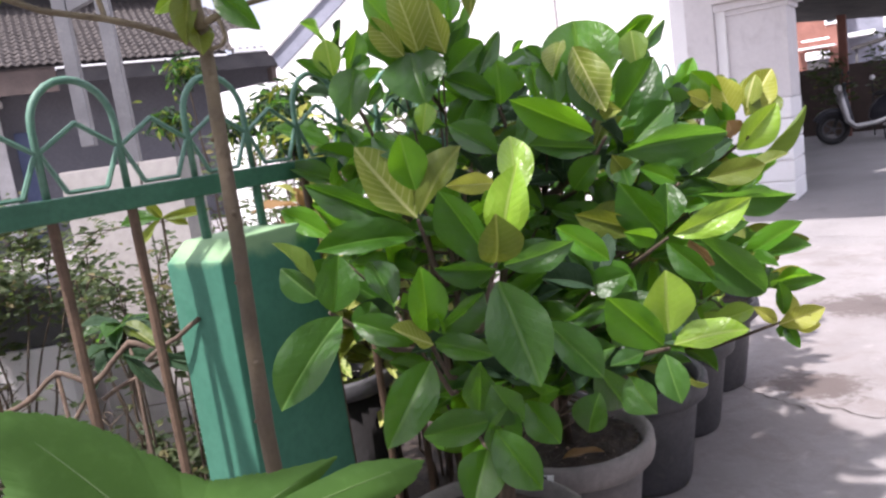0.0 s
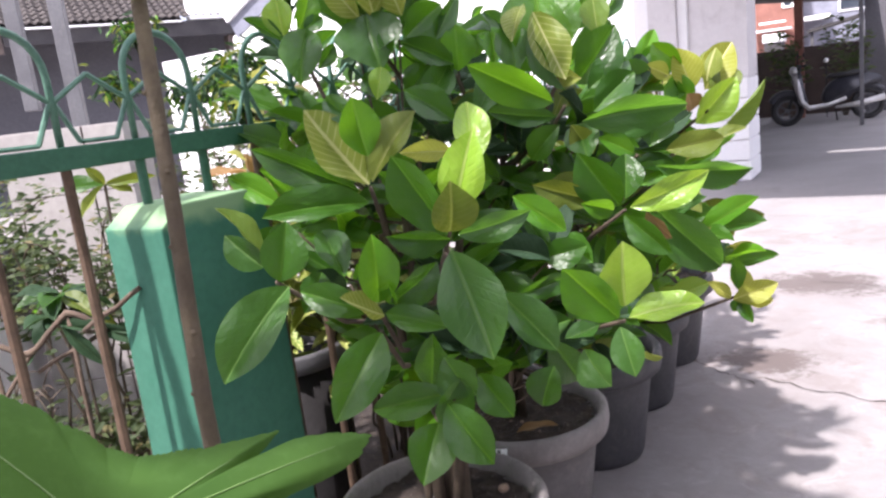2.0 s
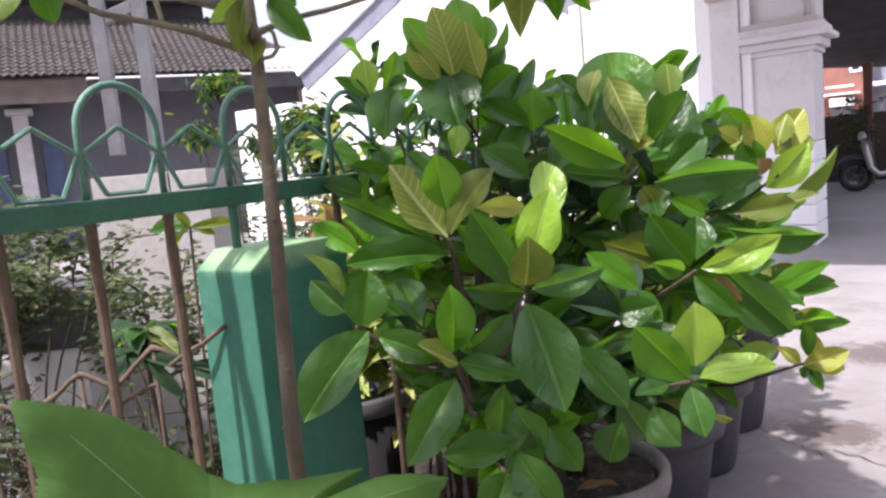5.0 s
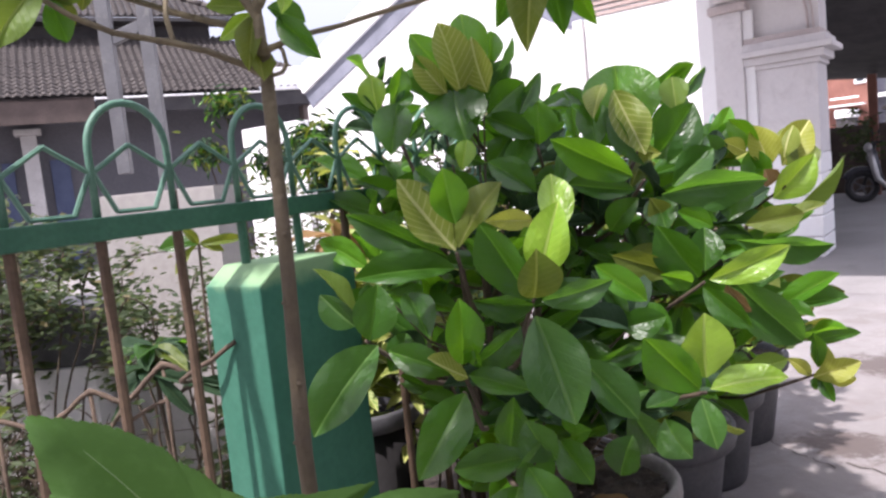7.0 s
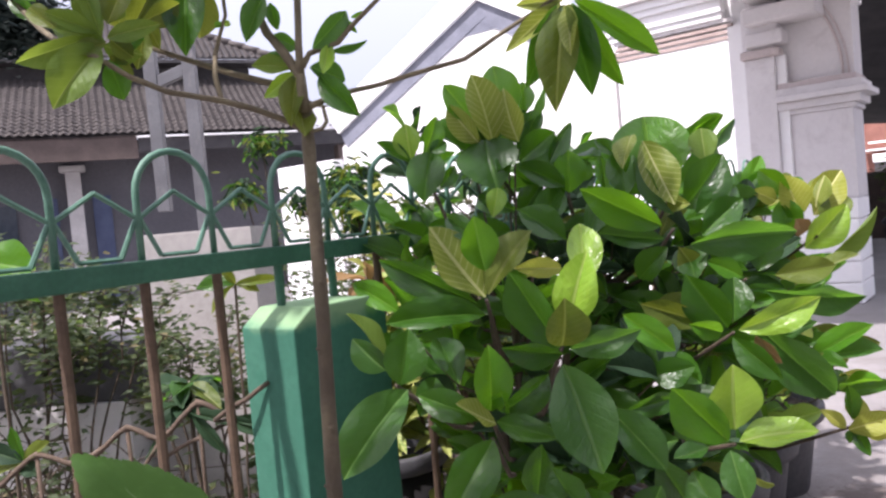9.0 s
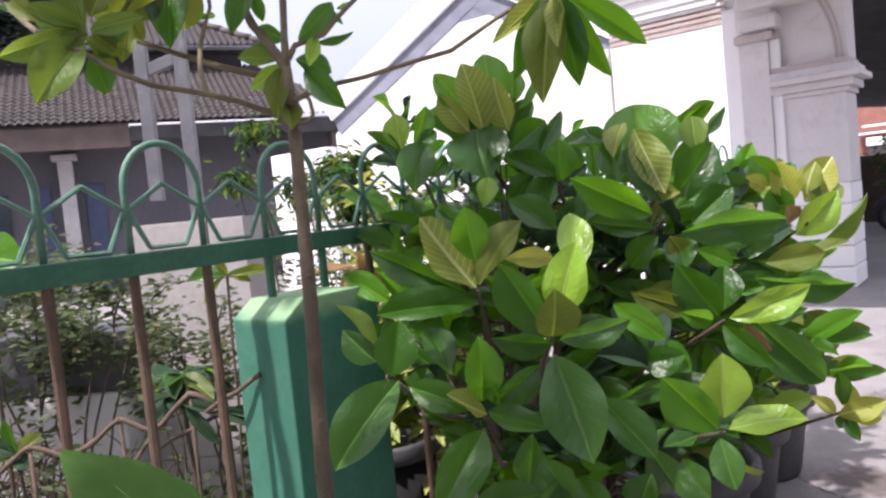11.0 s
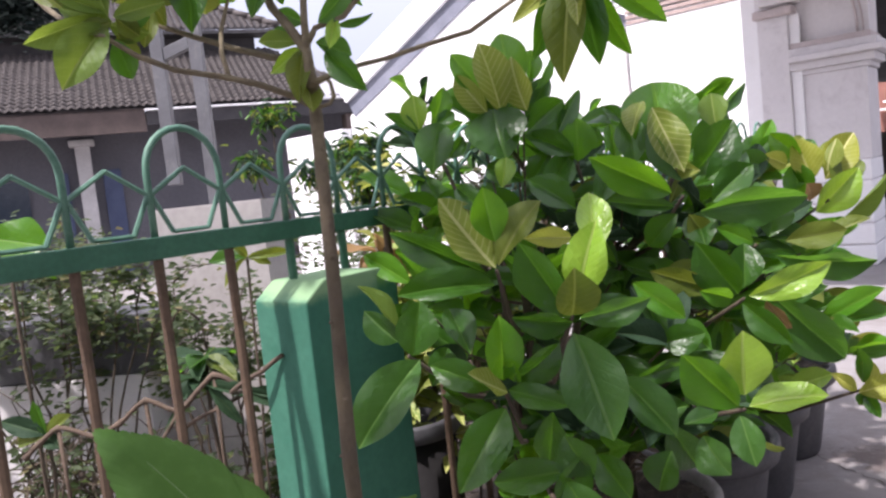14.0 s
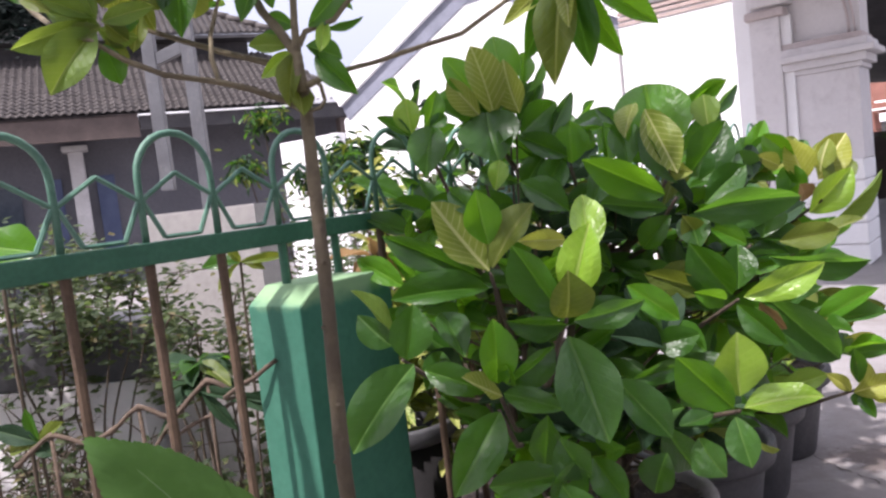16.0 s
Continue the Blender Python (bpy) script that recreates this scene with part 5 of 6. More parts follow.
# leaves of the tree
place_leaves(b3, [
    ((0.327, 0.419, 1.464), (0.297, 0.371, 1.489), 0.023, "t", 4),
    ((0.322, 0.414, 1.461), (0.281, 0.341, 1.431), 0.031, "t", -54),
    ((0.327, 0.417, 1.451), (0.314, 0.362, 1.375), 0.051, "t", -27),
    ((0.333, 0.422, 1.453), (0.276, 0.392, 1.478), 0.023, "t", 9),
    ((0.334, 0.423, 1.458), (0.373, 0.469, 1.472), 0.025, "t", 17),
    ((0.334, 0.422, 1.433), (0.329, 0.439, 1.388), 0.030, "d", -28),
    ((0.333, 0.422, 1.453), (0.319, 0.385, 1.439), 0.022, "o", -7),
    ((0.326, 0.419, 1.468), (0.293, 0.423, 1.526), 0.022, "t", 24),
    ((0.336, 0.425, 1.457), (0.338, 0.451, 1.438), 0.024, "o", -4),
    ((0.335, 0.425, 1.461), (0.340, 0.467, 1.462), 0.023, "d", 50)])
place_leaves(b4, [
    ((0.337, 0.537, 1.555), (0.361, 0.508, 1.441), 0.052, "d", -20),
    ((0.303, 0.509, 1.541), (0.294, 0.470, 1.473), 0.040, "o", -54),
    ((0.293, 0.497, 1.489), (0.286, 0.486, 1.437), 0.027, "o", -19),
    ((0.328, 0.530, 1.549), (0.285, 0.516, 1.493), 0.039, "o", -16),
    ((0.271, 0.483, 1.535), (0.259, 0.470, 1.501), 0.029, "t", -39),
    ((0.312, 0.516, 1.537), (0.263, 0.512, 1.504), 0.039, "o", -15),
    ((0.350, 0.547, 1.539), (0.314, 0.563, 1.481), 0.041, "o", -58),
    ((0.285, 0.494, 1.526), (0.291, 0.518, 1.466), 0.033, "o", -3),
    ((0.249, 0.467, 1.545), (0.244, 0.497, 1.500), 0.032, "o", -20)])
place_leaves(b0, [
    ((0.412, 0.594, 1.518), (0.411, 0.562, 1.454), 0.031, "s", -15),
    ((0.447, 0.615, 1.446), (0.421, 0.596, 1.465), 0.025, "s", -28),
    ((0.419, 0.599, 1.508), (0.419, 0.608, 1.474), 0.017, "d", -15)])
place_leaves(b1, [
    ((0.443, 0.609, 1.422), (0.400, 0.576, 1.429), 0.024, "t", -6),
    ((0.441, 0.608, 1.416), (0.419, 0.575, 1.385), 0.022, "b", -45),
    ((0.444, 0.610, 1.412), (0.461, 0.578, 1.342), 0.031, "o", -8),
    ((0.447, 0.609, 1.378), (0.481, 0.581, 1.328), 0.030, "o", -34),
    ((0.441, 0.609, 1.431), (0.398, 0.601, 1.439), 0.018, "s", 7)])
place_leaves(b2, [
    ((0.483, 0.605, 1.437), (0.517, 0.636, 1.480), 0.032, "s", 44),
    ((0.500, 0.618, 1.441), (0.508, 0.595, 1.400), 0.019, "b", -23),
    ((0.498, 0.616, 1.433), (0.530, 0.655, 1.444), 0.013, "s", 65),
    ((0.480, 0.600, 1.414), (0.500, 0.640, 1.397), 0.030, "s", -6),
    ((0.489, 0.606, 1.402), (0.542, 0.617, 1.345), 0.032, "d", 9),
    ((0.516, 0.634, 1.469), (0.527, 0.641, 1.451), 0.008, "m", 5),
    ((0.521, 0.638, 1.471), (0.539, 0.653, 1.477), 0.007, "m", 29)])
place_leaves(b3, [
    ((0.306, 0.430, 1.462), (0.272, 0.420, 1.525), 0.030, "t", 32),
    ((0.313, 0.437, 1.481), (0.313, 0.466, 1.538), 0.035, "o", 25),
    ((0.308, 0.431, 1.456), (0.326, 0.471, 1.446), 0.030, "t", 42),
    ((0.267, 0.401, 1.480), (0.220, 0.391, 1.516), 0.025, "o", 2),
    ((0.305, 0.430, 1.467), (0.231, 0.411, 1.501), 0.028, "t", -34),
    ((0.345, 0.462, 1.480), (0.355, 0.510, 1.508), 0.031, "o", 58),
    ((0.315, 0.436, 1.445), (0.303, 0.464, 1.413), 0.023, "o", -27),
    ((0.297, 0.425, 1.485), (0.264, 0.440, 1.544), 0.032, "o", 61)])
place_leaves(b6, [
    ((0.749, 0.755, 1.455), (0.706, 0.693, 1.396), 0.023, "y", -5),
    ((0.748, 0.754, 1.452), (0.713, 0.721, 1.356), 0.035, "d", -17),
    ((0.752, 0.757, 1.450), (0.759, 0.704, 1.320), 0.048, "o", 6),
    ((0.755, 0.759, 1.450), (0.784, 0.702, 1.378), 0.022, "y", 18),
    ((0.757, 0.761, 1.450), (0.773, 0.768, 1.341), 0.040, "d", -7),
    ((0.759, 0.763, 1.452), (0.799, 0.802, 1.351), 0.031, "m", 28),
    ((0.761, 0.765, 1.455), (0.833, 0.831, 1.384), 0.033, "m", 12),
    ((0.751, 0.757, 1.456), (0.707, 0.722, 1.454), 0.020, "y", -27)])
add_leaf(b8, (0.080, 0.427, 1.570), (0.108, 0.451, 1.561), 0.031, "d", (0.5, -0.7, 0.5), 0.35)
add_leaf(b8, (0.080, 0.428, 1.569), (0.116, 0.455, 1.535), 0.028, "d", (0.5, -0.7, 0.5), 0.35)
add_leaf(b5, (0.388, 0.548, 1.482), (0.380, 0.540, 1.476), 0.011, "m", (0.5, -0.7, 0.5), 0.35)
add_leaf(b5, (0.389, 0.548, 1.482), (0.396, 0.553, 1.478), 0.010, "b", (0.5, -0.7, 0.5), 0.35)

# ---- broad lobed leaf low in the foreground ----
big = thing("broad_leaf_plant", (0.610, 0.343, 0), "low plant with one very broad lobed green leaf", "plant")
HUB = Vector((0.560, 0.383, 0.845))
bm = bmesh.new()
tube(bm, bend((HUB.x + 0.05, HUB.y - 0.04, 0.0), HUB + Vector((0, 0, -0.004)), 0.01, 8, 0.004, random.Random(2)), [0.012 - 0.0008 * k for k in range(9)], 8)
part("stalk", bm, M_STEM, big, "long green leaf stalk", True)
broad_leaf(big, HUB, (0.0295, 0.0482, -0.0179), (-0.0256, 0.0224, 0.0322), [(3, 4.9, 10, 1.5)], [(10, 1.8), (14.6, 2.95), (16, 3.25), (17.5, 3.95), (20.3, 4.69), (21.9, 4.94), (25.2, 5.35), (29.5, 4.76), (33.3, 4.06), (34.0, 3.95), (34.7, 3.08), (35.4, 3.2), (38.5, 3.9), (43.5, 3.2), (50, 2.62), (56, 2.4), (63, 2.1), (73, 1.9), (88, 2.06), (95, 2.42), (103.5, 2.72), (106, 3.06), (110.5, 3.3), (114, 3.6), (120, 3.98), (125, 4.22), (129, 4.5), (132, 4.66), (136.7, 4.0), (144.4, 3.16), (158, 2.7), (170, 3.1), (182, 3.7), (192, 4.1), (204, 3.6), (222, 2.6), (250, 1.8)])

# upper crown of the young tree, added out of view to shade the shrubs
CR = random.Random(19)
SUNNY = ((-0.10, 0.05, 0.32), (0.46, 0.45, 0.26), (0.62, 0.85, 0.22))     # gaps that let sunlight onto the post and some leaves: x, y, radius


def shade_branch(fork, node, n=5):
    bm = bmesh.new()
    tube(bm, bend(fork, node, -0.05, 6, 0.012, CR), [0.0055 - 0.0006 * q for q in range(7)], 6)
    br = part("branch", bm, M_BARK, tree, "", True)
    for j in range(n):
        b = CR.uniform(0, 6.28)
        d = Vector((math.cos(b), math.sin(b), CR.uniform(-0.5, 0.4))).normalized() * CR.uniform(0.11, 0.17)
        add_leaf(br, node, node + d, CR.uniform(0.05, 0.075), CR.choice("mmbd"), (0, -0.2, 1), 0.4)


for k in range(120):
    a, r = CR.uniform(0, 6.28), math.sqrt(CR.uniform(0, 1))
    node = Vector((0.30 + 0.50 * r * math.cos(a), 0.48 + 0.80 * r * math.sin(a), 0))
    node.z = 2.02 + 0.30 * max(0.0, node.y - 0.3) + CR.uniform(0.0, 0.4)
    if any(math.hypot(node.x - x, node.y - y) < q for x, y, q in SUNNY):
        continue
    shade_branch(Vector((0.455, 0.60, 1.52 + 0.2 * CR.random())), node)

# ---- garden behind the fence ----
CROTON_MESH = leaf_mesh("leaf", 0.5, 0.2, 0.2, 0.5, 9, 31)
CROTON_MESH.materials.append(M_CROTON)

def garden_shrub(at, top, spread, leaves, seed, length=0.085, width=0.042, stems=7, label="", trunk=0.006, first=4):
    """A thin-stemmed shrub with many small dark leaves."""
    rng = random.Random(seed)
    ob = thing("garden_shrub", at, label or "open small-leaved dark green shrub with thin bare stems", "shrub", "shrubs behind the fence")
    pts = []
    for s in range(stems):
        a = rng.uniform(0, 6.28)
        r = spread * rng.uniform(0.2, 1.0)
        end = Vector((at[0] + r * math.cos(a), at[1] + r * math.sin(a), top * rng.uniform(0.75, 1.0)))
        line = bend((at[0] + 0.03 * math.cos(a), at[1] + 0.03 * math.sin(a), 0), end, -0.03, 9, 0.02, rng)
        bm = bmesh.new()
        tube(bm, line, [trunk * (1 - 0.07 * k) for k in range(10)], 6)
        for k in range(first, 10):
            for j in range(2):
                q = line[k] + Vector((rng.uniform(-1, 1), rng.uniform(-1, 1), rng.uniform(-0.2, 0.8))) * spread * 0.45
                tube(bm, [line[k], line[k].lerp(q, 0.5) + Vector((0, 0, 0.01)), q], [0.0025, 0.002, 0.0012], 5)
                for m in range(leaves // (stems * 2 * (10 - first))):
                    pts.append(line[k].lerp(q, rng.uniform(0.3, 1.1)) + Vector((rng.gauss(0, 0.03), rng.gauss(0, 0.03), rng.gauss(0, 0.03))))
        part("stem", bm, M_TWIG, ob, "", True)
    crown = part("crown", leaf_cloud(pts, length, width, seed), M_SMALL, ob, "small dark leaves")
    tagged(crown, kind="stuff")
    return ob


garden_shrub((-1.25, 0.95, 0), 1.14, 0.34, 2000, 1, 0.042, 0.020, 9, first=7)
garden_shrub((-1.62, 0.62, 0), 1.16, 0.36, 2300, 2, 0.042, 0.020, 9, first=7)
garden_shrub((-1.9, 1.5, 0), 1.15, 0.36, 1800, 12, 0.042, 0.020, first=7)
garden_shrub((-0.80, 1.22, 0), 1.06, 0.20, 1000, 3, 0.036, 0.016, first=7)
garden_shrub((-0.82, 1.18, 0), 0.42, 0.26, 800, 4, 0.048, 0.022, 10, "low dark green shrub at the foot of the fence")
garden_shrub((-1.2, 0.75, 0), 0.5, 0.28, 380, 5, 0.05, 0.024, 8, "low dark green shrub at the foot of the fence")
garden_shrub((-0.7, 0.35, 0), 0.42, 0.28, 300, 6, 0.05, 0.024, 8, "low dark green shrub at the foot of the fence")
garden_shrub((-2.6, 3.4, 0), 1.45, 0.5, 900, 7, 0.07, 0.03, 7, "airy shrub with drooping leaves beside the house")
garden_shrub((-3.3, 4.6, 0), 1.55, 0.5, 900, 8, 0.07, 0.03, 7, "airy shrub with drooping leaves beside the house")
garden_shrub((-0.9, 3.0, 0), 1.42, 0.35, 1500, 9, 0.075, 0.032, 8)
garden_shrub((-0.6, 2.4, 0), 1.36, 0.3, 1500, 10, 0.07, 0.032, 8)
garden_shrub((-0.5, 1.75, 0), 1.12, 0.22, 700, 13, 0.05, 0.02, 6)
garden_shrub((-0.52, 1.52, 0), 0.72, 0.22, 1100, 14, 0.06, 0.028, 9, "dense dark green shrub behind the black pot")
garden_shrub((-0.32, 1.95, 0), 0.8, 0.26, 1200, 15, 0.06, 0.028, 9, "dense dark green shrub behind the potted row")

for i, (x, y, top, n) in enumerate(((-0.92, 0.85, 0.66, 200), (-0.90, 1.02, 0.58, 200), (-1.15, 0.90, 0.74, 260), (-0.75, 0.62, 0.58, 200), (-1.05, 0.70, 0.70, 260))):
    garden_shrub((x, y, 0), top, 0.24, n, 31 + i, 0.045, 0.022, 7, "bare twiggy shrub with few small dark leaves", 0.0045, 2)

fatsia = thing("lobed_leaf_plant", (-0.53, 1.02, 0), "small plant with a tuft of broad dark leaves", "plant")
bm = bmesh.new()
tube(bm, bend((-0.53, 1.02, 0), (-0.53, 1.02, 0.84), -0.01, 6, 0.006, random.Random(5)), 0.006, 7)
stalk = part("stem", bm, M_TWIG, fatsia, "", True)
RG = random.Random(9)
for k in range(20):
    a = 6.28 * k / 10 + RG.uniform(-0.2, 0.2)
    base = Vector((-0.53, 1.02, 0.80 + 0.05 * (k // 10)))
    d = Vector((math.cos(a), math.sin(a), RG.uniform(-0.7, 0.25))).normalized() * RG.uniform(0.08, 0.125)
    add_leaf(stalk, base, base + d, RG.uniform(0.050, 0.064), RG.choice("kkdo"), (0.2, -0.4, 0.9), 0.3)

# bright large leaf beside the fence
sprout = thing("young_shrub", (-0.68, 0.66, 0), "slender shrub with one large bright green leaf", "plant")
bm = bmesh.new()
tube(bm, bend((-0.68, 0.66, 0), (-0.71, 0.66, 1.20), -0.01, 8, 0.006, random.Random(6)), 0.005, 7)
stalk = part("stem", bm, M_TWIG, sprout, "", True)
add_leaf(stalk, (-0.74, 0.63, 1.215), (-0.61, 0.715, 1.18), 0.12, "m", (0.75, -0.5, 0.5), 0.1)
add_leaf(stalk, (-0.72, 0.65, 1.20), (-0.80, 0.60, 1.25), 0.07, "m", (0.3, -0.3, 0.9), 0.1)
add_leaf(stalk, (-0.71, 0.66, 1.12), (-0.66, 0.74, 1.10), 0.04, "m", (0.3, -0.3, 0.9), 0.1)

# small bright plant by the panel
sprig = thing("young_shrub", (-0.62, 1.22, 0), "slender shrub with a few pale green leaves", "plant")
bm = bmesh.new()
tube(bm, bend((-0.62, 1.22, 0), (-0.60, 1.24, 1.08), -0.01, 8, 0.006, random.Random(7)), 0.004, 7)
stalk = part("stem", bm, M_TWIG, sprig, "", True)
for tipv, w, tone in (((-0.69, 1.17, 1.075), 0.052, "d"), ((-0.56, 1.29, 1.05), 0.03, "o"), ((-0.645, 1.185, 1.00), 0.03, "y"), ((-0.51, 1.33, 1.085), 0.03, "o"), ((-0.61, 1.20, 1.13), 0.028, "o")):
    add_leaf(stalk, (-0.60, 1.24, 1.08), tipv, w * 1.1, tone, (0.5, -0.7, 0.5), 0.2)
low = thing("young_shrub", (-0.62, 0.66, 0), "low plant with pale mottled green leaves", "plant")
bm = bmesh.new()
tube(bm, bend((-0.62, 0.66, 0), (-0.60, 0.64, 0.76), -0.01, 8, 0.006, random.Random(8)), 0.004, 7)
stalk = part("stem", bm, M_TWIG, low, "", True)
for tipv, w, tone in (((-0.68, 0.58, 0.80), 0.05, "k"), ((-0.55, 0.68, 0.80), 0.04, "o"), ((-0.56, 0.65, 0.73), 0.04, "k"), ((-0.66, 0.60, 0.74), 0.045, "o"), ((-0.62, 0.63, 0.84), 0.03, "d")):
    add_leaf(stalk, (-0.60, 0.64, 0.76), tipv, w, tone, (0.5, -0.7, 0.5), 0.2)

# variegated plants behind the shrubs
for ci, (c, top, n, length) in enumerate((((-0.16, 1.36), 1.10, 30, 0.10), ((0.0, 1.62), 1.12, 26, 0.10), ((-0.10, 2.0), 1.2, 24, 0.1), ((-0.30, 1.64), 1.24, 44, 0.11), ((-0.06, 1.42), 1.05, 44, 0.10), ((-0.19, 1.31), 0.98, 44, 0.10), ((-0.62, 1.9), 1.33, 44, 0.10))):
    cr = thing("variegated_plant", (c[0], c[1], 0), "croton-like plant with yellow and green variegated leaves", "plant", "variegated plants by the fence")
    rng = random.Random(60 + ci)
    for s in range(3):
        bm = bmesh.new()
        e = Vector((c[0] + rng.uniform(-0.05, 0.05), c[1] + rng.uniform(-0.05, 0.05), top - 0.06 * s))
        tube(bm, bend((c[0], c[1], 0), e, -0.01, 6, 0.008, rng), 0.006, 7)
        st = part("stem", bm, M_TWIG, cr, "", True)
        for k in range(n // 3 * 2):
            a = rng.uniform(0, 6.28)
            base = Vector((c[0], c[1], 0)).lerp(e, rng.uniform(0.6, 1.0))
            d = Vector((math.cos(a), math.sin(a), rng.uniform(-0.8, 0.6))).normalized()
            ob = new("leaf", LEAF_MESH["y" if k % 3 else "o", k % 5] if k % 2 else CROTON_MESH)
            l = length * rng.uniform(0.7, 1.2)
            ob.matrix_basis = leaf_matrix(base, base + d * l, l * 0.3, (0.3, -0.4, 0.8))
            ob.parent = st
dry = thing("dry_leaf_plant", (-0.22, 1.36, 0), "small plant with orange-brown withered leaves", "plant")
bm = bmesh.new()
tube(bm, bend((-0.22, 1.36, 0), (-0.2, 1.36, 1.08), -0.01, 6, 0.008, random.Random(3)), 0.005, 7)
st = part("stem", bm, M_TWIG, dry, "", True)
for tipv in ((-0.28, 1.27, 1.07), (-0.13, 1.40, 1.02), (-0.2, 1.30, 0.98), (-0.16, 1.32, 1.12), (-0.25, 1.33, 1.0), (-0.10, 1.44, 1.06)):
    add_leaf(st, (-0.2, 1.36, 1.07), tipv, 0.045, "n", (0.3, -0.5, 0.8), 0.3)
black_pot = thing("black_pot", (-0.165, 1.36, 0), "tall black plastic pot with a worn grey rim behind the fence", "pot")
bm = bmesh.new()
lathe(bm, [(0.105, 0), (0.112, 0.01), (0.130, 0.585), (0.122, 0.586), (0.118, 0.54), (0.0, 0.54)], (-0.165, 1.36, 0), 40)
part("body", bm, M_DARKPOT, black_pot, "black ribbed body", True)
bm = bmesh.new()
lathe(bm, [(0.131, 0.586), (0.142, 0.590), (0.146, 0.604), (0.146, 0.628), (0.141, 0.636), (0.132, 0.635), (0.126, 0.625), (0.122, 0.590)], (-0.165, 1.36, 0), 40, False)
part("rim", bm, M_POTDARK, black_pot, "worn grey rolled rim", True)

# bare zigzag climber between the bars
vine = thing("bare_climber", (-0.45, 0.74, 0), "bare brown zigzag climber tied between the fence bars", "climbing plant")
zig = [(-0.626, 0.597, 0.716), (-0.56, 0.652, 0.777), (-0.498, 0.70, 0.751), (-0.453, 0.737, 0.771), (-0.403, 0.779, 0.818), (-0.345, 0.823, 0.786), (-0.279, 0.880, 0.860), (-0.222, 0.922, 0.813)]
bm = bmesh.new()
knots = [Vector(p) for p in zig]
line, girth = [], []
for i in range(len(knots) - 1):
    p0, p1, p2, p3 = knots[max(i - 1, 0)], knots[i], knots[i + 1], knots[min(i + 2, len(knots) - 1)]
    for k in range(6):
        u = k / 6
        curve = 0.5 * (2 * p1 + (p2 - p0) * u + (2 * p0 - 5 * p1 + 4 * p2 - p3) * u * u + (3 * p1 - p0 - 3 * p2 + p3) * u ** 3)
        line.append(curve.lerp(p1.lerp(p2, u), 0.45) + 0.003 * noise.noise_vector(curve * 30))
        girth.append(0.0060 + (0.0022 if k == 0 else 0.0) + 0.001 * noise.noise(curve * 60))
tube(bm, line + [knots[-1]], girth + [0.006], 9)
climber_stem = part("stem", bm, M_VINE, vine, "", True)
for a, b in (((-0.56, 0.652, 0.777), (-0.53, 0.66, 0.0)), ((-0.403, 0.779, 0.818), (-0.38, 0.79, 0.0)), ((-0.279, 0.88, 0.86), (-0.25, 0.87, 0.0)), ((-0.345, 0.823, 0.786), (-0.43, 0.74, 0.62)), ((-0.222, 0.922, 0.813), (-0.36, 0.84, 0.74)), ((-0.10, 0.80, 0.86), (0.020, 0.843, 0.932))):
    bm = bmesh.new()
    tube(bm, bend(a, b, 0.0, 5, 0.004, RG), 0.0048, 7)
    part("runner", bm, M_VINE, vine, "", True)
bm = bmesh.new()
tube(bm, bend((-0.222, 0.922, 0.813), (-0.10, 0.80, 0.86), 0.0, 4, 0.003, RG), 0.0048, 7)
part("runner", bm, M_VINE, vine, "", True)

# drooping dark leaves on the climber
for base, tip, w in (((-0.30, 0.865, 0.84), (-0.20, 0.93, 0.80), 0.035), ((-0.29, 0.87, 0.835), (-0.22, 0.90, 0.745), 0.032), ((-0.25, 0.90, 0.83), (-0.13, 0.97, 0.77), 0.034), ((-0.33, 0.84, 0.80), (-0.38, 0.80, 0.74), 0.026), ((-0.22, 0.922, 0.815), (-0.10, 1.0, 0.80), 0.03)):
    add_leaf(climber_stem, base, tip, w, "k", (0.4, -0.6, 0.6), 0.3)

# tiled gate pillar and dark trough
gate = thing("gate_pillar", (-1.13, 1.47, 0), "pale tiled masonry pillar standing in the garden", "pillar")
GM = Matrix.Translation((-1.28, 1.36, 0)) @ Matrix.Rotation(radians(38), 4, "Z")
part("core", boxed(0.004, 0.386, 0.004, 0.30, 0, 1.245, GM), M_PALETILE, gate)
part("joint_backing", boxed(0.006, 0.384, 0.0, 0.0035, 0, 1.243, GM), M_WOOD, gate, "brown tile joints")
for r in range(6):
    for c in range(2):
        part("tile", boxed(0.002 + 0.262 * c, (0.258 if c == 0 else 0.388), -0.006, -0.0005, 1.245 - 0.21 * (r + 1) + 0.002, 1.245 - 0.21 * r - 0.002, GM, 0.0015), M_PALETILE, gate)
trough = thing("dark_trough", (-1.45, 1.12, 0), "long black planting trough on a low pale wall", "planter")
TM = Matrix.Translation((-1.22, 1.28, 0)) @ Matrix.Rotation(radians(218), 4, "Z")
part("box", boxed(0.0, 1.5, -0.28, 0.0, 0.69, 0.90, TM, 0.01), M_POTDARK, trough, "black trough")
part("support", boxed(0.05, 1.45, -0.24, 0.015, 0.0, 0.689, TM), M_CREAM, trough, "low pale support wall")

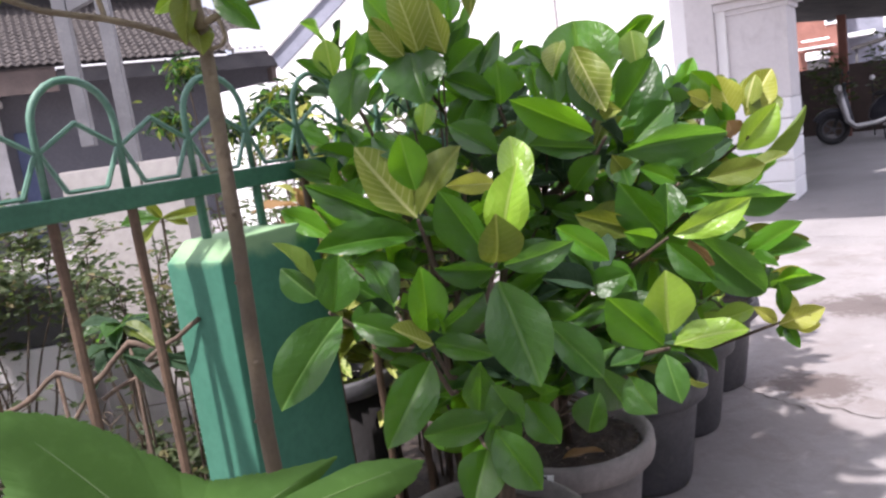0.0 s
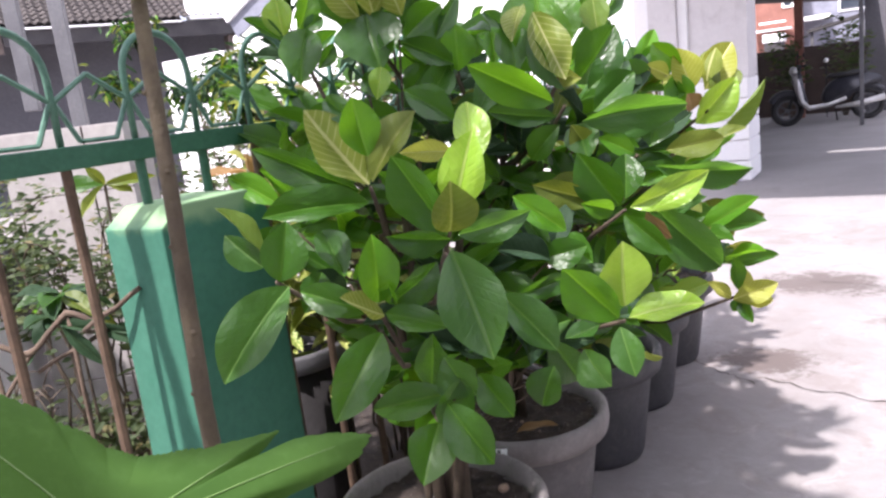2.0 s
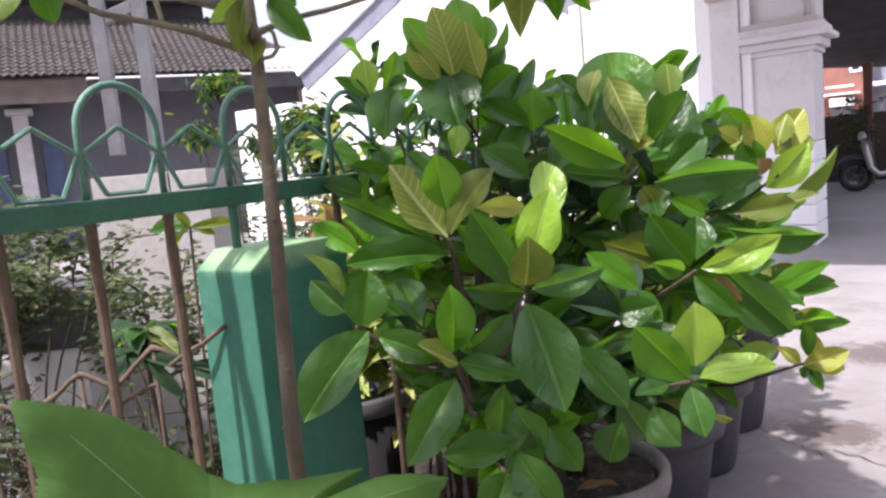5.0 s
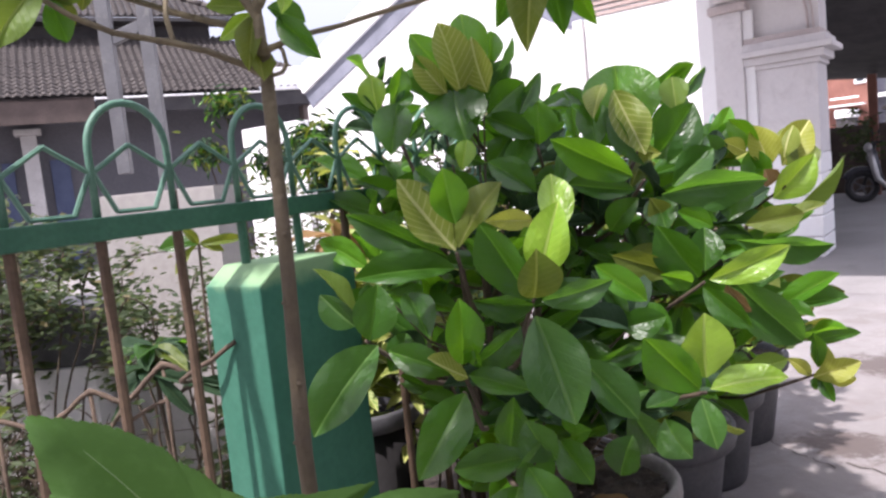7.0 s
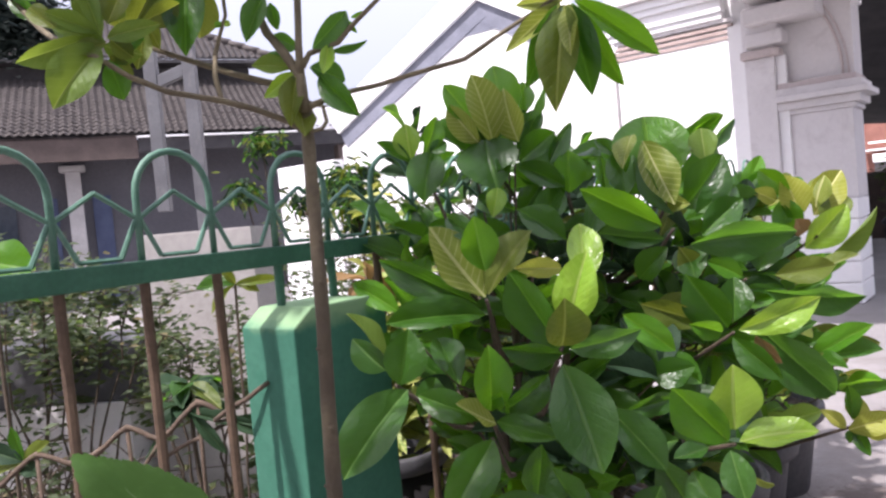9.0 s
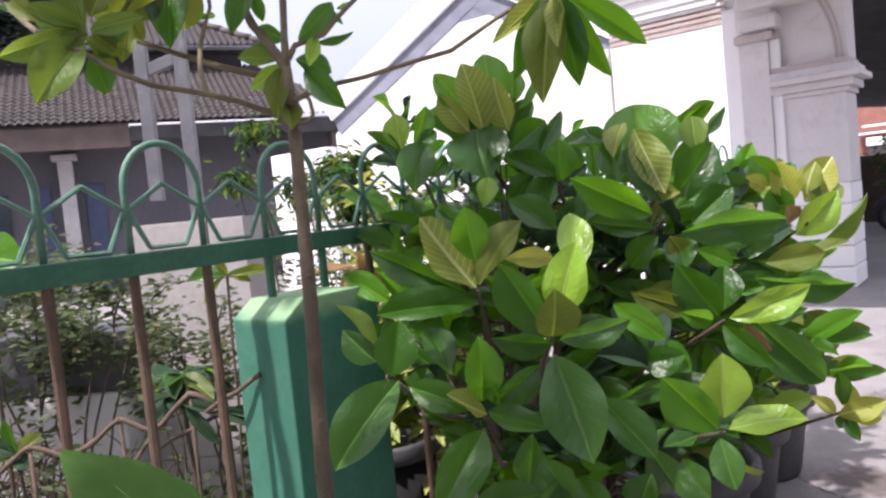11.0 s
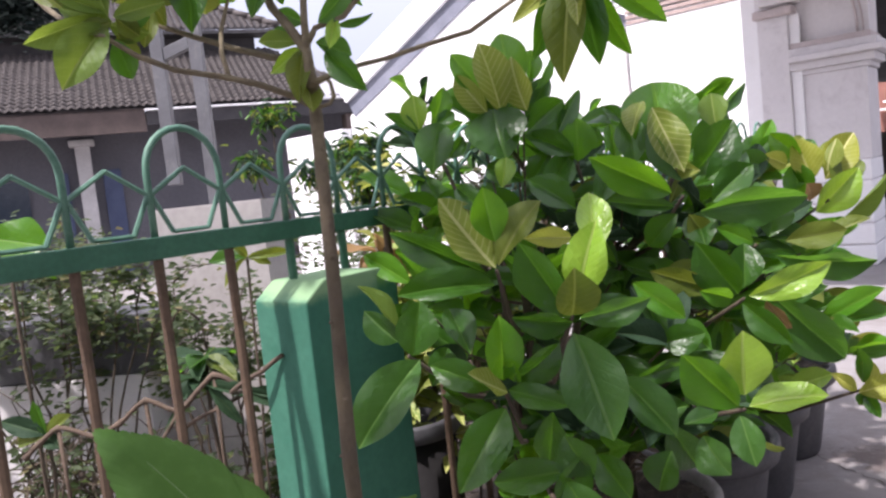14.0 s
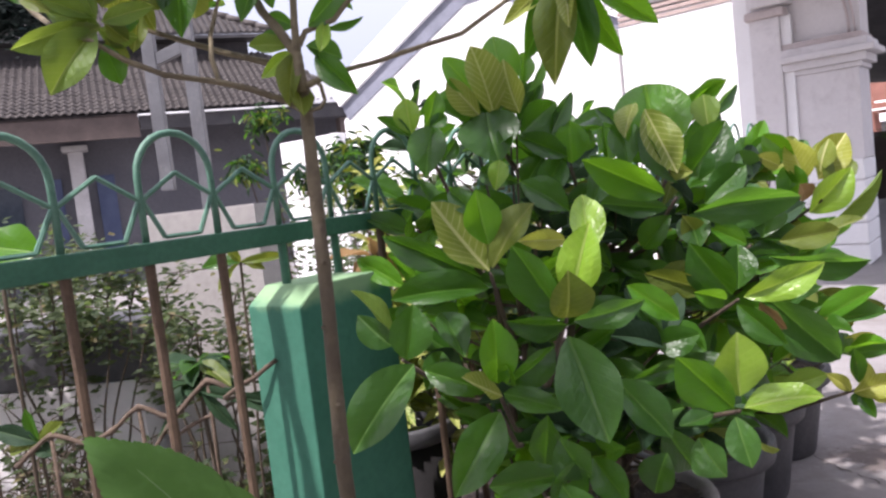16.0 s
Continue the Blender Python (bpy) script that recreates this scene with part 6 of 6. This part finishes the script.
# steel frame with two uprights
frame_st = thing("steel_frame", (-3.2, 2.94, 0), "grey galvanised steel frame with two uprights and a brace", "frame")
SM = Matrix.Translation((-3.22, 2.93, 0)) @ Matrix.Rotation(radians(38), 4, "Z")
part("upright", boxed(-0.03, 0.055, -0.03, 0.03, 0, 3.6, SM, 0.004), M_STEEL, frame_st)
part("short_upright", boxed(-0.29, -0.205, -0.03, 0.03, 1.42, 3.6, SM, 0.004), M_STEEL, frame_st)
bm = boxed(-0.204, -0.031, -0.025, 0.025, 2.28, 2.36, SM, 0.004)
for v in bm.verts:
    v.co.z += 0.35 * ((SM.inverted() @ v.co).x + 0.12)
part("brace", bm, M_STEEL, frame_st)

# low sunlit wall at the back of the garden
tagged(obj("wall_garden", boxed(-7.30, -6.13, 7.0, 7.18, 0, 2.12, bevel=0.01), M_WHITE), "sunlit white garden wall", "wall", kind="structure")
# dark strip added over the concrete to hold the shade behind the pots
tagged(obj("dark_gap_strip", boxed(-1.35, 0.13, 1.10, 4.2, -0.05, 0.012), M_SOIL), "dark strip along the fence, stands in for shade behind the pots", "ground", kind="structure")

FT = Vector((-8.98, 1.15, 0))
CROWN = Vector((-6.34, 3.01, 3.49))
far = thing("far_tree", FT, "dark leafy tree at the edge of the garden yard", "tree")
bm = bmesh.new()
tube(bm, bend(FT, CROWN, -0.25, 8, 0.03, RG), [0.08 - 0.006 * k for k in range(9)], 9)
part("trunk", bm, M_BARK, far, "", True)
clumps = []
for k in range(80):
    c = CROWN + Vector((RG.gauss(0.0, 0.24), RG.gauss(-0.05, 0.30), RG.gauss(0.02, 0.22)))
    clumps += [c + Vector((RG.gauss(0, 0.09), RG.gauss(0, 0.09), RG.gauss(0, 0.08))) for _ in range(80)]
tagged(part("crown", leaf_cloud(clumps, 0.11, 0.06, 44), M_FARLEAF, far, "dense leaves, coloured dark as in shade"), kind="stuff")


def drooping_plant(at, tufts, seed, label):
    """A thin bare stem with tufts of long hanging leaflets."""
    rng = random.Random(seed)
    ob = thing("drooping_plant", at, label, "plant", "drooping plants by the house")
    for k, c in enumerate(tufts):
        bm = bmesh.new()
        tube(bm, bend(at, c, -0.08, 8, 0.012, rng), [0.009 - 0.0007 * q for q in range(9)], 6)
        st = part("stem", bm, M_TWIG, ob, "", True)
        for j in range(150):
            a = rng.uniform(0, 6.28)
            d = Vector((math.cos(a) * 0.7, math.sin(a) * 0.7, rng.uniform(-1.3, 0.25))).normalized() * rng.uniform(0.045, 0.085)
            base = Vector(c) + Vector((rng.gauss(0, 0.05), rng.gauss(0, 0.05), rng.gauss(0.02, 0.035)))
            add_leaf(st, base, base + d, 0.018, rng.choice("kkdo"), (0.3, -0.6, 0.6), 0.4)


drooping_plant((-2.15, 2.75, 0), [(-2.10, 2.59, 1.68), (-2.18, 2.50, 1.44)], 71, "thin plant with tufts of hanging pale green leaflets")
drooping_plant((-1.85, 3.0, 0), [(-1.78, 2.81, 1.42), (-2.0, 2.8, 1.36)], 72, "thin plant with tufts of hanging pale green leaflets")
drooping_plant((-1.1, 2.3, 0), [(-1.12, 2.28, 1.40), (-1.0, 2.16, 1.30), (-1.05, 2.25, 1.22)], 73, "thin plant with tufts of hanging pale green leaflets")

# ---- in and beyond the carport ----
def scooter(at, turn):
    """A small step-through scooter: wheels, body shell, leg shield, seat, bars."""
    m = Matrix.Translation(at) @ Matrix.Rotation(turn, 4, "Z")
    ob = thing("scooter", at, "dark scooter with a pale leg shield parked in the carport", "scooter")

    def ring(x, name, r, tubey, mat, parent):
        bm = bmesh.new()
        pts = [m @ Vector((x + r * math.cos(6.2832 * k / 28), 0, 0.27 + r * math.sin(6.2832 * k / 28))) for k in range(29)]
        tube(bm, pts, tubey, 8)
        return part(name, bm, mat, parent, "", True)

    for x in (-0.63, 0.63):
        w = ring(x, "wheel", 0.225, 0.048, M_BLACK, ob)
        ring(x, "rim", 0.165, 0.018, M_STEEL, w)
        bm = bmesh.new()
        for k in range(5):
            a = 6.2832 * k / 5
            tube(bm, [m @ Vector((x, 0, 0.27)), m @ Vector((x + 0.165 * math.cos(a), 0, 0.27 + 0.165 * math.sin(a)))], 0.014, 6)
        tube(bm, [m @ Vector((x, -0.06, 0.27)), m @ Vector((x, 0.06, 0.27))], 0.035, 10)
        part("spokes", bm, M_STEEL, w)
    side = [(0.86, 0.62), (0.80, 0.74), (0.55, 0.80), (0.10, 0.72), (-0.05, 0.55), (-0.08, 0.36), (0.0, 0.30), (0.30, 0.33), (0.42, 0.50), (0.62, 0.56)]
    bm = extruded(side, 0.24, m @ Matrix.Translation((0, -0.12, 0)))
    bmesh.ops.bevel(bm, geom=bm.edges[:], offset=0.03, segments=2, affect="EDGES")
    part("body", bm, M_DARKPAINT, ob, "dark body panels", True)
    bm = extruded([(0.62, 0.79), (0.15, 0.735), (-0.02, 0.76), (0.05, 0.82), (0.35, 0.83), (0.60, 0.87)], 0.26, m @ Matrix.Translation((0, -0.13, 0)))
    bmesh.ops.bevel(bm, geom=bm.edges[:], offset=0.02, segments=2, affect="EDGES")
    part("seat", bm, M_BLACK, ob, "black seat", True)
    bm = bmesh.new()
    tube(bm, [m @ Vector(p) for p in ((-0.50, -0.10, 0.86), (-0.47, -0.14, 0.62), (-0.42, -0.15, 0.40), (-0.30, -0.14, 0.28), (0.0, -0.13, 0.31), (0.28, -0.13, 0.40))], [0.05, 0.055, 0.05, 0.045, 0.04, 0.03], 8)
    part("leg_shield", bm, M_SILVER, ob, "pale leg shield trim", True)
    bm = extruded([(-0.42, 0.92), (-0.36, 0.60), (-0.30, 0.30), (-0.38, 0.28), (-0.47, 0.55), (-0.56, 0.80)], 0.30, m @ Matrix.Translation((0, -0.15, 0)))
    bmesh.ops.bevel(bm, geom=bm.edges[:], offset=0.03, segments=2, affect="EDGES")
    part("front_shield", bm, M_DARKPAINT, ob, "", True)
    bm = bmesh.new()
    tube(bm, [m @ Vector((-0.62, 0, 0.27)), m @ Vector((-0.50, 0, 0.62)), m @ Vector((-0.42, 0, 0.98))], 0.03, 8)
    tube(bm, [m @ Vector((-0.36, -0.33, 1.02)), m @ Vector((-0.43, -0.15, 1.0)), m @ Vector((-0.43, 0.15, 1.0)), m @ Vector((-0.36, 0.33, 1.02))], 0.017, 8)
    part("handlebar", bm, M_BLACK, ob, "", True)
    bm = bmesh.new()
    bmesh.ops.create_uvsphere(bm, u_segments=16, v_segments=10, radius=0.085, matrix=m @ Matrix.Translation((-0.52, 0, 0.93)) @ Matrix.Diagonal((0.8, 1.1, 1, 1)))
    part("headlight", bm, M_SILVER, ob, "round pale headlight", True)
    for s in (-1, 1):
        bm = bmesh.new()
        tube(bm, [m @ Vector((-0.43, 0.24 * s, 1.0)), m @ Vector((-0.40, 0.30 * s, 1.16))], 0.006, 6)
        bmesh.ops.create_uvsphere(bm, u_segments=12, v_segments=8, radius=0.05, matrix=m @ Matrix.Translation((-0.40, 0.31 * s, 1.19)) @ Matrix.Diagonal((0.3, 1.2, 0.8, 1)))
        part("mirror", bm, M_BLACK, ob, "", True)
    for x, a0, a1 in ((-0.63, 20, 150), (0.63, 40, 130)):
        bm = bmesh.new()
        tube(bm, [m @ Vector((x + 0.30 * math.cos(radians(a)), 0, 0.27 + 0.30 * math.sin(radians(a)))) for a in range(a0, a1 + 1, 10)], 0.06, 8)
        part("mudguard", bm, M_DARKPAINT, ob, "", True)
    bm = bmesh.new()
    tube(bm, [m @ Vector((0.1, -0.17, 0.26)), m @ Vector((0.45, -0.18, 0.28)), m @ Vector((0.85, -0.18, 0.36))], [0.02, 0.05, 0.055], 10)
    part("exhaust", bm, M_SILVER, ob, "metal exhaust pipe", True)
    bm = bmesh.new()
    tube(bm, [m @ Vector((0.15, 0.10, 0.28)), m @ Vector((0.20, 0.22, 0.0))], 0.012, 6)
    part("side_stand", bm, M_BLACK, ob)


scooter((0.09, 14.75, 0), radians(14))
tagged(obj("wall_carport_back", boxed(-2.45, 0.6, 17.2, 17.4, 0, 1.35), M_WOOD), "dark boundary wall behind the carport", "wall", kind="structure")
tagged(obj("carport_post", boxed(0.63, 0.69, 13.66, 13.72, 0, 2.50, bevel=0.01), M_STEEL), "slim steel post carrying the carport roof", "post")
tagged(obj("carport_post", boxed(-0.55, -0.40, 16.2, 16.35, 0, 2.26, bevel=0.01), M_BRICK), "reddish post carrying the carport roof", "post")
for i, (x, y, top, sp) in enumerate(((-1.6, 16.0, 1.9, 0.5), (-0.6, 16.1, 1.5, 0.45), (0.3, 16.1, 1.7, 0.5), (1.3, 16.1, 1.8, 0.5), (-2.0, 15.3, 1.2, 0.35))):
    garden_shrub((x, y, 0), top, sp, 420, 90 + i, 0.16, 0.06, 5, "leafy dark plant in the shade of the carport", 0.012)


def far_block(name, x0, x1, y, depth, height, mat, windows, label):
    """A distant building with framed windows and a flat roof edge."""
    ob = thing(name, ((x0 + x1) / 2, y, 0), label, "building")
    part("wall", boxed(x0, x1, y, y + depth, 0, height), mat, ob)
    part("roof_edge", boxed(x0 - 0.2, x1 + 0.2, y - 0.25, y + depth + 0.2, height + 0.002, height + 0.25), M_DARKWOOD, ob, "dark roof edge")
    for wx, wz, w, h in windows:
        fr = part("window", boxed(wx, wx + w, y - 0.06, y - 0.004, wz, wz + h), M_WHITE, ob, "white framed window")
        part("pane", boxed(wx + 0.12, wx + w - 0.12, y - 0.10, y - 0.064, wz + 0.12, wz + h - 0.12), M_GLASSDARK, fr)
    return ob


red = far_block("red_building", -7.6, -3.4, 44.5, 5, 6.2, M_BRICK, [(-4.10, 3.72, 0.56, 0.94), (-6.6, 3.72, 0.56, 0.94)], "red-orange painted two-storey building across the street")
part("awning", boxed(-5.4, -3.6, 43.4, 44.4, 2.62, 2.70), M_WHITE, red, "white shop awning")
part("balcony_rail", boxed(-5.2, -3.9, 44.1, 44.3, 3.02, 3.10), M_WHITE, red, "white balcony edge")
blue = far_block("blue_grey_building", -3.3, 4.5, 46.5, 5, 5.6, M_SLATE, [(-1.6, 3.2, 1.6, 1.0), (1.2, 3.2, 1.6, 1.0)], "blue-grey building with white awning across the street")
part("awning", boxed(-3.14, -1.9, 45.2, 46.4, 2.95, 3.15), M_WHITE, blue, "white shop awning")
far_block("shop_building", -18, -8.2, 45, 6, 5.0, M_LILAC, [(-12, 2.6, 1.4, 1.2), (-15, 2.6, 1.4, 1.2)], "grey shop building across the street")

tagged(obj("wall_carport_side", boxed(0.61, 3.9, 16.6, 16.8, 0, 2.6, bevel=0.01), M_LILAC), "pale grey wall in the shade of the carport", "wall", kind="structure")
canopy = thing("street_canopy", (0.0, 17.9, 0), "dark sloping canopy beyond the carport wall", "canopy")
bm = boxed(-0.46, 0.6, 17.6, 18.4, 1.62, 1.68)
for v in bm.verts:
    v.co.z += 0.2 * (v.co.x + 0.46)
part("roof_sheet", bm, M_DARKWOOD, canopy, "dark sloping sheet")
for px in (-0.40, 0.52):
    part("leg", boxed(px, px + 0.05, 17.65, 17.70, 0, 1.63 + 0.2 * (px + 0.46)), M_STEEL, canopy)
kiosk = thing("white_van_box", (-2.7, 30.5, 0), "white box standing at the far street side", "box")
part("box", boxed(-3.06, -2.38, 30.0, 31.0, 1.77, 2.06, bevel=0.03), M_WHITE, kiosk)
part("base", boxed(-3.02, -2.42, 30.05, 30.95, 0.0, 1.769), M_DARKWOOD, kiosk, "dark base")
lampb = thing("round_lamp", (0.014, 15.78, 0), "small round white lamp on a thin stand", "lamp")
bm = bmesh.new()
bmesh.ops.create_uvsphere(bm, u_segments=16, v_segments=10, radius=0.045, matrix=Matrix.Translation((0.014, 15.78, 1.05)))
part("globe", bm, M_WHITE, lampb, "white globe", True)
bm = bmesh.new()
tube(bm, [(0.014, 15.78, 0), (0.014, 15.78, 1.01)], 0.012, 8)
part("stand", bm, M_BLACK, lampb)

# paper tag in the nearest pot
tagm = Matrix.Translation((0.335, 1.470, 0.355)) @ Matrix.Rotation(radians(25), 4, "Z") @ Matrix.Rotation(radians(20), 4, "X")
tag_ob = thing("plant_tag", (0.335, 1.470, 0.33), "small white paper plant tag on the pot rim", "tag")
part("card", boxed(-0.03, 0.03, -0.010, 0.010, -0.001, 0.001, tagm), M_PAPER, tag_ob)
for i in range(3):
    part("print_bar", boxed(-0.018 + 0.012 * i, -0.010 + 0.012 * i, -0.006, 0.006, 0.0012, 0.0016, tagm), M_BLACK, tag_ob)
# pebbles on the soil
PR = random.Random(21)
peb = bmesh.new()
bmesh.ops.create_icosphere(peb, subdivisions=2, radius=1)
for v in peb.verts:
    v.co *= 1 + 0.15 * noise.noise(v.co * 1.7)
peb_me = bpy.data.meshes.new("pebble")
peb.to_mesh(peb_me)
peb.free()
peb_me.materials.append(M_PEBBLE)
for k in range(26):
    c = POTS[k % 3]
    a, r = PR.uniform(0, 6.28), PR.uniform(0.04, 0.18)
    s = PR.uniform(0.0025, 0.006) if k else 0.013
    ob = tagged(new("pebble", peb_me), "small brown pebble on the potting soil", "pebble", "pebbles on the soil")
    at_x, at_y = (c[0] + r * math.cos(a), c[1] + r * math.sin(a)) if k else (0.414, 1.355)
    ob.matrix_basis = Matrix.Translation((at_x, at_y, 0.335 + s * 0.4)) @ Matrix.Rotation(a, 4, "Z") @ Matrix.Diagonal((s, s * 0.85, s * 0.75, 1))
# thick cut stump in the nearest pot
bm = bmesh.new()
tube(bm, [(0.331, 1.298, 0.30), (0.333, 1.297, 0.36), (0.337, 1.296, 0.43), (0.340, 1.295, 0.485)], [0.031, 0.028, 0.027, 0.027], 16)
part("stump", bm, M_BARK, plants[0], "thick grey-brown cut stem", True)
# dry leaf on the soil of the second pot
dryleaf = new("fallen_leaf", LEAF_MESH["n", 1])
dryleaf.matrix_basis = leaf_matrix((0.33, 1.60, 0.345), (0.42, 1.66, 0.350), 0.035, (0.1, -0.1, 1))
tagged(dryleaf, "dry brown leaf lying on the potting soil", "leaf")

# ---- roof tiles ----
TW, TL = 0.150, 0.185


def tile_mesh():
    """One pantile: an S-shaped section, thick at the lower edge."""
    bm = bmesh.new()
    n = 6
    rows = []
    for y, lift in ((0.0, 0.028), (TL * 1.12, 0.0)):
        top = []
        for k in range(n + 1):
            u = k / n
            top.append(bm.verts.new((u * TW * 1.04, y, lift + 0.022 * math.sin(2 * math.pi * u))))
        rows.append(top)
    under = [bm.verts.new((v.co.x, v.co.y, v.co.z - 0.022)) for v in rows[0]]
    for k in range(n):
        bm.faces.new((rows[0][k], rows[0][k + 1], rows[1][k + 1], rows[1][k]))
        bm.faces.new((under[k], under[k + 1], rows[0][k + 1], rows[0][k]))
    me = bpy.data.meshes.new("roof_tile")
    bm.to_mesh(me)
    bm.free()
    me.materials.append(M_TILE)
    me.polygons.foreach_set("use_smooth", [True] * len(me.polygons))
    return me


TILE = tile_mesh()


def lay_tiles(parent, frame_m, x0, x1, y_len, slope, single, cut=None):
    """Courses of tiles up a slope; those for which single(i, j) holds are objects of their own, the rest one mesh."""
    rest_v, rest_f = [], []
    base_v = [v.co.copy() for v in TILE.vertices]
    base_f = [tuple(p.vertices) for p in TILE.polygons]
    rng = random.Random(5)
    for j in range(int(y_len / (TL * math.cos(slope)))):
        for i in range(int((x1 - x0) / TW)):
            lx, ly = x0 + i * TW, j * TL
            if cut and cut(lx, ly):
                continue
            m = frame_m @ Matrix.Rotation(slope, 4, "X") @ Matrix.Translation((lx, ly, 0.02 + rng.uniform(-0.004, 0.004))) @ Matrix.Rotation(rng.uniform(-0.02, 0.02), 4, "Z")
            if single(i, j):
                ob = new("roof_tile", TILE)
                ob.matrix_basis = m
                ob.parent = parent
                ob.matrix_parent_inverse = Matrix.Translation(-Vector(PLACE[parent.name]))
            else:
                k = len(rest_v)
                rest_v += [tuple(m @ v) for v in base_v]
                rest_f += [tuple(q + k for q in f) for f in base_f]
    me = bpy.data.meshes.new("roof_tiles")
    me.from_pydata(rest_v, [], rest_f)
    me.materials.append(M_TILE)
    me.polygons.foreach_set("use_smooth", [True] * len(me.polygons))
    ob = part("roof_tiles", me, None, parent, "rows of weathered clay roof tiles")
    tagged(ob, kind="stuff")


lay_tiles(house, HM @ Matrix.Translation((0, -0.03, 3.40)), -9, 4.05, 2.75, radians(31), lambda i, j: 40 < i < 78 and j < 8, lambda x, y: x > 4.05 - 0.55 * max(0, y - 0.1))
lay_tiles(house, HM @ Matrix.Translation((0, 2.15, 5.40)), -9, 2.75, 3.0, radians(31), lambda i, j: False, lambda x, y: x > 2.72 - 0.85 * y)
